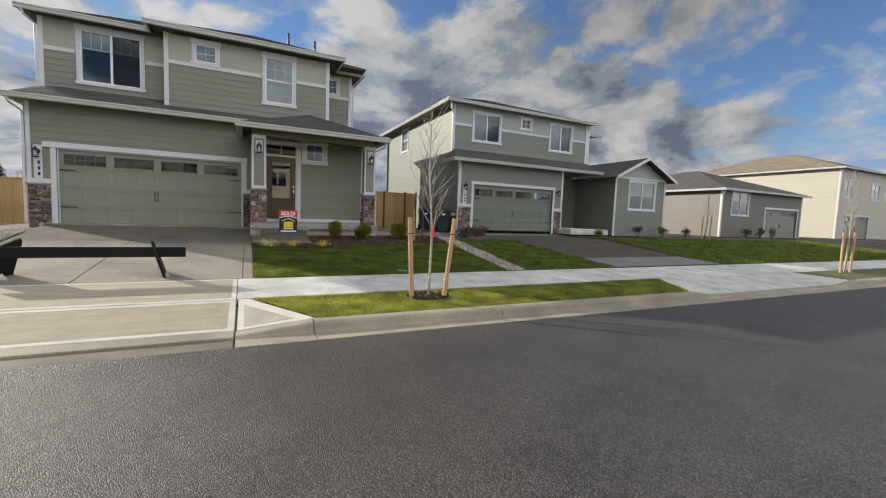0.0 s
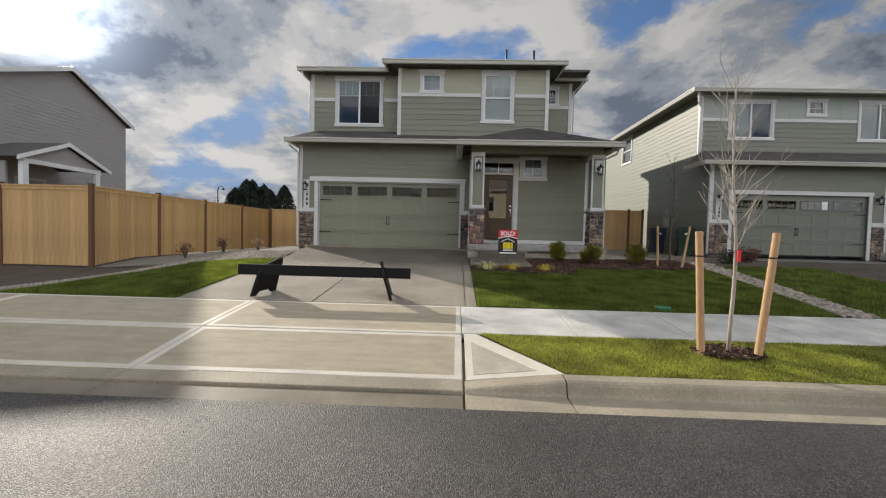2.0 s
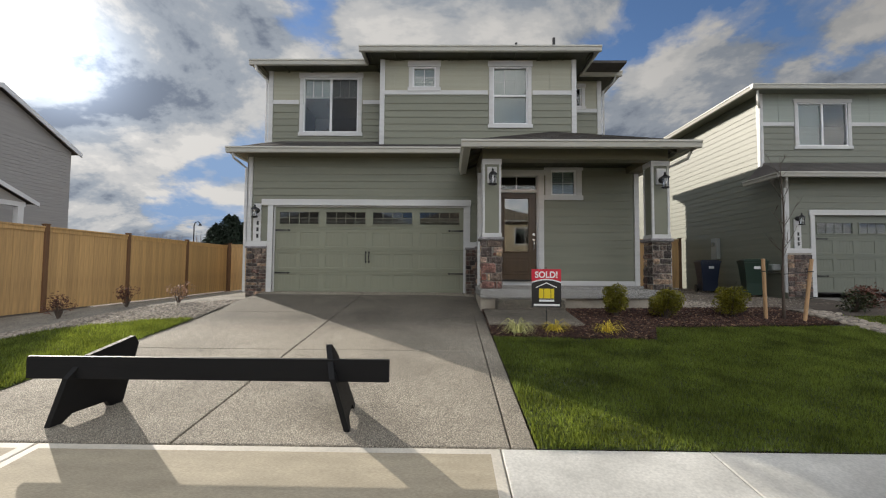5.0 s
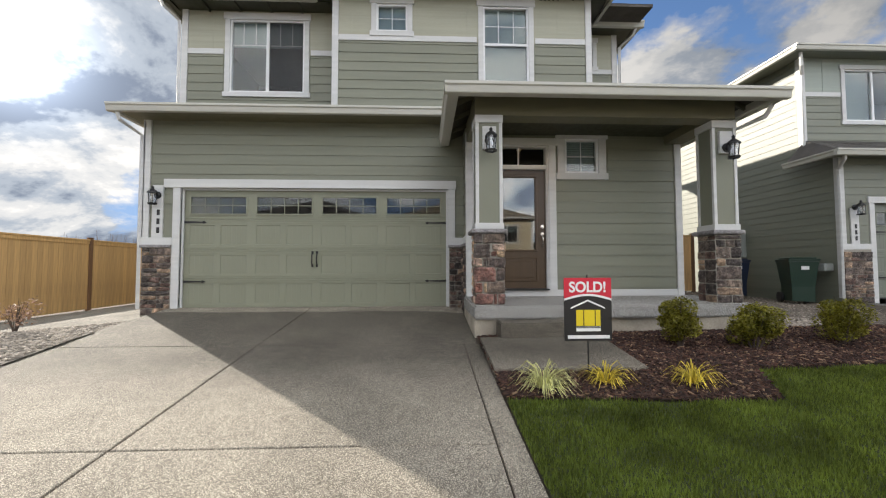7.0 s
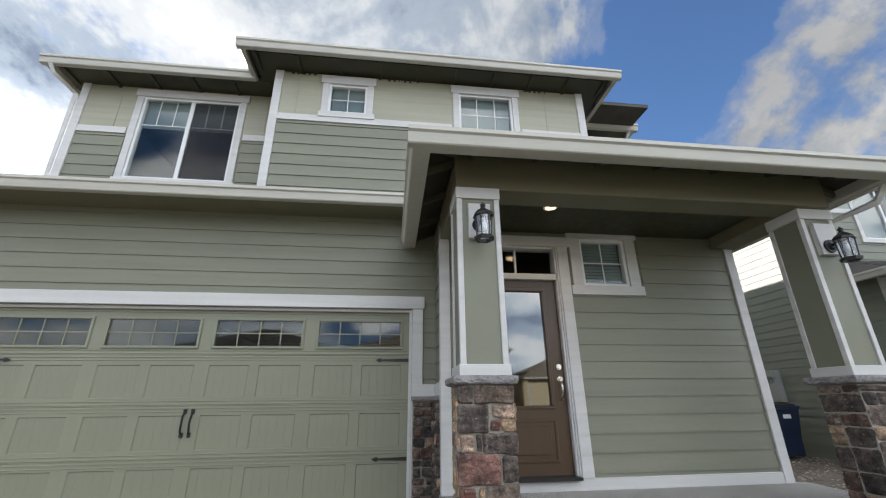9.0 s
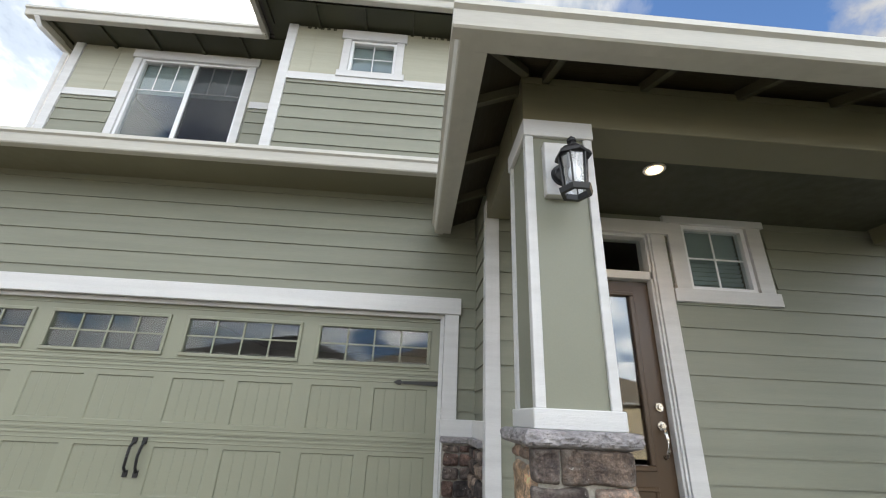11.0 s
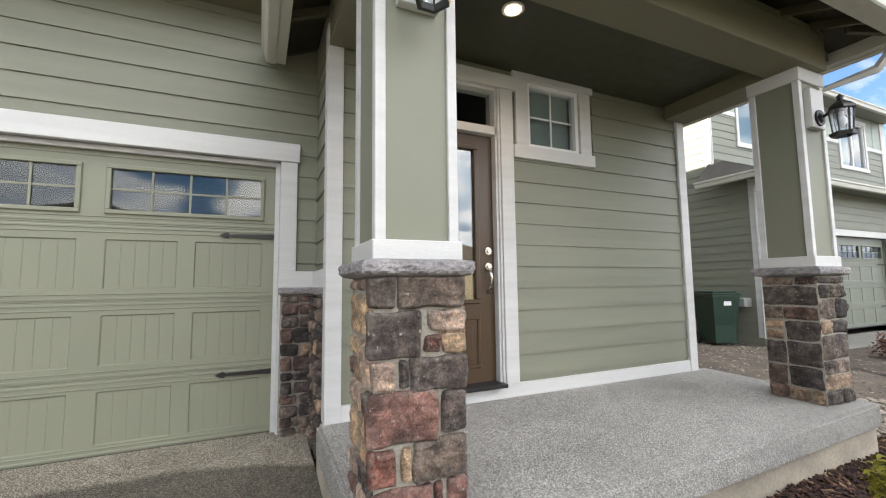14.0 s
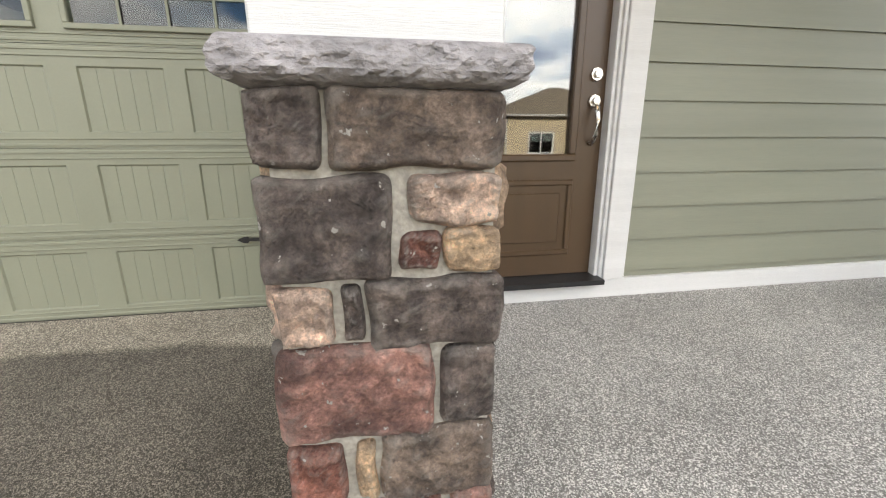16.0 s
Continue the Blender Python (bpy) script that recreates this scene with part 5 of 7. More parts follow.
HERO_MATS = {"char": tint("charcoal_stone", (0.130, 0.107, 0.098)), "brown": tint("brown_stone", (0.20, 0.157, 0.130)), "tan": tint("tan_stone", (0.68, 0.50, 0.33)),
             "pink": tint("pinkish_stone", (0.65, 0.49, 0.395)), "red": tint("red_brown_stone", (0.23, 0.105, 0.082)), "rose": tint("rose_stone", (0.28, 0.155, 0.132))}
HERO_X, HERO_Z = 0.013, 0.009
HERO = [(1.037, 1.168, [(0.228, 0.343, "char"), (0.352, 0.650, "brown")]),
        (0.840, 1.027, [(0.228, 0.456, "char"), (0.488, 0.651, 0.940, 1.027, "pink"), (0.464, 0.542, 0.852, 0.932, "red"), (0.550, 0.652, 0.850, 0.932, "tan")]),
        (0.722, 0.832, [(0.240, 0.346, "pink"), (0.354, 0.390, "char"), (0.402, 0.660, 0.705, 0.842, "char")]),
        (0.512, 0.714, [(0.228, 0.523, "rose"), (0.538, 0.648, 0.528, 0.696, "char")]),
        (0.366, 0.504, [(0.233, 0.346, "red"), (0.366, 0.406, "tan"), (0.414, 0.652, 0.356, 0.520, "brown")]),
        (0.208, 0.352, [(0.245, 0.492, "rose"), (0.502, 0.542, "red"), (0.553, 0.648, "rose")])]
column(0.274, 0.648, -1.925, 21, hero=True)
column(3.70, 4.06, -1.84, 31)
# storey above
UL, UC, UR = front(-5.40, 0.98), front(-2.20, 0.35), front(2.86, 1.55)
PANEL_Z = 5.24


def upper(name, M, u1, holes, clear, left=True, right=True, top=6.06, battens=()):
    w = wall(name, house, M, u1, 3.45, 5.13, holes=[h for h in holes], clear=clear + [(0, 0.10 if left else 0, 3, 7), (u1 - (0.10 if right else 0), u1, 3, 7)], mat=SAGE)
    boxes("upper_panel", [(a, b, -0.010, 0.14, c, d) for a, b, c, d in cut(0.0, u1, 5.13, top, holes)], SAGE_LIGHT, w, "pale sage panel siding", M=M)
    boxes("band_trim", [(a, b, -0.030, -0.001, c, d) for a, b, c, d in cut(0.10 if left else 0, u1 - (0.10 if right else 0), 5.13, PANEL_Z, clear + holes)], WHITE, w, M=M)
    for u in battens:
        boxes("batten", [(u - 0.008, u + 0.008, -0.017, -0.011, PANEL_Z, top)], SAGE_LIGHT, w, M=M)
    bd = []
    if left:
        bd.append((-0.02, 0.10, -0.035, 0.0, 3.45, top))
    if right:
        bd.append((u1 - 0.10, u1 + 0.02, -0.035, 0.0, 3.45, top))
    if bd:
        boxes("corner_board", bd, WHITE, w, M=M, bevel=0.002)
    return w


U1 = (0.95, 2.47, 4.335, 5.87)
upper("upper_wall", UL, 3.20, [U1], [(0.82, 2.60, 4.235, 5.98)], right=False, battens=(0.6, 2.9))
window(house, UL, *U1, "slider", blinds=0.33, head=0.14, screen=True, grid=[(0.95 + 0.25 * k, 0.962 + 0.25 * k, 5.35, 5.84) for k in (1, 2, 4, 5)] + [(0.98, 2.44, 5.34, 5.352)])
U3, U2 = (0.83, 1.43, 5.32, 5.87), (2.92, 3.82, 4.35, 5.87)
upper("upper_wall", UC, 5.06, [U3, U2], [(0.71, 1.55, 5.22, 5.98), (2.79, 3.95, 4.25, 5.98)], battens=(0.35, 1.95, 2.6, 4.4))
window(house, UC, *U3, "fixed", blinds=1.0, head=0.155, grid=[(1.124, 1.136, 5.35, 5.84), (0.86, 1.40, 5.59, 5.602)])
window(house, UC, *U2, "hung", blinds=1.0, head=0.155, grid=[(3.22, 3.232, 5.13, 5.84), (3.52, 3.532, 5.13, 5.84), (2.95, 3.79, 5.48, 5.492)])
U4 = (0.14, 0.54, 5.30, 5.86)
upper("upper_wall", UR, 1.09, [U4], [(0.02, 0.67, 5.2, 5.97)], left=False)
window(house, UR, *U4, "fixed", grid=[(0.334, 0.346, 5.33, 5.83), (0.17, 0.51, 5.57, 5.582)])
wall("side_wall", house, side_left(-2.20, 0.98), 0.63, 3.6, 6.06, mat=SAGE, single=False)
wall("side_wall", house, side_right(2.86, 0.35), 1.2, 3.6, 6.06, mat=SAGE, single=False)
wall("side_wall", house, side_left(-5.44, 11.0), 10.96, -0.12, 3.45, mat=SAGE, single=False)
wall("side_wall", house, side_left(-5.40, 11.0), 10.02, 3.45, 6.06, mat=SAGE, single=False)
wall("side_wall", house, side_right(3.95, -0.65), 11.65, -0.15, 3.45, mat=SAGE, single=False)
wall("side_wall", house, side_right(3.95, 1.55), 9.45, 3.45, 6.06, mat=SAGE, single=False)
boxes("back_wall", [(-5.4, 3.95, 10.9, 11.0, -0.12, 6.06)], SAGE, house)
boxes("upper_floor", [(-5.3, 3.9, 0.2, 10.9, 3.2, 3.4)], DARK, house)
# added backings, not known walls: they keep the rooms dark through the glass
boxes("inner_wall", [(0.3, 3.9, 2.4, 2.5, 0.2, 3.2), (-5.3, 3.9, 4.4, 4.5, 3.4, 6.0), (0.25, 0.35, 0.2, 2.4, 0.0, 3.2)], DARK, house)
# roofs: main hip, the hip over the projecting bay, the skirt over the garage, the porch hip
P = 0.417
EZ = 6.16


def hip(name, x0, x1, y0, y1, z, pitch, mat, cover=True, soffit=True):
    """A hip roof over a rectangle of eaves."""
    w, d = x1 - x0, y1 - y0
    r = min(w, d) / 2
    h = z + r * pitch
    if w <= d:
        a, b = ((x0 + x1) / 2, y0 + r, h), ((x0 + x1) / 2, y1 - r, h)
    else:
        a, b = (x0 + r, (y0 + y1) / 2, h), (x1 - r, (y0 + y1) / 2, h)
    c = [(x0, y0, z), (x1, y0, z), (x1, y1, z), (x0, y1, z)]
    if w <= d:
        faces = [(c[0], c[1], a, a), (c[1], c[2], b, a), (c[2], c[3], b, b), (c[3], c[0], a, b)]
    else:
        faces = [(c[0], c[1], b, a), (c[1], c[2], b, b), (c[2], c[3], a, b), (c[3], c[0], a, a)]
    vs = c + [a, b]
    idx = [(0, 1, 4), (1, 2, 5, 4), (2, 3, 5), (3, 0, 4, 5)] if w <= d else [(0, 1, 5, 4), (1, 2, 5), (2, 3, 4, 5), (3, 0, 4)]
    vs2 = vs + [(p[0], p[1], p[2] - 0.05) for p in c]
    fs = idx + [(0, 6, 7, 1), (1, 7, 8, 2), (2, 8, 9, 3), (3, 9, 6, 0), (6, 9, 8, 7)]
    ob = solid(name, vs2, fs, mat, None)
    return ob, faces


main_roof, rf = hip("roof", -5.66, 4.30, 0.58, 11.5, EZ, P, SHINGLE)
main_roof.parent = house
bay_roof, rb = hip("roof", -2.58, 3.27, -0.05, 5.8, EZ + 0.03, P, SHINGLE)
bay_roof.parent = house
for rr, ff in ((main_roof, rf), (bay_roof, rb)):
    for k, f in enumerate(ff[:2] + ff[3:]):
        shingles(rr, *f, MATS["grey_shingle"], row=0.14, tab=0.30, seed=k)
gutter(house, [(-5.77, 0.58, EZ), (-2.60, 0.58, EZ)])
gutter(house, [(-2.69, -0.05, EZ + 0.03), (3.38, -0.05, EZ + 0.03)])
gutter(house, [(-2.58, 0.60, EZ + 0.03), (-2.58, -0.05, EZ + 0.03)])
gutter(house, [(3.27, -0.05, EZ + 0.03), (3.27, 1.2, EZ + 0.03)])
gutter(house, [(3.25, 1.20, EZ), (4.41, 1.20, EZ)])
gutter(house, [(4.30, 1.20, EZ), (4.30, 11.5, EZ)])
gutter(house, [(-5.66, 11.5, EZ), (-5.66, 0.58, EZ)])


def rafters(house, x0, x1, y0, y1, z, step=0.6):
    """Rafter tails under an overhang, each its own piece."""
    n = max(int((x1 - x0) / step), 1)
    for i in range(n + 1):
        x = x0 + (x1 - x0) * i / n
        boxes("rafter_tail", [(x - 0.02, x + 0.02, y0, y1, z - 0.035, z)], OLIVE_SHADE, house)


boxes("soffit", [(-5.6, -2.2, 0.60, 0.98, 6.055, 6.075), (-2.5, 3.2, 0.0, 0.36, 6.075, 6.095), (2.86, 4.25, 1.22, 1.6, 6.055, 6.075), (-5.62, -5.40, 0.98, 11.4, 6.055, 6.075), (3.95, 4.26, 1.6, 11.4, 6.055, 6.075), (-2.5, -2.2, 0.36, 0.98, 6.075, 6.095), (2.86, 3.2, 0.36, 1.3, 6.075, 6.095)], OLIVE_SHADE, house)
rafters(house, -5.5, -2.35, 0.60, 0.98, 6.053)
rafters(house, -2.45, 3.15, -0.03, 0.34, 6.073)
for u in (0.22, 0.92, 1.75, 4.05):
    for j in range(5):
        boxes("vent_slot", [(u + 0.085 * j, u + 0.085 * j + 0.045, -0.016, -0.009, 6.022, 6.052)], OLIVE_SHADE, house, M=UC)
# skirt roof over the garage
SK = 3.50
skirt = roof_slab("roof", house, [(-5.66, -0.42, SK), (0.28, -0.42, SK), (0.28, 0.98, SK + 1.4 * P), (-5.0, 0.98, SK + 1.4 * P), (-5.40, 0.62, SK + 1.04 * P)], SHINGLE)
shingles(skirt, (-5.66, -0.42, SK), (2.0, -0.42, SK), (2.0, 0.98, SK + 1.4 * P), (-5.0, 0.98, SK + 1.4 * P), MATS["grey_shingle"], seed=9)
roof_slab("roof", house, [(-5.66, 1.2, SK), (-5.66, -0.42, SK), (-5.40, -0.16, SK + 0.11), (-5.40, 1.2, SK + 0.11)], SHINGLE)
gutter(house, [(-5.77, -0.42, SK), (0.2, -0.42, SK)])
gutter(house, [(-5.66, 1.2, SK), (-5.66, -0.42, SK)])
boxes("soffit", [(-5.62, 0.28, -0.40, 0.05, 3.385, 3.405), (-5.62, -5.44, 0.05, 1.2, 3.385, 3.405)], OLIVE, house)
# porch hip roof
PZ = 3.09
A, B, C = (-0.06, -2.31, PZ), (4.29, -2.31, PZ), (2.115, -0.135, PZ + 2.175 * P)
R = (2.115, 0.35, C[2])
EAVE_Z = lambda d: PZ - 0.058 + d * P          # underside of the boarding, d in from the eave line


def sloped(name, pts, drop, mat):
    """A board under the slope: pts are (x, y, d); it hangs drop below the boarding."""
    n = len(pts)
    vs = [(x, y, EAVE_Z(d)) for x, y, d in pts] + [(x, y, EAVE_Z(d) - drop) for x, y, d in pts]
    fs = [tuple(range(n)), tuple(range(2 * n - 1, n - 1, -1))] + [(i, i + n, (i + 1) % n + n, (i + 1) % n) for i in range(n)]
    return solid(name, vs, fs, mat, house)


sloped("eave_boarding", [(-0.06, -2.31, 0), (4.29, -2.31, 0), (3.87, -1.89, 0.42), (0.36, -1.89, 0.42)], 0.012, SOFFIT_SHADE)
sloped("eave_boarding", [(-0.06, -0.04, 0), (-0.06, -2.31, 0), (0.36, -1.89, 0.42), (0.36, -0.04, 0.42)], 0.012, SOFFIT_SHADE)
sloped("eave_boarding", [(4.29, -2.31, 0), (4.29, 1.5, 0), (3.87, 1.5, 0.42), (3.87, -1.89, 0.42)], 0.012, SOFFIT_SHADE)
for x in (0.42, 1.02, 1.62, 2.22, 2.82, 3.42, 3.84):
    sloped("rafter_tail", [(x - 0.02, -2.27, 0.04), (x + 0.02, -2.27, 0.04), (x + 0.02, -1.895, 0.415), (x - 0.02, -1.895, 0.415)], 0.075, RAFTER_SHADE)
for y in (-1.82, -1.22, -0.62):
    sloped("rafter_tail", [(-0.02, y - 0.02, 0.04), (-0.02, y + 0.02, 0.04), (0.28, y + 0.02, 0.34), (0.28, y - 0.02, 0.34)], 0.075, RAFTER_SHADE)
    sloped("rafter_tail", [(4.25, y - 0.02, 0.04), (4.25, y + 0.02, 0.04), (4.0, y + 0.02, 0.29), (4.0, y - 0.02, 0.29)], 0.075, RAFTER_SHADE)
sloped("hip_rafter", [(-0.035, -2.257, 0.04), (-0.007, -2.285, 0.04), (0.30, -1.978, 0.35), (0.272, -1.95, 0.35)], 0.075, RAFTER_SHADE)
sloped("hip_rafter", [(4.237, -2.285, 0.04), (4.265, -2.257, 0.04), (4.03, -2.022, 0.27), (4.002, -2.05, 0.27)], 0.075, RAFTER_SHADE)
boxes("frieze_board", [(0.275, 4.01, -1.90, -1.86, 3.12, 3.17), (0.275, 0.315, -1.86, -0.66, 3.12, 3.15), (3.97, 4.01, -1.86, -0.66, 3.12, 3.15)], OLIVE, house)
boxes("fascia_board", [(-0.06, 4.29, -2.309, -2.235, 2.952, 3.05)], CREAM, house)
boxes("fascia_board", [(-0.059, 0.015, -2.234, -0.06, 2.952, 3.05)], CREAM, house)
boxes("fascia_board", [(4.215, 4.289, -2.234, 1.5, 2.952, 3.05)], CREAM, house)
boxes("ceiling_trim", [(0.57, 3.69, -1.62, -1.60, 2.945, 2.969)], OLIVE, house)
pr = roof_slab("porch_roof", house, [A, B, C], SHINGLE)
shingles(pr, A, B, C, C, MATS["grey_shingle"], seed=3)
roof_slab("porch_roof", house, [(-0.06, 0.3, PZ), A, C, R], SHINGLE)
pr2 = roof_slab("porch_roof", house, [B, (4.29, 1.55, PZ), (2.86, 1.55, PZ + 1.43 * P), (2.86, 0.35, PZ + 1.43 * P), R, C], SHINGLE)
shingles(pr2, B, (4.29, 1.5, PZ), (2.86, 1.5, PZ + 1.43 * P), (2.86, -0.88, PZ + 1.43 * P), MATS["grey_shingle"], seed=4)
gutter(house, [(-0.17, -2.31, PZ - 0.01), (4.40, -2.31, PZ - 0.01)])
gutter(house, [(4.29, -2.31, PZ - 0.01), (4.29, 1.5, PZ - 0.01)])
gutter(house, [(-0.06, -0.06, PZ - 0.01), (-0.06, -2.31, PZ - 0.01)])
boxes("porch_wall_infill", [(0.275, 0.33, -0.66, 0.04, 2.9, 3.3), (0.3, 3.95, -0.66, -0.6, 3.0, 3.4)], SAGE, house)
downspout(house, [(-5.62, -0.45, 3.36), (-5.62, -0.40, 3.25), (-5.50, 0.0, 3.10), (-5.50, 0.02, 0.0)])
downspout(house, [(-5.62, 0.52, 6.03), (-5.60, 0.60, 5.92), (-5.46, 0.93, 5.80), (-5.46, 0.95, 3.7)])
downspout(house, [(4.25, 1.18, 6.03), (4.22, 1.25, 5.90), (4.02, 1.50, 5.75), (4.02, 1.52, 3.5)])
downspout(house, [(4.30, -2.20, 2.93), (4.28, -2.1, 2.80), (4.07, -1.75, 2.70), (4.07, -1.70, 1.45), (4.13, -1.68, 1.32), (4.13, -1.68, -0.18)])
bm = bmesh.new()
bmesh.ops.create_cone(bm, cap_ends=True, segments=24, radius1=0.075, radius2=0.075, depth=0.012, matrix=Matrix.Translation((1.36, -1.36, 2.966)))
part("recessed_light", bm, FROST, house, "small recessed porch light")
glow = bpy.data.materials.new("lit_lamp")
glow.use_nodes = True
glow.node_tree.nodes["Principled BSDF"].inputs["Emission Color"].default_value = (1, 0.66, 0.34, 1)
glow.node_tree.nodes["Principled BSDF"].inputs["Emission Strength"].default_value = 1.6
bm = bmesh.new()
bmesh.ops.create_cone(bm, cap_ends=True, segments=24, radius1=0.055, radius2=0.055, depth=0.006, matrix=Matrix.Translation((1.36, -1.36, 2.958)))
part("lamp_disc", bm, glow, house, "glowing lamp")
porch_lamp = new("porch_lamp", bpy.data.lights.new("porch_lamp", "SPOT"))
porch_lamp.data.energy, porch_lamp.data.color, porch_lamp.data.spot_size, porch_lamp.data.spot_blend, porch_lamp.data.shadow_soft_size = 6.0, (1.0, 0.66, 0.36), radians(150), 0.6, 0.05
porch_lamp.matrix_world = look((1.36, -1.36, 2.945), (1.36, -1.3601, 0.0))
for x, y, z in ((-1.2, 3.2, 7.05), (1.6, 2.0, 7.2), (2.4, 0.7, 6.6)):
    tube("vent_pipe", [(x, y, z - 0.4), (x, y, z + 0.25)], 0.04, BLACK, house)

# ---- the next house, beyond the side yard ----
GREEN = wood_paint("grey_green_siding_paint", (0.188, 0.196, 0.155))
GREEN_LIGHT = wood_paint("pale_green_panel_paint", (0.33, 0.37, 0.33), pick=0.0)
GREEN_DOOR = material("grey_green_door_paint", (0.172, 0.185, 0.150), rough=0.42, bump=0.0003, bump_scale=120, grain_amount=0.03, blotch=0.7, blotch_amount=0.06)
house2 = tagged(empty("house"), "two-storey grey-green house with white trim and gabled wing", "house")
NX, NY = 9.30, 1.90          # its garage corner


def neighbour():
    h = house2
    M = front(NX, NY)
    wall("garage_wall", h, M, 6.35, -0.12, 3.40, holes=[(0.82, 5.70, -0.12, 2.22)], clear=[(0, 0.69, -0.12, 1.26), (5.83, 6.35, -0.12, 1.26), (0, 0.1, 0, 4)], mat=GREEN)
    trim_frame("door_surround", h, M, 0.82, 5.70, -0.12, 2.22, head=0.15, side=0.13, bottom=False)
    d = garage_door(h, front(NX + 0.82, NY + 0.05), 4.88, 2.22, GREEN_DOOR)
    boxes("corner_board", [(-0.02, 0.10, -0.035, 0, 1.26, 3.4), (6.25, 6.37, -0.035, 0, 0.0, 3.4)], WHITE, h, M=M)
    boxes("band_trim", [(-0.02, 0.69, -0.045, 0.0, 1.13, 1.26), (5.83, 6.35, -0.045, 0.0, 1.13, 1.26)], WHITE, h, M=M)
    boxes("fixture_board", [(0.22, 0.42, -0.035, 0, 1.26, 2.1)], WHITE, h, M=M)
    boxes("number_bar", [(0.31, 0.36, -0.041, -0.035, z, z + 0.10) for z in (1.34, 1.48, 1.62)], BLACK, h, M=M)
    for a, b, s in ((0, 0.69, 41), (5.83, 6.3, 42)):
        st = boxes("stonework", [(a, b, -0.03, 0.0, -0.14, 1.13)], MORTAR, h, "mottled brown stone veneer", M=M)
        stone_field(st, M @ Matrix.Translation((0, -0.03, 0)), a + 0.005, b - 0.005, -0.12, 1.08, s)
    # upper storey
    MU = front(NX, NY + 0.86)
    holes = [(1.18, 2.72, 4.50, 5.86), (4.10, 4.67, 5.44, 5.92), (6.05, 7.53, 4.50, 5.88)]
    clear = [(a - 0.12, b + 0.12, c - 0.10, d + 0.12) for a, b, c, d in holes]
    w = wall("upper_wall", h, MU, 8.7, 3.45, 5.13, holes=holes, clear=clear + [(0, 0.1, 3, 7), (8.6, 8.7, 3, 7)], mat=GREEN)
    boxes("upper_panel", [(a, b, -0.010, 0.14, c, d) for a, b, c, d in cut(0.0, 8.7, 5.13, 6.15, holes)], GREEN_LIGHT, w, "pale green panel siding", M=MU)
    boxes("band_trim", [(a, b, -0.030, -0.001, c, d) for a, b, c, d in cut(0.1, 8.6, 5.13, 5.24, clear + holes)], WHITE, w, M=MU)
    boxes("corner_board", [(-0.02, 0.10, -0.035, 0, 3.45, 6.15), (8.6, 8.9, -0.035, 0, 3.45, 6.15)], WHITE, w, M=MU)
    for u in (0.6, 3.4, 5.3, 8.1):
        boxes("batten", [(u - 0.01, u + 0.01, -0.018, -0.011, 5.24, 6.15)], GREEN_LIGHT, w, M=MU)
    window(h, MU, *holes[0], "slider", blinds=0.98, blind_span=0.48)
    window(h, MU, *holes[1], "fixed", grid=[(4.38, 4.392, 5.47, 5.89), (4.13, 4.64, 5.67, 5.682)])
    window(h, MU, *holes[2], "slider", blinds=0.98, blind_span=0.48)
    # side wall with its high window
    SW = side_left(NX + 0.02, 13.0)
    hole = (2.85, 3.95, 4.70, 6.0)
    wall("side_wall", h, SW, 13.0 - NY, -0.2, 3.45, mat=GREEN)
    wall("side_wall", h, SW, 13.0 - NY - 0.86, 3.45, 6.15, holes=[hole], clear=[(2.72, 4.08, 4.58, 6.13), (10.14, 10.24, 3, 7)], mat=GREEN)
    window(h, SW, *hole, "hung", blinds=0.9)
    boxes("corner_board", [(10.14, 10.25, -0.03, 0.0, 3.45, 6.15)], WHITE, h, M=SW)
    boxes("corner_board", [(11.0, 11.11, -0.03, 0.0, 0.0, 3.4)], WHITE, h, M=SW)
    # set-back entry, wing with a gable
    boxes("entry_wall", [(15.6, 18.5, 3.9, 4.0, 0.0, 3.4)], GREEN, h)
    boxes("front_door", [(15.62, 16.5, 3.84, 3.9, 0.25, 2.3)], BROWN, h)
    boxes("door_casing", [(15.5, 15.62, 3.83, 3.9, 0.2, 2.5), (16.5, 16.64, 3.83, 3.9, 0.2, 2.5), (15.5, 16.64, 3.83, 3.9, 2.3, 2.8)], WHITE, h)
    boxes("porch_slab", [(15.5, 18.2, 0.9, 3.9, -0.1, 0.2)], CONCRETE_WHITE, h, bevel=0.02)
    wall("wing_wall", h, side_left(18.5, 4.3), 3.4, -0.12, 3.1, mat=GREEN, single=False)
    MW = front(18.5, 0.9)
    hw = (1.15, 3.2, 1.42, 2.95)
    wall("wing_wall", h, MW, 4.1, -0.12, 3.2, holes=[hw], clear=[(1.02, 3.33, 1.3, 3.08), (0, 0.1, 0, 4), (4.0, 4.1, 0, 4)], mat=GREEN)
    window(h, MW, *hw, "slider", blinds=0.5, grid=[(1.18, 3.17, 2.18, 2.195)])
    boxes("corner_board", [(-0.02, 0.1, -0.035, 0, -0.1, 3.2), (4.0, 4.12, -0.035, 0, -0.1, 3.2)], WHITE, h, M=MW)
    boxes("band_trim", [(0.0, 4.1, -0.03, 0, 3.09, 3.2)], WHITE, h, M=MW)
    solid("gable", [(18.5, 0.9, 3.2), (22.6, 0.9, 3.2), (20.55, 0.9, 4.2), (18.5, 1.05, 3.2), (22.6, 1.05, 3.2), (20.55, 1.05, 4.2)], [(0, 1, 2), (5, 4, 3), (0, 3, 4, 1), (1, 4, 5, 2), (2, 5, 3, 0)], GREEN_LIGHT, h, "pale green gable")
    wall("wing_wall", h, side_right(22.6, 0.9), 8, -0.12, 3.2, mat=GREEN, single=False)
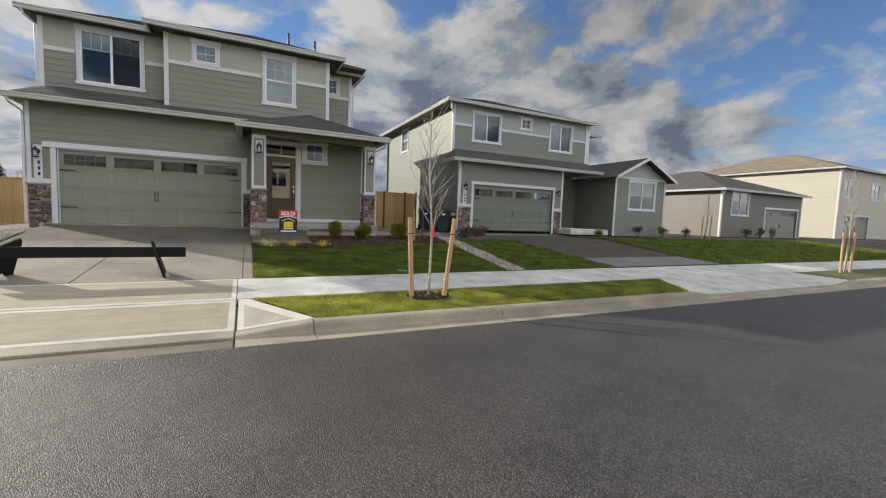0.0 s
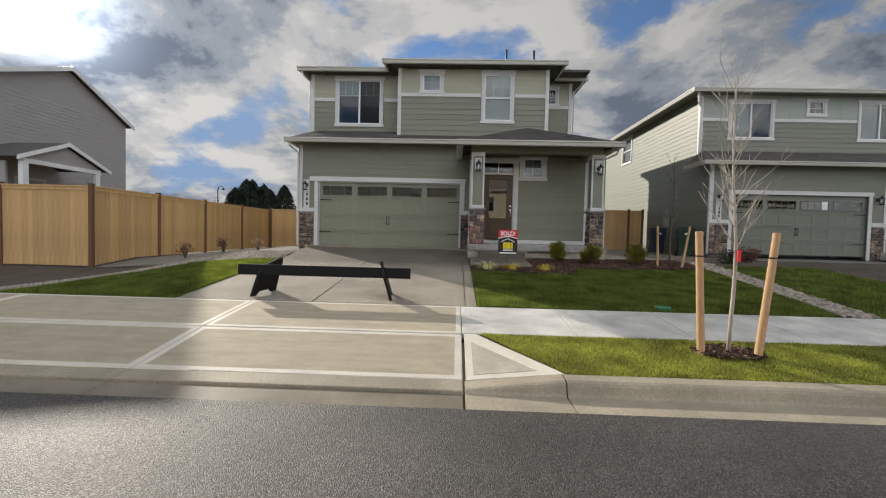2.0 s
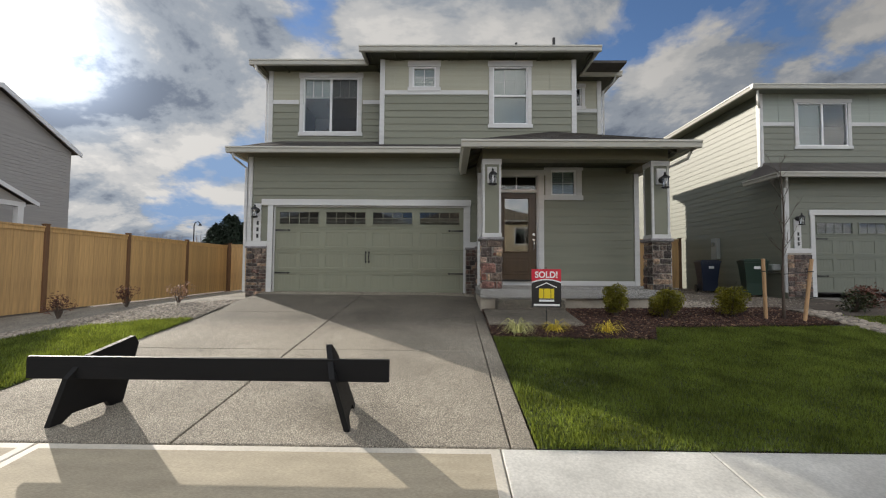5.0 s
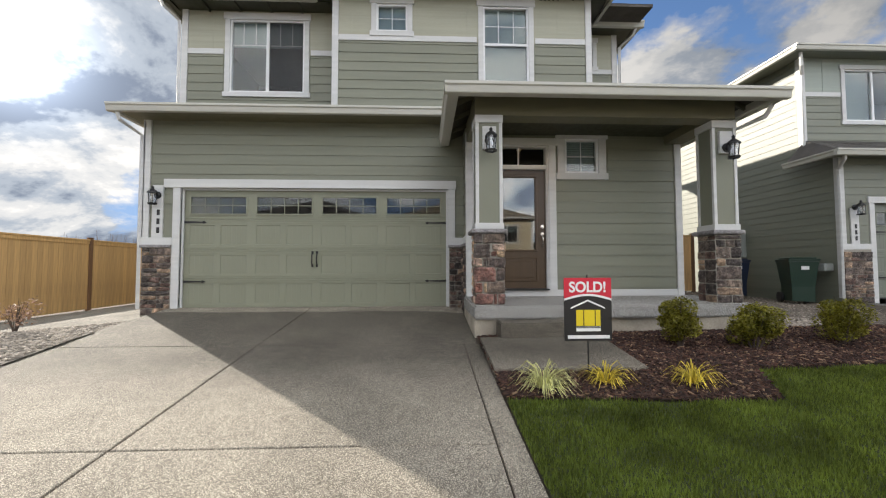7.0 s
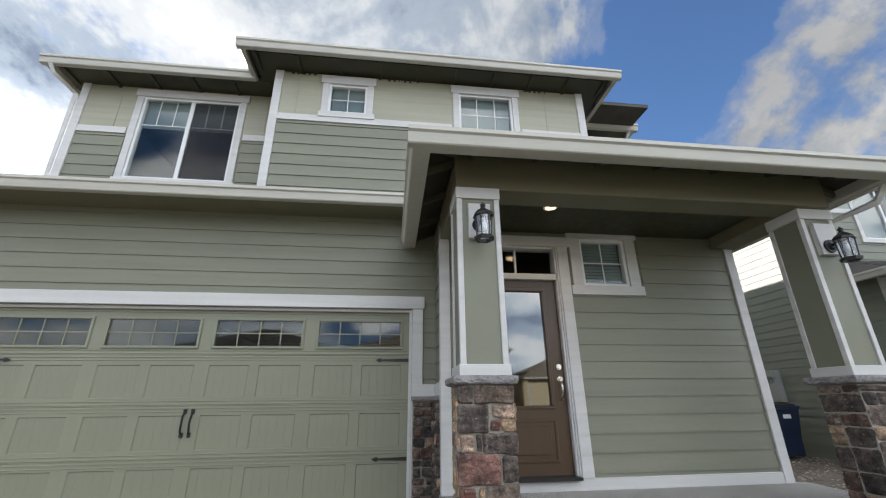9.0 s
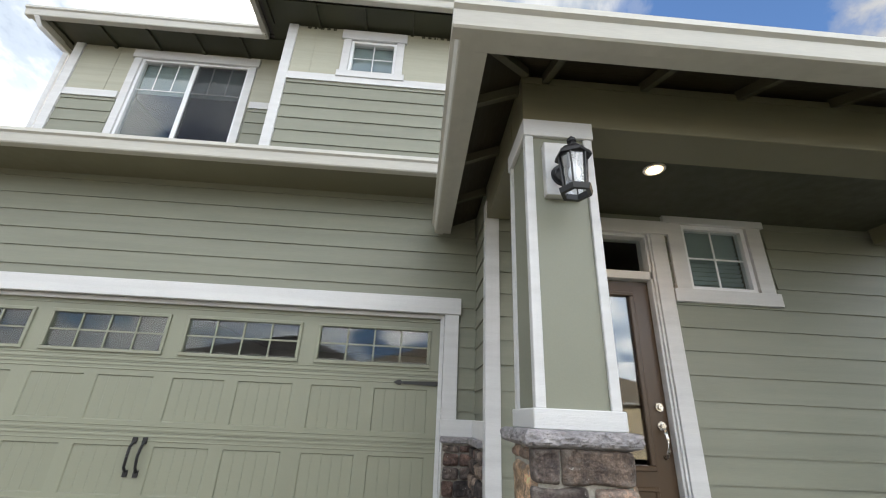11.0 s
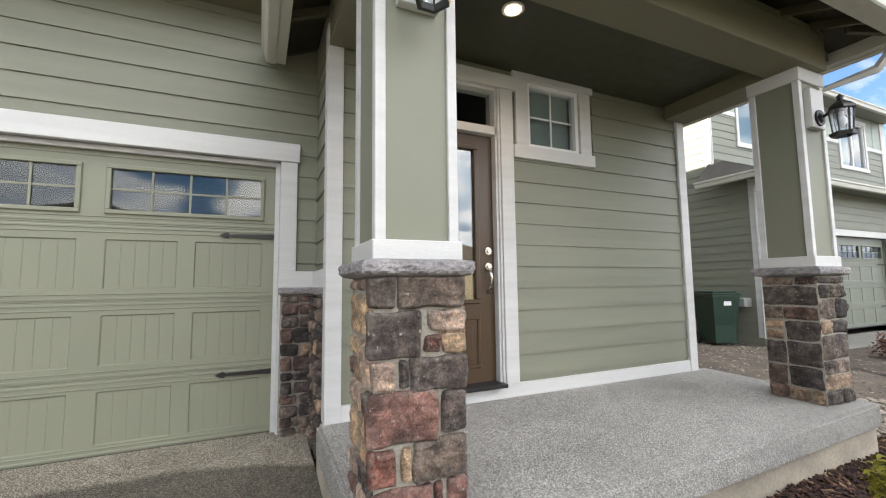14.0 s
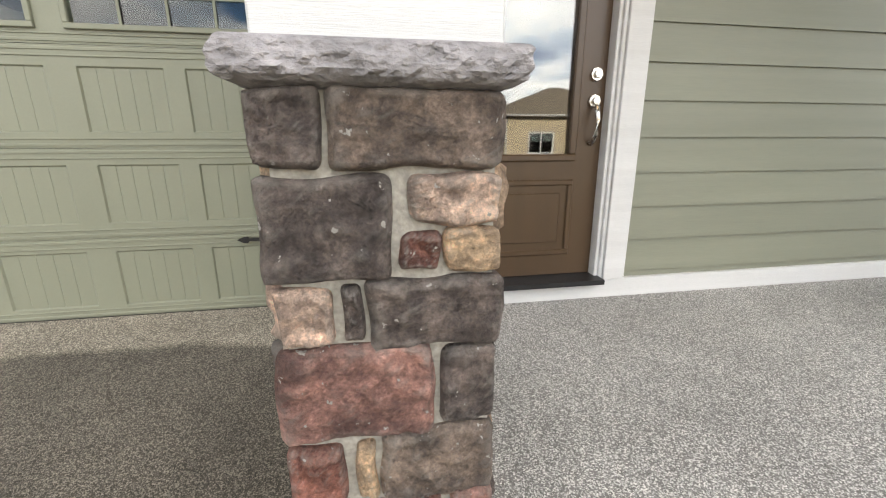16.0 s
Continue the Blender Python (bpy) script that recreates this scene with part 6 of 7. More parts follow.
    for s in (-1, 1):
        e = 20.55 + s * 2.45
        r = roof_slab("wing_roof", h, [(e, 0.45, 3.10), (20.55, 0.45, 4.30), (20.55, 6.0, 4.30), (e, 6.0, 3.10)] if s > 0 else [(20.55, 0.45, 4.30), (e, 0.45, 3.10), (e, 6.0, 3.10), (20.55, 6.0, 4.30)], SHINGLE)
        shingles(r, (e, 6.0, 3.10), (e, 0.45, 3.10), (20.55, 0.45, 4.30), (20.55, 6.0, 4.30), MATS["grey_shingle"], seed=60 + s, row=0.2, tab=0.4)
        solid("barge_board", [(e, 0.42, 2.97), (20.55, 0.42, 4.17), (20.55, 0.42, 4.33), (e, 0.42, 3.13), (e, 0.46, 2.97), (20.55, 0.46, 4.17), (20.55, 0.46, 4.33), (e, 0.46, 3.13)], [(0, 1, 2, 3), (7, 6, 5, 4), (0, 4, 5, 1), (3, 2, 6, 7), (0, 3, 7, 4), (1, 5, 6, 2)], WHITE, h)
    # roofs
    r, ff = hip("roof", NX - 0.45, NX + 9.0, NY + 0.42, 13.4, 6.24, 0.36, SHINGLE)
    r.parent = h
    for k in (0, 1, 3):
        shingles(r, *ff[k], MATS["grey_shingle"], row=0.2, tab=0.4, seed=70 + k)
    gutter(h, [(NX - 0.56, NY + 0.42, 6.24), (NX + 9.1, NY + 0.42, 6.24)])
    gutter(h, [(NX - 0.45, 13.4, 6.24), (NX - 0.45, NY + 0.42, 6.24)])
    boxes("soffit", [(NX - 0.4, NX + 8.9, NY + 0.44, 13.3, 6.14, 6.16)], GREEN, h)
    s = roof_slab("roof", h, [(NX - 0.45, NY - 0.45, 3.36), (18.1, NY - 0.45, 3.36), (18.1, NY + 0.9, 3.98), (NX + 0.1, NY + 0.9, 3.98)], SHINGLE)
    shingles(s, (NX - 0.45, NY - 0.45, 3.36), (18.1, NY - 0.45, 3.36), (18.1, NY + 0.9, 3.98), (NX + 0.1, NY + 0.9, 3.98), MATS["grey_shingle"], row=0.16, seed=75)
    solid("roof_end", [(NX - 0.45, NY - 0.45, 3.36), (NX + 0.1, NY + 0.9, 3.98), (NX - 0.45, NY + 0.9, 3.36), (NX - 0.45, NY - 0.45, 3.37), (NX - 0.45, NY + 0.9, 3.37)], [(0, 1, 2), (0, 2, 4, 3)], SHINGLE, h)
    gutter(h, [(NX - 0.56, NY - 0.45, 3.36), (18.1, NY - 0.45, 3.36)])
    gutter(h, [(NX - 0.45, NY + 0.9, 3.36), (NX - 0.45, NY - 0.45, 3.36)])
    boxes("soffit", [(NX - 0.42, 18.1, NY - 0.43, NY, 3.29, 3.31), (15.5, 18.2, NY, 4.0, 3.29, 3.31)], GREEN, h)
    downspout(h, [(NX - 0.3, NY - 0.45, 3.28), (NX - 0.25, NY - 0.4, 3.15), (NX - 0.05, NY - 0.06, 3.0), (NX - 0.05, NY - 0.05, 0.0)], WHITE)
    downspout(h, [(NX - 0.3, NY + 0.5, 6.1), (NX - 0.25, NY + 0.55, 5.8), (NX - 0.03, NY + 0.78, 5.65), (NX - 0.03, NY + 0.78, 3.55)], WHITE)
    # the set-back end of the upper storey
    ME = front(NX + 8.7, NY + 2.5)
    he = (0.5, 1.1, 5.1, 5.75)
    e = wall("upper_wall", h, ME, 1.8, 3.0, 5.13, holes=[], clear=[(1.7, 1.8, 3, 7)], mat=GREEN)
    boxes("upper_panel", [(a, b, -0.010, 0.14, c, d) for a, b, c, d in cut(0.0, 1.8, 5.13, 5.95, [he])], GREEN_LIGHT, e, "pale green panel siding", M=ME)
    boxes("corner_board", [(1.7, 1.82, -0.035, 0, 3.0, 5.95)], WHITE, e, M=ME)
    window(h, ME, *he, "fixed")
    wall("side_wall", h, side_right(NX + 10.5, NY + 2.5), 7.5, 3.0, 5.95, mat=GREEN, single=False)
    re, fe = hip("roof", NX + 6.5, NX + 10.95, NY + 2.05, NY + 10.4, 6.04, 0.36, SHINGLE)
    re.parent = h
    gutter(h, [(NX + 8.9, NY + 2.05, 6.04), (NX + 11.05, NY + 2.05, 6.04)])
    boxes("soffit", [(NX + 8.8, NX + 10.9, NY + 2.07, NY + 2.5, 5.95, 5.97)], GREEN, h)
    # rest of the body
    boxes("back_wall", [(17.9, 18.0, 2.8, 13.0, 3.4, 6.15), (18.0, 18.9, 4.2, 12.0, 3.0, 5.9), (9.2, 17.3, 12.9, 13.0, -0.2, 6.0), (15.55, 15.65, NY, 4.0, -0.1, 3.4)], GREEN, h)
    # added backings that stop sky showing through the garage lights
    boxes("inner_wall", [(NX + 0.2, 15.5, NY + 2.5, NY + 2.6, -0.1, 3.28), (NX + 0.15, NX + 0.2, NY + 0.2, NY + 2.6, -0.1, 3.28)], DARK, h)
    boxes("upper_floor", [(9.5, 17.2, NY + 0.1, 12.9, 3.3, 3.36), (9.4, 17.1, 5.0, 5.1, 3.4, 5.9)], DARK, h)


neighbour()
house2.matrix_world = Matrix.Translation((8.93, 1.32, 0.02)) @ Matrix.Scale(0.965, 4) @ Matrix.Translation((-NX, -NY, 0))
driveway2 = tagged(sheet("driveway", [9.55, 14.9], [-7.02, 1.36], lambda x, y: lawn_z(y) + 0.03, AGG_DARK), "dark grey concrete driveway of the next house", "driveway")


# ---- houses farther along the street ----
# taupe lowered to stand in for the shadow missing on its side wall
TAUPE = wood_paint("shaded_taupe_siding_paint", (0.145, 0.128, 0.104))
SANDY = wood_paint("sand_siding_paint", (0.46, 0.42, 0.335))


def far_house(label, body, x0, x1, y0, y1, z0, ze, pitch, roofmat, doors=(), windows=(), panel=None, side=None):
    """A plainer house with lap siding, hipped roof, windows, garage door."""
    h = tagged(empty("house"), label, "house")
    M = front(x0, y0)
    w = x1 - x0
    holes = [(a, b, z0 + c, z0 + d) for a, b, c, d in windows]
    wall("front_wall", h, M, w, z0, ze, holes=holes + [(a, b, z0, z0 + 2.15) for a, b in doors], clear=[(a - 0.12, b + 0.12, c - 0.12, d + 0.12) for a, b, c, d in holes], mat=body, single=False)
    wall("side_wall", h, side_left(x0, y1), y1 - y0, z0, ze, mat=body, single=False)
    wall("side_wall", h, side_right(x1, y0), y1 - y0, z0, ze, mat=body, single=False)
    boxes("back_wall", [(x0, x1, y1 - 0.1, y1, z0, ze)], body, h)
    # added backing that keeps the windows dark
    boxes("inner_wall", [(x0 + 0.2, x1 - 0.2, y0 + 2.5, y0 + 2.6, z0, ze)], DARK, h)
    for a, b, c, d in holes:
        window(h, M, a, b, c, d, "slider", blinds=0.4)
    for a, b in doors:
        trim_frame("door_surround", h, M, a, b, z0, z0 + 2.15, head=0.15, side=0.13, bottom=False)
        g = garage_door(h, Matrix.Translation((x0 + a, y0 + 0.05, z0)), b - a, 2.15)
    boxes("corner_board", [(-0.02, 0.1, -0.035, 0, z0, ze), (w - 0.1, w + 0.02, -0.035, 0, z0, ze)], WHITE, h, M=M)
    boxes("corner_board", [(y1 - y0 - 0.1, y1 - y0, -0.035, 0, z0, ze)], WHITE, h, M=side_left(x0, y1))
    r, ff = hip("roof", x0 - 0.4, x1 + 0.4, y0 - 0.4, y1 + 0.4, ze + 0.08, pitch, roofmat)
    r.parent = h
    for k, f in enumerate(ff):
        shingles(r, *f, roofmat, row=0.25, tab=0.5, seed=90 + k)
    e = ze + 0.08
    gutter(h, [(x0 - 0.4, y0 - 0.4, e), (x1 + 0.4, y0 - 0.4, e)], WHITE)
    gutter(h, [(x0 - 0.4, y1 + 0.4, e), (x0 - 0.4, y0 - 0.5, e)], WHITE)
    downspout(h, [(x0 - 0.3, y0 - 0.42, e - 0.14), (x0 - 0.05, y0 - 0.05, e - 0.5), (x0 - 0.05, y0 - 0.05, z0)], WHITE)
    return h


far_house("single-storey taupe house with a grey hipped roof", TAUPE, 30.0, 40.6, 2.0, 14.0, -0.1, 3.2, 0.36, SHINGLE_FAR, doors=[(5.5, 10.0)], windows=[(1.2, 3.2, 1.6, 3.2)])
far_house("two-storey sand-coloured house with a tan roof", SANDY, 49.2, 62.0, 3.0, 19.0, -0.1, 6.4, 0.36, SHINGLE_TAN, doors=[(1.5, 6.45)], windows=[(0.8, 2.6, 3.9, 5.4), (6.5, 8.3, 3.9, 5.4), (9.5, 11.0, 3.9, 5.4)])

# ---- house behind the cedar fence ----
GREY = wood_paint("cool_grey_siding_paint", (0.36, 0.345, 0.33))
lh = tagged(empty("house"), "two-storey grey gabled house behind the cedar fence", "house")
GM = Matrix.Translation((-21.6, 12.25, 0)) @ Matrix.Rotation(math.pi / 2, 4, "Z") @ Matrix.Translation((-9.2, 0, 0))
wall("gable_wall", lh, GM, 9.2, -0.6, 6.98, mat=GREY, single=False)
solid("gable", [(-21.6, 3.0, 6.98), (-21.6, 12.2, 6.98), (-21.6, 8.3, 8.98), (-21.8, 3.0, 6.98), (-21.8, 12.2, 6.98), (-21.8, 8.3, 8.98)], [(0, 1, 2), (5, 4, 3), (0, 3, 4, 1), (1, 4, 5, 2), (2, 5, 3, 0)], GREY, lh, "grey gable")
boxes("body", [(-33.0, -21.75, 3.0, 12.2, -0.6, 6.98)], GREY, lh)
for y0, y1 in ((2.5, 8.3), (12.55, 8.3)):
    z0 = 6.95 if y0 > y1 else 6.78
    r = roof_slab("roof", lh, [(-21.25, y0, z0), (-21.25, y1, 9.12), (-33.5, y1, 9.12), (-33.5, y0, z0)] if y0 > y1 else [(-21.25, y1, 9.12), (-21.25, y0, z0), (-33.5, y0, z0), (-33.5, y1, 9.12)], SHINGLE_FAR, thick=0.08)
    solid("barge_board", [(x, y, z + dz) for x in (-21.23, -21.29) for y, z in ((y0, z0), (y1, 9.12)) for dz in (-0.22, 0.02)], [(0, 1, 3, 2), (4, 6, 7, 5), (0, 2, 6, 4), (1, 5, 7, 3), (0, 4, 5, 1), (2, 3, 7, 6)], FROST, lh)
# its side porch with a small gable
boxes("porch_wall", [(-21.6, -19.6, 3.4, 3.5, -0.6, 3.2)], GREY, lh)
solid("porch_gable", [(-18.9, 3.5, 3.35), (-18.9, 7.4, 3.35), (-18.9, 5.45, 4.2), (-19.1, 3.5, 3.35), (-19.1, 7.4, 3.35), (-19.1, 5.45, 4.2)], [(0, 1, 2), (5, 4, 3), (0, 3, 4, 1), (1, 4, 5, 2), (2, 5, 3, 0)], GREY, lh)
for y0 in (3.1, 7.8):
    z0 = 3.38
    r = roof_slab("porch_roof", lh, [(-18.7, y0, z0), (-18.7, 5.45, 4.38), (-21.6, 5.45, 4.38), (-21.6, y0, z0)], SHINGLE_FAR)
    solid("barge_board", [(x, y, z + dz) for x in (-18.68, -18.73) for y, z in ((y0, z0), (5.45, 4.38)) for dz in (-0.16, 0.02)], [(0, 1, 3, 2), (4, 6, 7, 5), (0, 2, 6, 4), (1, 5, 7, 3), (0, 4, 5, 1), (2, 3, 7, 6)], FROST, lh)
boxes("porch_beam", [(-19.1, -18.9, 3.5, 7.4, 3.15, 3.35)], FROST, lh)
for y in (3.6, 7.2):
    boxes("porch_post", [(-19.1, -18.88, y - 0.12, y + 0.12, -0.6, 3.15)], FROST, lh)
window(lh, GM, 2.6, 3.9, 1.6, 2.7, "slider")
boxes("porch_door", [(-21.59, -21.54, 5.6, 6.5, 0.3, 2.4)], FROST, lh)

# ---- cedar fence ----
def fence(label, points, z_top, gates=False):
    """Boards and posts along a line of posts; points are (x, y)."""
    f = tagged(empty("fence"), label, "fence")
    cache = {}
    for (xa, ya), (xb, yb) in zip(points, points[1:]):
        d = Vector((xb - xa, yb - ya, 0))
        n = max(round(d.length / 0.142), 1)
        ang = math.atan2(d.y, d.x)
        for i in range(n):
            c = Vector((xa, ya, 0)) + d * ((i + 0.5) / n)
            zb = lawn_z(c.y, c.x) + 0.03
            key = (round(d.length / n, 3), i % 3)
            if key not in cache:
                vs, fs = box_data([(-key[0] / 2 + 0.002, key[0] / 2 - 0.002, -0.009 + 0.0015 * (i % 3), 0.009, 0, 1.0)])
                me = bpy.data.meshes.new("fence_board")
                me.from_pydata(vs, [], fs)
                me.materials.append(CEDAR)
                cache[key] = me
            ob = new("fence_board", cache[key])
            ob.parent = f
            ob.matrix_local = Matrix.Translation((c.x, c.y, zb)) @ Matrix.Rotation(ang, 4, "Z") @ Matrix.Diagonal((1, 1, z_top - 0.05 - zb, 1))
        M = Matrix.Translation((xa, ya, 0)) @ Matrix.Rotation(ang, 4, "Z")
        boxes("top_rail", [(0, d.length, -0.045, 0.045, z_top - 0.05, z_top - 0.012), (0, d.length, -0.026, -0.010, z_top - 0.14, z_top - 0.05), (0, d.length, 0.010, 0.03, z_top - 0.14, z_top - 0.05)], CEDAR, f, M=M, bevel=0.003)
        boxes("bottom_rail", [(0, d.length, 0.010, 0.045, lawn_z(max(ya, yb), xa) + 0.12, lawn_z(max(ya, yb), xa) + 0.21)], CEDAR, f, M=M)
    for x, y in points:
        zb = lawn_z(y, x) - 0.1
        p = boxes("post", [(x - 0.05, x + 0.05, y - 0.05, y + 0.05, zb, z_top + 0.02)], CEDAR_POST, f, "brown-stained post", bevel=0.004)
        boxes("post_cap", [(x - 0.062, x + 0.062, y - 0.062, y + 0.062, z_top + 0.02, z_top + 0.045)], CEDAR_POST, p, bevel=0.006)
    return f


FX = -9.65
fence("new cedar board fence with brown posts", [(-21.9, -3.28), (-19.45, -3.28), (-17.0, -3.28), (-14.55, -3.28), (-12.1, -3.28), (FX, -3.28), (FX, -0.87), (FX, 1.55), (FX, 4.2), (FX, 6.85)], 1.52)
fence("new cedar board fence beside the garage wall", [(FX + 0.12, 6.85), (-7.6, 6.85), (-5.52, 6.85)], 1.56)
fence("cedar side gate and fence between the houses", [(4.1, 6.2), (5.5, 6.2), (6.9, 6.2), (8.1, 6.2), (8.75, 6.2)], 1.84)

# ---- wall lanterns ----
LANTERN_GLASS = bpy.data.materials.new("seeded_lantern_glass")
LANTERN_GLASS.use_nodes = True
_n, _l = LANTERN_GLASS.node_tree.nodes, LANTERN_GLASS.node_tree.links
_n.clear()
_o, _m, _t, _g = _n.new("ShaderNodeOutputMaterial"), _n.new("ShaderNodeMixShader"), _n.new("ShaderNodeBsdfTransparent"), _n.new("ShaderNodeBsdfGlossy")
_t.inputs[0].default_value, _g.inputs["Roughness"].default_value, _m.inputs[0].default_value = (0.85, 0.88, 0.92, 1), 0.12, 0.22
_l.new(_t.outputs[0], _m.inputs[1]), _l.new(_g.outputs[0], _m.inputs[2]), _l.new(_m.outputs[0], _o.inputs[0])


def lantern(at):
    """A black coach lantern; its plate is at the origin and it hangs out towards -y."""
    e = tagged(empty("wall_lantern"), "black metal coach lantern with clear glass", "wall lantern", "lanterns on the houses")
    bm = bmesh.new()
    cyl(bm, (0, 0, 0), (0, -0.012, 0), 0.058, 0.055, 20)
    cyl(bm, (0, -0.012, 0), (0, -0.025, 0), 0.040, 0.022, 16)
    part("back_plate", bm, BLACK, e)
    tube("arm", [(0, -0.015, 0.0), (0, -0.045, 0.012), (0, -0.075, 0.040), (0, -0.10, 0.066), (0, -0.118, 0.070)], [0.012, 0.011, 0.010, 0.010, 0.012], BLACK, e)
    c = -0.118
    bm = bmesh.new()
    for z0, z1, r0, r1 in ((0.012, 0.030, 0.078, 0.074), (0.030, 0.055, 0.072, 0.050), (0.055, 0.075, 0.046, 0.022), (0.075, 0.095, 0.020, 0.014), (0.095, 0.108, 0.020, 0.020), (0.108, 0.125, 0.014, 0.004)):
        cyl(bm, (0, c, z0), (0, c, z1), r0, r1, 6 if r0 > 0.04 else 12)
    part("lantern_roof", bm, BLACK, e, smooth=False)
    cage = []
    for k in range(6):
        a = math.pi * k / 3
        bm = bmesh.new()
        cyl(bm, (0.062 * math.cos(a), c + 0.062 * math.sin(a), 0.012), (0.050 * math.cos(a), c + 0.050 * math.sin(a), -0.145), 0.0045, 0.0045, 6)
        part("cage_bar", bm, BLACK, e)
    bm = bmesh.new()
    bmesh.ops.create_cone(bm, cap_ends=False, segments=20, radius1=0.047, radius2=0.058, depth=0.15, matrix=Matrix.Translation((0, c, -0.068)))
    part("glass_shade", bm, LANTERN_GLASS, e, "clear glass", smooth=True).visible_shadow = False
    vs, fs = [], []
    for r, z in ((0.060, -0.138), (0.072, -0.142), (0.066, -0.165), (0.048, -0.165), (0.048, -0.140)):
        for k in range(6):
            a = math.pi * k / 3
            vs.append((r * math.cos(a), c + r * math.sin(a), z))
    for j in range(5):
        for k in range(6):
            fs.append((j * 6 + k, j * 6 + (k + 1) % 6, ((j + 1) % 5) * 6 + (k + 1) % 6, ((j + 1) % 5) * 6 + k))
    solid("base_ring", vs, fs, BLACK, e)
    bm = bmesh.new()
    cyl(bm, (0, c, 0.0), (0, c, -0.03), 0.014, 0.014, 10)
    bmesh.ops.create_uvsphere(bm, u_segments=12, v_segments=8, radius=0.026, matrix=Matrix.Translation((0, c, -0.062)) @ Matrix.Diagonal((1, 1, 1.4, 1)))
    part("bulb", bm, FROST, e, "white bulb", smooth=True)
    e.location = at
    return e


first = lantern((0.462, -1.958, 2.455))
first.scale = (1.15, 1.15, 1.15)
for p in ((3.885, -1.873, 2.42), (-5.195, -0.002, 2.02), (9.24, 1.28, 2.06), (14.72, 1.28, 2.06)):
    copy_thing(first, Matrix.Translation(p))
for x, y in ((0.368, -1.957), (3.79, -1.872)):
    boxes("fixture_board", [(x, x + 0.19, y, y + 0.057, 2.34, 2.66)], WHITE, house, bevel=0.003)

# ---- the estate sign ----
def sign(x, y, ztop):
    e = tagged(empty("yard_sign", (x, y, lawn_z(y))), "red and black yard sign reading SOLD on a metal stake", "yard sign")
    inv = Matrix.Translation((-x, -y, -lawn_z(y)))
    RED = material("red_sign_print", (0.62, 0.02, 0.045), rough=0.4, grain_amount=0.02, blotch_amount=0.02)
    INK = material("black_sign_print", (0.016, 0.015, 0.016), rough=0.4, grain_amount=0.05, blotch_amount=0.03)
    PAPER = material("white_sign_print", (0.85, 0.85, 0.85), rough=0.4, grain_amount=0.02, blotch_amount=0.02)
    YEL = material("yellow_sign_print", (0.78, 0.60, 0.02), rough=0.4, grain_amount=0.02, blotch_amount=0.02)
    w, h = 0.47, 0.61
    x0, z0 = x - w / 2, ztop - h
    p = boxes("panel", [(x0, x0 + w, y - 0.004, y + 0.004, z0, ztop)], INK, e, "corrugated sign panel", M=inv)

    def flat(name, pts, mat, lift):
        n = len(pts)
        vs = [(x0 + u * w, y - 0.004 - lift, z0 + v * h) for u, v in pts] + [(x0 + u * w, y - 0.0035, z0 + v * h) for u, v in pts]
        solid(name, vs, [tuple(range(n))] + [(i, i + n, (i + 1) % n + n, (i + 1) % n) for i in range(n)], mat, p, M=inv)

    arc = [(k / 10, 0.635 + 0.075 * math.sin(math.pi * k / 10)) for k in range(11)]
    flat("red_field", [(0, 1), (0, 0.635)] + arc[1:-1] + [(1, 0.635), (1, 1)], RED, 0.0010)
    flat("white_arc", arc + [(u, v + 0.035) for u, v in reversed(arc)], PAPER, 0.0016)
    flat("roof_mark", [(0.14, 0.505), (0.5, 0.625), (0.86, 0.505), (0.86, 0.53), (0.5, 0.655), (0.14, 0.53)], PAPER, 0.0010)
    for a, b in ((0.25, 0.40), (0.42, 0.64), (0.66, 0.76)):
        flat("logo_block", [(a, 0.235), (b, 0.235), (b, 0.49), (a, 0.49)], YEL, 0.0010)
    flat("word_bar", [(0.25, 0.150), (0.76, 0.150), (0.76, 0.20), (0.25, 0.20)], PAPER, 0.0010)
    flat("thin_rule", [(0.25, 0.215), (0.76, 0.215), (0.76, 0.222), (0.25, 0.222)], PAPER, 0.0010)
    flat("text_bar", [(0.07, 0.035), (0.95, 0.035), (0.95, 0.09), (0.07, 0.09)], PAPER, 0.0010)
    cu = bpy.data.curves.new("sold", "FONT")
    cu.body, cu.size, cu.extrude, cu.align_x, cu.align_y, cu.offset = "SOLD!", 0.135, 0.0006, "CENTER", "CENTER", 0.004
    t = new("sold_text", cu)
    bpy.context.view_layer.update()
    me = bpy.data.meshes.new_from_object(t.evaluated_get(bpy.context.evaluated_depsgraph_get()))
    bpy.data.objects.remove(t)
    me.materials.clear()
    me.transform(inv @ Matrix.Translation((x, y - 0.0062, z0 + h * 0.845)) @ Matrix.Rotation(math.pi / 2, 4, "X") @ Matrix.Diagonal((0.98, 1.05, 1, 1)))
    link_mesh("sold_lettering", me, p, "white lettering SOLD!", PAPER)
    bm = bmesh.new()
    cyl(bm, (0, 0.009, ztop + 0.03 - lawn_z(y)), (0, 0.009, -0.12), 0.007, 0.007, 8)
    part("stake", bm, BLACK, e, "black metal stake")


sign(1.165, -3.52, 0.61)

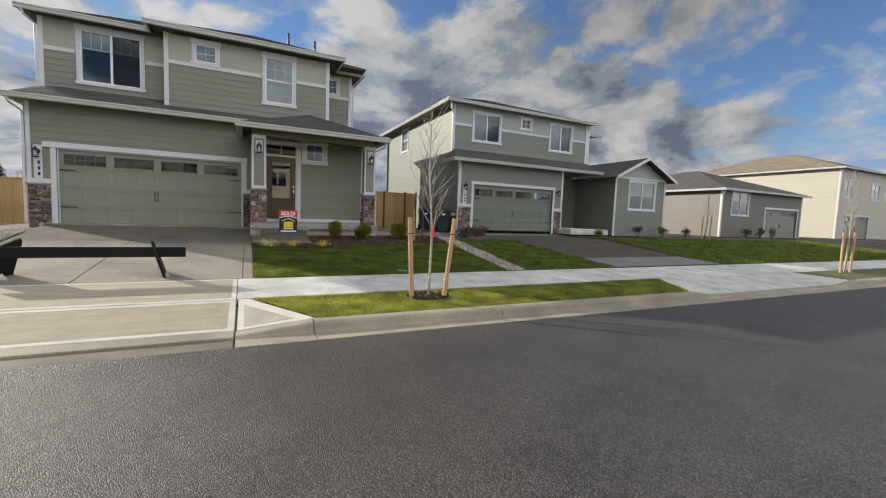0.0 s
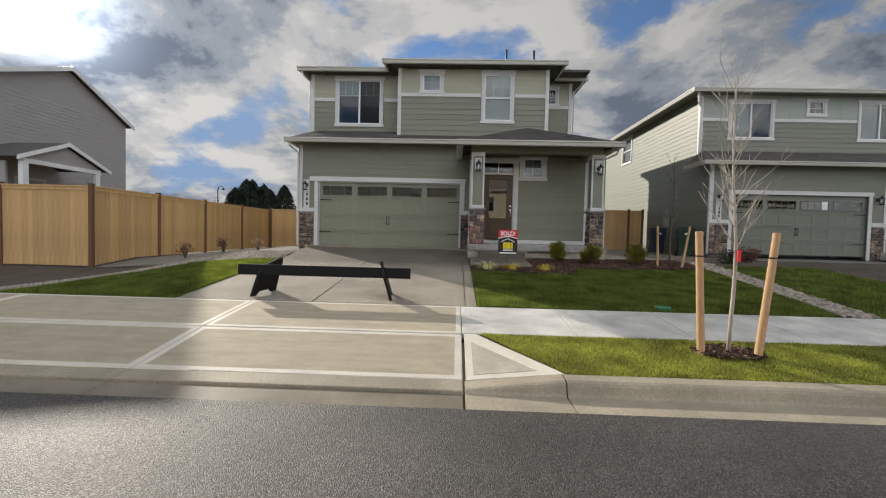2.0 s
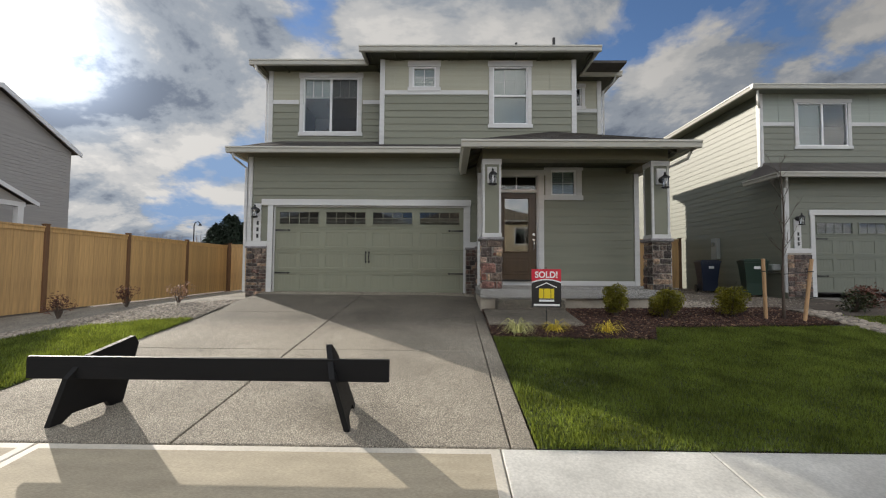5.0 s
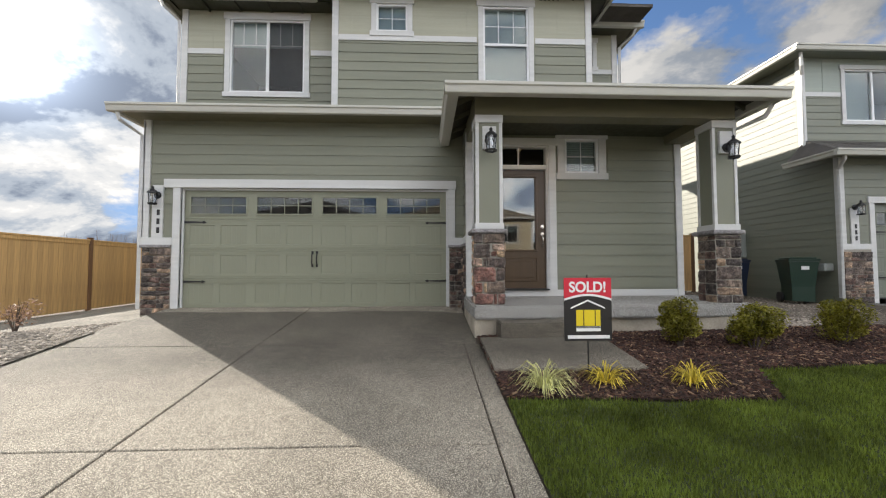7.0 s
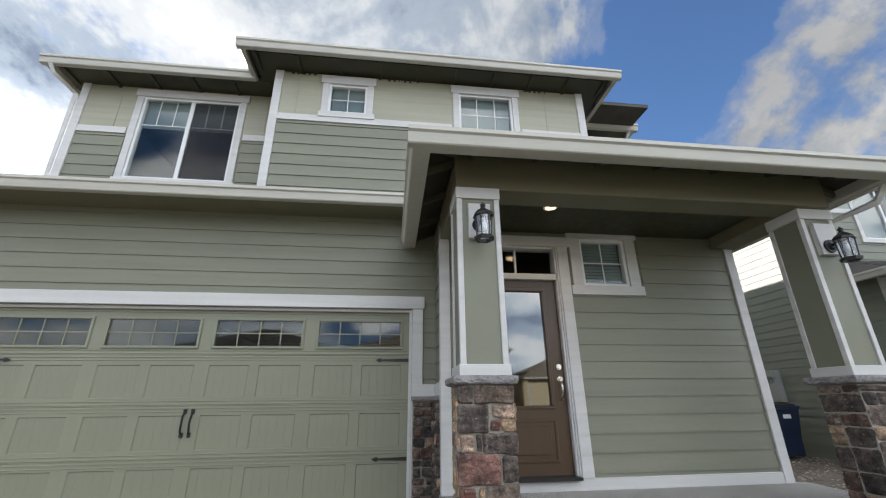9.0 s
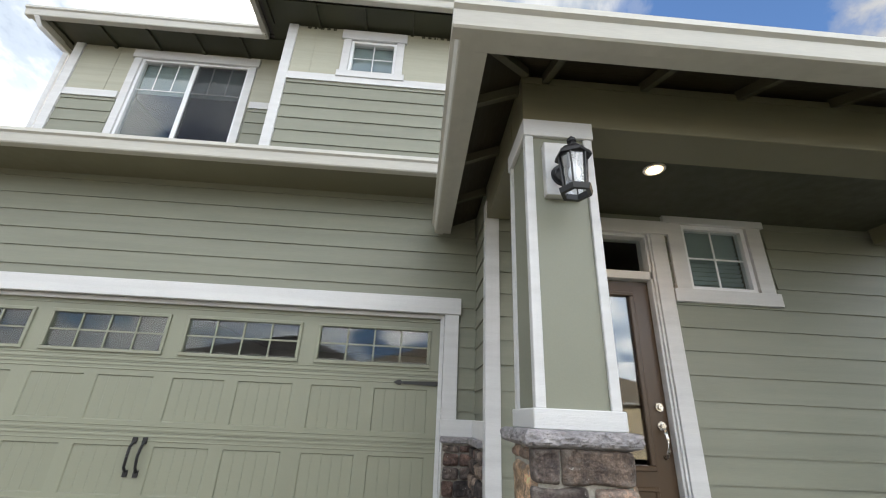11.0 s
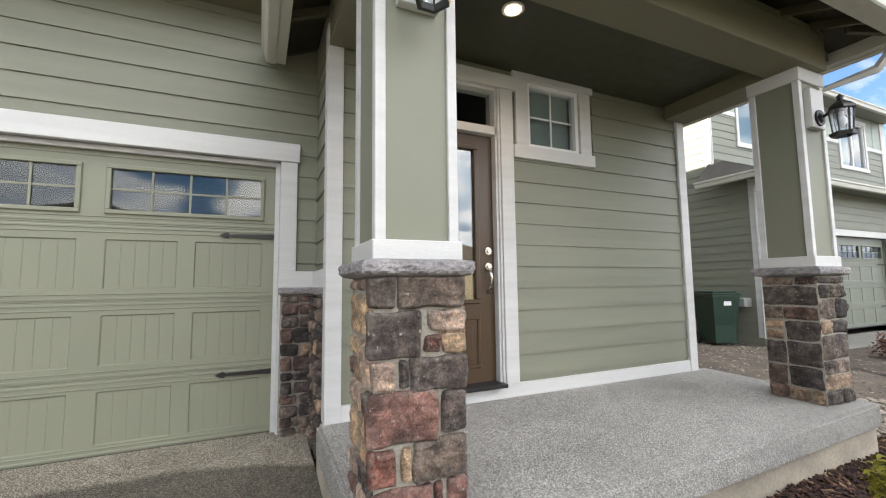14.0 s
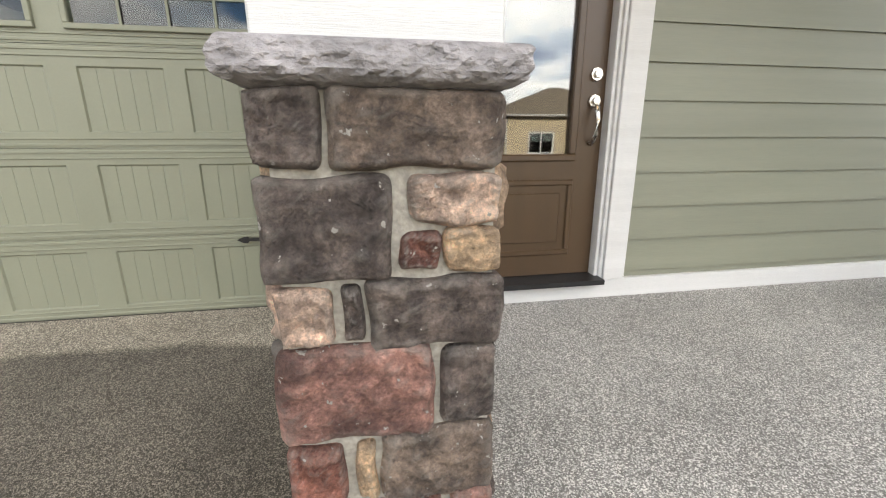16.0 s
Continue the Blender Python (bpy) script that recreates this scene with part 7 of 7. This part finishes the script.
# ---- the black barrier on the driveway ----
def barrier():
    e = tagged(empty("barricade", (-2.3, -6.57, ZD * -6.57)), "black-painted wooden barricade standing on the driveway", "barricade")
    inv = Matrix.Translation((2.3, 6.57, -ZD * -6.57))
    PAINT = material("black_barrier_paint", (0.008, 0.008, 0.009), rough=0.6, spec=0.25, bump=0.001, bump_scale=20, stretch=(1, 6, 6), grain_amount=0.2)
    boxes("beam", [(-3.870, -0.880, -6.75, -6.705, -0.320, -0.140)], PAINT, e, M=inv, bevel=0.004)
    for xb, xt, skew, top in ((-3.625, -3.455, 0.36, [(-6.33, 0.54), (-6.38, 0.62), (-6.70, 0.54), (-6.80, 0.38)]), (-1.22, -1.40, -0.14, [(-6.40, 0.36), (-6.50, 0.53), (-6.61, 0.625), (-6.65, 0.63), (-6.85, 0.42)])):
        # a tapered board with an arch cut in its foot, leaning towards the middle
        prof = [(-6.82, -0.02), (-6.76, -0.02), (-6.69, 0.06), (-6.45, 0.06), (-6.39, -0.02), (-6.31, -0.02)] + top
        vs = []
        for off in (0.0, 0.045):
            for y, t in prof:
                vs.append((xb + (xt - xb) * t / 0.62 + off + skew * (y + 6.82), y, ZD * y + t))
        n = len(prof)
        fs = [tuple(range(n)), tuple(range(2 * n - 1, n - 1, -1))] + [(i, i + n, (i + 1) % n + n, (i + 1) % n) for i in range(n)]
        solid("foot", vs, fs, PAINT, e, M=inv)


barrier()

# ---- trees, shrubs and grasses ----
TWIG = material("pale_young_bark", (0.44, 0.385, 0.335), rough=0.8, bump=0.003, bump_scale=40, grain_amount=0.2, stretch=(1, 1, 0.3))
TWIG_DARK = material("dark_young_bark", (0.10, 0.075, 0.06), rough=0.85, grain_amount=0.2)
STAKE = material("peeled_pine_stake", (0.52, 0.32, 0.17), rough=0.75, bump=0.002, bump_scale=30, stretch=(2, 2, 0.3), grain_amount=0.16)


def bare_tree(at, top, height, mat, seed, limbs=30, spread=0.9, low=0.36, thick=0.035, label="", tied=True, stakes=()):
    rnd = random.Random(seed)
    x, y, z = at
    e = tagged(empty("tree", at), label, "tree")
    lean = Vector((top[0] - x, top[1] - y, 0))
    P = lambda t: Vector((0, 0, 0)) + lean * t + Vector((0, 0, height * t)) + Vector((math.sin(t * 9 + seed) * 0.02, math.cos(t * 7) * 0.02, 0))
    tube("trunk", [P(t / 10) - (Vector((0, 0, 0.06)) if t == 0 else Vector()) for t in range(11)], [thick * (1 - 0.085 * t) for t in range(11)], mat, e, n=8)
    for i in range(limbs):
        t = low + (0.97 - low) * (i + rnd.random()) / limbs
        a = i * 2.4 + rnd.uniform(-0.5, 0.5)
        length = spread * (1.05 - t * 0.55) * rnd.uniform(0.6, 1.15)
        rise = rnd.uniform(0.8, 1.7)
        data = ([], [])

        def shoot(p, d, ln, r, depth):
            pts = [p]
            for k in range(4):
                d = (d + Vector((rnd.uniform(-0.14, 0.14), rnd.uniform(-0.14, 0.14), 0.10))).normalized()
                pts.append(pts[-1] + d * ln / 4)
            join_data(data, tube_data(pts, [r, r * 0.85, r * 0.65, r * 0.5, r * 0.25], 4))
            if depth:
                for k in range(rnd.choice((1, 2, 3))):
                    q = pts[rnd.choice((1, 2, 3))]
                    dd = (d + Vector((rnd.uniform(-0.9, 0.9), rnd.uniform(-0.9, 0.9), rnd.uniform(-0.1, 0.5)))).normalized()
                    shoot(q, dd, ln * rnd.uniform(0.3, 0.6), r * 0.55, depth - 1)

        d0 = Vector((math.cos(a), math.sin(a), rise)).normalized()
        shoot(P(t), d0, length, thick * 0.27 * (1.25 - t * 0.6), 2)
        solid("limb", data[0], data[1], mat, e, smooth=True)
    return e


def stake(at, top, r=0.042):
    e = tagged(empty("tree_stake", at), "peeled round wooden tree stake with a tie wire", "tree stake", "stakes at the young trees")
    d = Vector(top) - Vector(at)
    bm = bmesh.new()
    cyl(bm, -d.normalized() * 0.15, d, r, r * 0.94, 14)
    bmesh.ops.bevel(bm, geom=[ed for ed in bm.edges if len(ed.link_faces) == 2 and any(len(f.verts) > 4 for f in ed.link_faces)], offset=0.004, segments=1, affect="EDGES")
    part("stake_post", bm, STAKE, e)
    return e, d


def tie(stake_ob, d, frac, target, at):
    p = Vector(d) * frac
    q = Vector(target) - Vector(at)
    bm = bmesh.new()
    cyl(bm, p - Vector((0, 0, 0.008)), p + Vector((0, 0, 0.008)), 0.046, 0.046, 14)
    for off in (-0.02, 0.02):
        cyl(bm, p + Vector((0, off, 0)), q + Vector((0, off, 0)), 0.004, 0.004, 5)
    part("tie_wire", bm, BLACK, stake_ob, "black tie wire")


ty = -8.84
tz = lawn_z(ty) + 0.01
bare_tree((3.13, ty, tz), (3.04, ty), 3.28, TWIG, 5, limbs=34, spread=1.0, thick=0.026, label="slender bare young street tree in the planting strip")
for a, b in (((2.76, -8.88, tz), (2.70, -8.84, 0.56)), ((3.37, -8.93, tz), (3.56, -8.87, 0.56))):
    s, d = stake(a, b)
    tie(s, d, 0.80, (3.10, ty, 0.33), a)
tag = tagged(boxes("flagging_tape", [(3.11, 3.15, ty - 0.06, ty - 0.05, 0.22, 0.36)], material("red_tape", (0.75, 0.03, 0.04), rough=0.5)), "red flagging tape tied to the tree", "tape")
chips("tree_mulch", [(3.09 + 0.42 * math.cos(k * 0.52), ty + 0.26 * math.sin(k * 0.52)) for k in range(12)], 500, BARK, "ring of dark bark mulch at the street tree", 15, zoff=0.04)
t2 = (5.45, -2.85, lawn_z(-2.85))
bare_tree(t2, (5.5, -2.85), 2.9, TWIG_DARK, 8, limbs=16, spread=0.7, thick=0.026, label="dark bare young tree in the mulch bed")
for a, b in (((5.18, -2.80, t2[2]), (5.12, -2.85, 0.82)), ((5.72, -2.95, t2[2]), (5.92, -2.9, 0.82))):
    s, d = stake(a, b, 0.03)
    tie(s, d, 0.8, (5.46, -2.85, 0.55), a)
t3 = (24.6, -0.4, -0.2)
bare_tree(t3, (24.7, -0.4), 3.0, TWIG_DARK, 11, limbs=14, spread=0.7, thick=0.03, label="bare young tree before the taupe house")
for a, b in (((24.2, -0.4, -0.25), (24.3, -0.4, 1.2)), ((25.0, -0.4, -0.25), (25.1, -0.4, 1.2))):
    stake(a, b, 0.035)
t4 = (19.3, -8.7, lawn_z(-8.7))
bare_tree(t4, (19.3, -8.7), 3.4, TWIG, 14, limbs=34, spread=0.85, thick=0.04, label="bare young street tree farther down the curb")
for a, b in (((18.95, -8.7, t4[2]), (18.9, -8.7, 0.55)), ((19.65, -8.7, t4[2]), (19.75, -8.7, 0.55))):
    stake(a, b)


def leaf_shrub(at, w, h, mat, count, label, seed, leaf=0.018, twig=None, category="shrub", gap=0.0):
    """A shrub of many small leaves on thin stems, uneven in outline."""
    rnd = random.Random(seed)
    e = tagged(empty("shrub", at), label, category)
    data, stems = ([], []), ([], [])
    for i in range(14):
        a, r = rnd.uniform(0, 6.28), rnd.uniform(0.2, 0.9) * w / 2
        tip = Vector((r * math.cos(a), r * math.sin(a), h * rnd.uniform(0.6, 1.0) * (1 - 0.4 * (2 * r / w) ** 2)))
        join_data(stems, tube_data([(0, 0, -0.05), tip * 0.5 + Vector((0, 0, 0.03)), tip], [0.008, 0.005, 0.002], 4))
    solid("stem", stems[0], stems[1], twig or TWIG_DARK, e)
    lumps = [(Vector((rnd.uniform(-1, 1) * w * 0.27, rnd.uniform(-1, 1) * w * 0.27, h * rnd.uniform(0.3, 0.72))), rnd.uniform(0.20, 0.34) * w) for _ in range(13)]
    n = 0
    while n < count:
        c, r = rnd.choice(lumps)
        d = Vector((rnd.gauss(0, 1), rnd.gauss(0, 1), rnd.gauss(0, 1))).normalized()
        p = c + d * r * rnd.uniform(0.55, 1.08) ** 0.6
        if p.z < 0.02 or noise.noise(p * 9 + Vector((seed, 0, 0))) < gap - 0.45:
            n += 1
            continue
        q = Euler((rnd.uniform(-0.9, 0.9), rnd.uniform(-0.9, 0.9), rnd.uniform(0, 6.3))).to_matrix()
        s = leaf * rnd.uniform(0.6, 1.3)
        k = len(data[0])
        data[0].extend([tuple(p + q @ Vector(v)) for v in ((-s, 0, 0), (0, -s * 0.55, s * 0.2), (s * 1.1, 0, 0), (0, s * 0.55, s * 0.2))])
        data[1].append((k, k + 1, k + 2, k + 3))
        n += 1
    tagged(solid("leaves", data[0], data[1], mat, e), kind="stuff")
    return e


BOX_LEAF = leaf_material("yellow_green_leaves", (0.21, 0.20, 0.030), 0.35, 0.5)
RED_LEAF = material("red_brown_leaves", (0.14, 0.055, 0.035), rough=0.6, grain_amount=0.1, pick=0.5, island=True)
DRY_LEAF = material("dry_pinkish_leaves", (0.42, 0.27, 0.19), rough=0.6, grain_amount=0.1, pick=0.4, island=True)
DARK_LEAF = material("dark_green_leaves", (0.04, 0.05, 0.018), rough=0.55, grain_amount=0.1, pick=0.5, island=True)
for i, (x, y, w, h) in enumerate(((2.60, -2.70, 0.50, 0.66), (3.42, -2.82, 0.54, 0.56), (4.68, -2.65, 0.56, 0.70))):
    leaf_shrub((x, y, lawn_z(y, x)), w, h, BOX_LEAF, 6500, "round yellow-green shrub in the mulch bed", 50 + i, gap=0.12)
for i, (x, y, w, h, m, lab) in enumerate(((-7.6, -2.6, 0.45, 0.50, RED_LEAF, "sparse dark red shrub before the cedar fence"), (-7.05, -1.7, 0.45, 0.48, RED_LEAF, "sparse dark red shrub before the cedar fence"), (-6.1, -1.5, 0.45, 0.50, DRY_LEAF, "sparse pale pinkish shrub beside the driveway"))):
    leaf_shrub((x, y, lawn_z(y, x)), w, h, m, 420, lab, 60 + i, leaf=0.024, gap=0.2)
for i, (x, y, w, h, m) in enumerate(((7.6, -1.9, 0.6, 0.4, DARK_LEAF), (8.4, -1.4, 0.7, 0.5, RED_LEAF), (9.3, -0.4, 0.6, 0.42, RED_LEAF), (16.3, -0.2, 0.5, 0.4, BOX_LEAF), (19.2, -0.1, 0.55, 0.75, DARK_LEAF), (21.2, -0.1, 0.55, 0.75, DARK_LEAF), (23.2, -0.1, 0.55, 0.75, DARK_LEAF), (31.5, 1.1, 0.7, 0.95, DARK_LEAF), (33.3, 1.1, 0.7, 0.95, DARK_LEAF), (34.8, 1.1, 0.7, 0.95, DARK_LEAF))):
    leaf_shrub((x, y, lawn_z(y, x)), w, h, m, 700, "low dark shrub before the neighbouring houses", 70 + i, leaf=0.03)


def sedge(at, r, mat, seed, count=150, label=""):
    rnd = random.Random(seed)
    e = tagged(empty("ornamental_grass", at), label, "ornamental grass", "grass clumps in the bed")
    vs, fs = [], []
    for i in range(count):
        a = rnd.uniform(0, 6.28)
        ln, up = r * rnd.uniform(0.6, 1.2), rnd.uniform(0.35, 1.0)
        d = Vector((math.cos(a), math.sin(a), 0))
        sdir = Vector((-d.y, d.x, 0))
        w = rnd.uniform(0.003, 0.006)
        b = d * rnd.uniform(0, 0.05)
        pts = [b, b + d * ln * 0.3 + Vector((0, 0, ln * 0.65 * up)), b + d * ln * 0.7 + Vector((0, 0, ln * 0.80 * up)), b + d * ln * 1.05 + Vector((0, 0, ln * (0.75 * up - 0.28)))]
        pts[-1].z = max(pts[-1].z, 0.015)
        k = len(vs)
        for p, q in zip(pts, (1, 1, 0.8, 0.15)):
            vs += [tuple(p - sdir * w * q), tuple(p + sdir * w * q)]
        fs += [(k + 2 * j, k + 2 * j + 1, k + 2 * j + 3, k + 2 * j + 2) for j in range(3)]
    tagged(solid("leaves", vs, fs, mat, e), kind="stuff")


PALE_BLADE = leaf_material("cream_green_blades", (0.55, 0.55, 0.27), 0.3, 0.4)
GOLD_BLADE = leaf_material("golden_blades", (0.62, 0.50, 0.07), 0.3, 0.4)
sedge((0.64, -3.82, lawn_z(-3.82)), 0.27, PALE_BLADE, 1, 190, "cream-striped ornamental grass clump in the mulch")
sedge((1.25, -3.70, lawn_z(-3.70)), 0.22, GOLD_BLADE, 2, 110, "golden ornamental grass clump in the mulch")
sedge((2.04, -3.75, lawn_z(-3.75)), 0.23, GOLD_BLADE, 3, 110, "golden ornamental grass clump in the mulch")

# ---- wheeled bins, meter box and other small things ----
def wheelie_bin(at, turn, mat, label):
    e = tagged(empty("wheeled_bin", at), label, "wheeled bin", "bins beside the next house")
    vs, fs = [], []
    rings = [(0.22, 0.25, 0.06), (0.225, 0.26, 0.40), (0.285, 0.325, 0.98), (0.30, 0.34, 0.985), (0.30, 0.34, 1.02)]
    for hx, hy, z in rings:
        vs += [(-hx, -hy, z), (hx, -hy, z), (hx, hy, z), (-hx, hy, z)]
    for k in range(len(rings) - 1):
        fs += [(k * 4 + i, k * 4 + (i + 1) % 4, k * 4 + 4 + (i + 1) % 4, k * 4 + 4 + i) for i in range(4)]
    fs.append((3, 2, 1, 0))
    solid("body", vs, fs, mat, e)
    lid = boxes("lid", [(-0.31, 0.31, -0.36, 0.34, 1.02, 1.05), (-0.26, 0.26, -0.30, 0.28, 1.05, 1.085)], mat, e, bevel=0.012)
    bm = bmesh.new()
    cyl(bm, (-0.25, 0.40, 0.98), (0.25, 0.40, 0.98), 0.016, 0.016, 8)
    for s in (-0.25, 0.25):
        cyl(bm, (s, 0.32, 0.98), (s, 0.40, 0.98), 0.016, 0.016, 8)
    part("handle", bm, mat, e)
    for s in (-0.26, 0.26):
        bm = bmesh.new()
        cyl(bm, (s - 0.03, 0.24, 0.13), (s + 0.03, 0.24, 0.13), 0.13, 0.13, 18)
        part("wheel", bm, BLACK, e, "black wheel")
    boxes("label_plate", [(-0.05, 0.10, -0.318, -0.306, 0.80, 0.88)], FROST, e, "small white printed label")
    e.matrix_world = Matrix.Translation(at) @ Matrix.Rotation(radians(turn), 4, "Z")
    return e


wheelie_bin((8.46, 1.95, lawn_z(1.95)), -20, material("dark_green_plastic", (0.010, 0.035, 0.024), rough=0.4, grain_amount=0.1), "dark green wheeled bin beside the next house")
wheelie_bin((8.34, 3.85, lawn_z(3.85)), -14, material("dark_blue_plastic", (0.012, 0.022, 0.05), rough=0.4, grain_amount=0.1), "dark blue wheeled bin beside the next house")
GREYBOX = material("grey_meter_box", (0.34, 0.36, 0.35), rough=0.5, metal=0.2)
mb = tagged(boxes("electric_meter", [(8.80, 8.94, 4.05, 4.35, 1.0, 1.72)], GREYBOX, bevel=0.01), "grey electric meter box on the side wall", "meter box")
bm = bmesh.new()
cyl(bm, (8.80, 4.20, 1.50), (8.73, 4.20, 1.50), 0.085, 0.08, 16)
part("meter_dial", bm, GLASS, mb, "round glass meter")
gm = tagged(boxes("gas_meter", [(8.70, 8.93, 1.50, 1.72, 0.62, 0.80)], GREYBOX, bevel=0.02), "small grey gas meter at the side wall", "meter")
tube("gas_pipe", [(9.12, 1.48, -0.2), (9.12, 1.48, 0.46)], 0.02, GREYBOX, gm)
bm = bmesh.new()
cyl(bm, (3.32, -6.85, lawn_z(-6.85) - 0.02), (3.32, -6.85, lawn_z(-6.85) + 0.045), 0.13, 0.125, 20)
tagged(part("valve_cover", bm, material("green_plastic_lid", (0.03, 0.20, 0.12), rough=0.5)), "round green plastic irrigation valve lid in the lawn", "valve cover")

# ---- distance ----
CONIFER = material("far_conifer", (0.018, 0.030, 0.016), rough=0.9, pick=0.4, island=True)


def conifer(at, h, r, seed):
    rnd = random.Random(seed)
    e = tagged(empty("tree", at), "dark evergreen conifer beyond the fence", "tree", "conifers beyond the fence")
    tube("trunk", [(0, 0, -0.3), (0, 0, h * 0.95)], [0.18, 0.03], TWIG_DARK, e, n=6)
    vs, fs = [], []
    for i in range(2200):
        t = rnd.random() ** 0.9
        rr = r * (1 - t) ** 0.55 * rnd.uniform(0.35, 1.12)
        a = rnd.uniform(0, 6.28)
        p = Vector((rr * math.cos(a), rr * math.sin(a), h * (0.08 + 0.92 * t) - rr * 0.2))
        q = Euler((rnd.uniform(-0.7, 0.7), rnd.uniform(-0.3, 0.9), a)).to_matrix()
        s = 0.42 * rnd.uniform(0.5, 1.2)
        k = len(vs)
        vs += [tuple(p + q @ Vector(v)) for v in ((-s, 0, 0), (0, -s * 0.3, 0), (s, 0, -s * 0.35), (0, s * 0.3, 0))]
        fs.append((k, k + 1, k + 2, k + 3))
    tagged(solid("foliage", vs, fs, CONIFER, e), kind="stuff")


for i, (x, y, h, r) in enumerate(((-37.9, 55, 7.6, 3.0), (-36.4, 56, 9.2, 3.4), (-34.9, 55, 9.0, 3.2), (-33.4, 56, 8.4, 3.0), (-31.9, 55, 7.4, 2.8), (-29.4, 55, 8.2, 2.8), (-38.9, 58, 6.2, 2.6))):
    conifer((x, y, lawn_z(y)), h, r, 200 + i)
rnd = random.Random(9)
data = ([], [])
for i in range(420):
    x = rnd.uniform(-120, 10) if i % 3 else rnd.uniform(-70, -20)
    y = rnd.uniform(70, 95)
    h = rnd.uniform(3.0, 7.5)
    for k in range(7):
        a = rnd.uniform(0, 6.28)
        d = Vector((math.cos(a) * 0.3, math.sin(a) * 0.2, 1))
        join_data(data, tube_data([(x, y, 0), (x + d.x, y + d.y, h * 0.5), (x + d.x * rnd.uniform(1, 4), y + d.y, h * rnd.uniform(0.75, 1.1))], [0.12, 0.07, 0.02], 3))
tagged(solid("far_woods", data[0], data[1], material("far_bare_woods", (0.17, 0.14, 0.125), rough=0.9, pick=0.3, island=True)), "far line of bare brown trees along the horizon", "woods", kind="stuff")
sl = tagged(empty("street_lamp", (-32, 40, 0.1)), "dark curved street lamp beyond the fence", "street lamp")
tube("lamp_post", [(0, 0, 0), (0, 0, 5.6), (0.15, 0, 6.0), (0.5, 0, 6.1), (0.75, 0, 5.9)], [0.09, 0.07, 0.05, 0.045, 0.04], BLACK, sl)
bm = bmesh.new()
cyl(bm, (0.75, 0, 5.9), (0.75, 0, 5.6), 0.08, 0.2, 12)
part("lamp_head", bm, BLACK, sl)

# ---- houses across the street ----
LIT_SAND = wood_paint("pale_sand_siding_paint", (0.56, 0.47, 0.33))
for i, (x, body, roofm, ze) in enumerate(((2.5, LIT_SAND, SHINGLE_TAN, 5.6), (16.0, LIT_SAND, SHINGLE_TAN, 3.5), (-11.0, GREY, SHINGLE_FAR, 5.6), (29.5, LIT_SAND, SHINGLE_TAN, 5.6))):
    high = [(1.2, 3.0, 3.6, 5.0), (5.0, 6.5, 3.6, 5.0), (8.4, 10.2, 3.6, 5.0)] if ze > 5 else []
    o = far_house("pale house with lap siding across the street", body, -6.0, 6.0, 0.0, 11.0, 0.0, ze, 0.42, roofm, doors=[(1.0, 5.8)], windows=high + [(8.4, 10.2, 0.9, 2.3)])
    o.matrix_world = pose(x, -27.5, -0.75, 0, 0, 180)
sheet("far_pavement", [-80, 80], [-19.2, -17.38], lambda x, y: -0.93, CONCRETE_WHITE, "pale concrete pavement across the street")
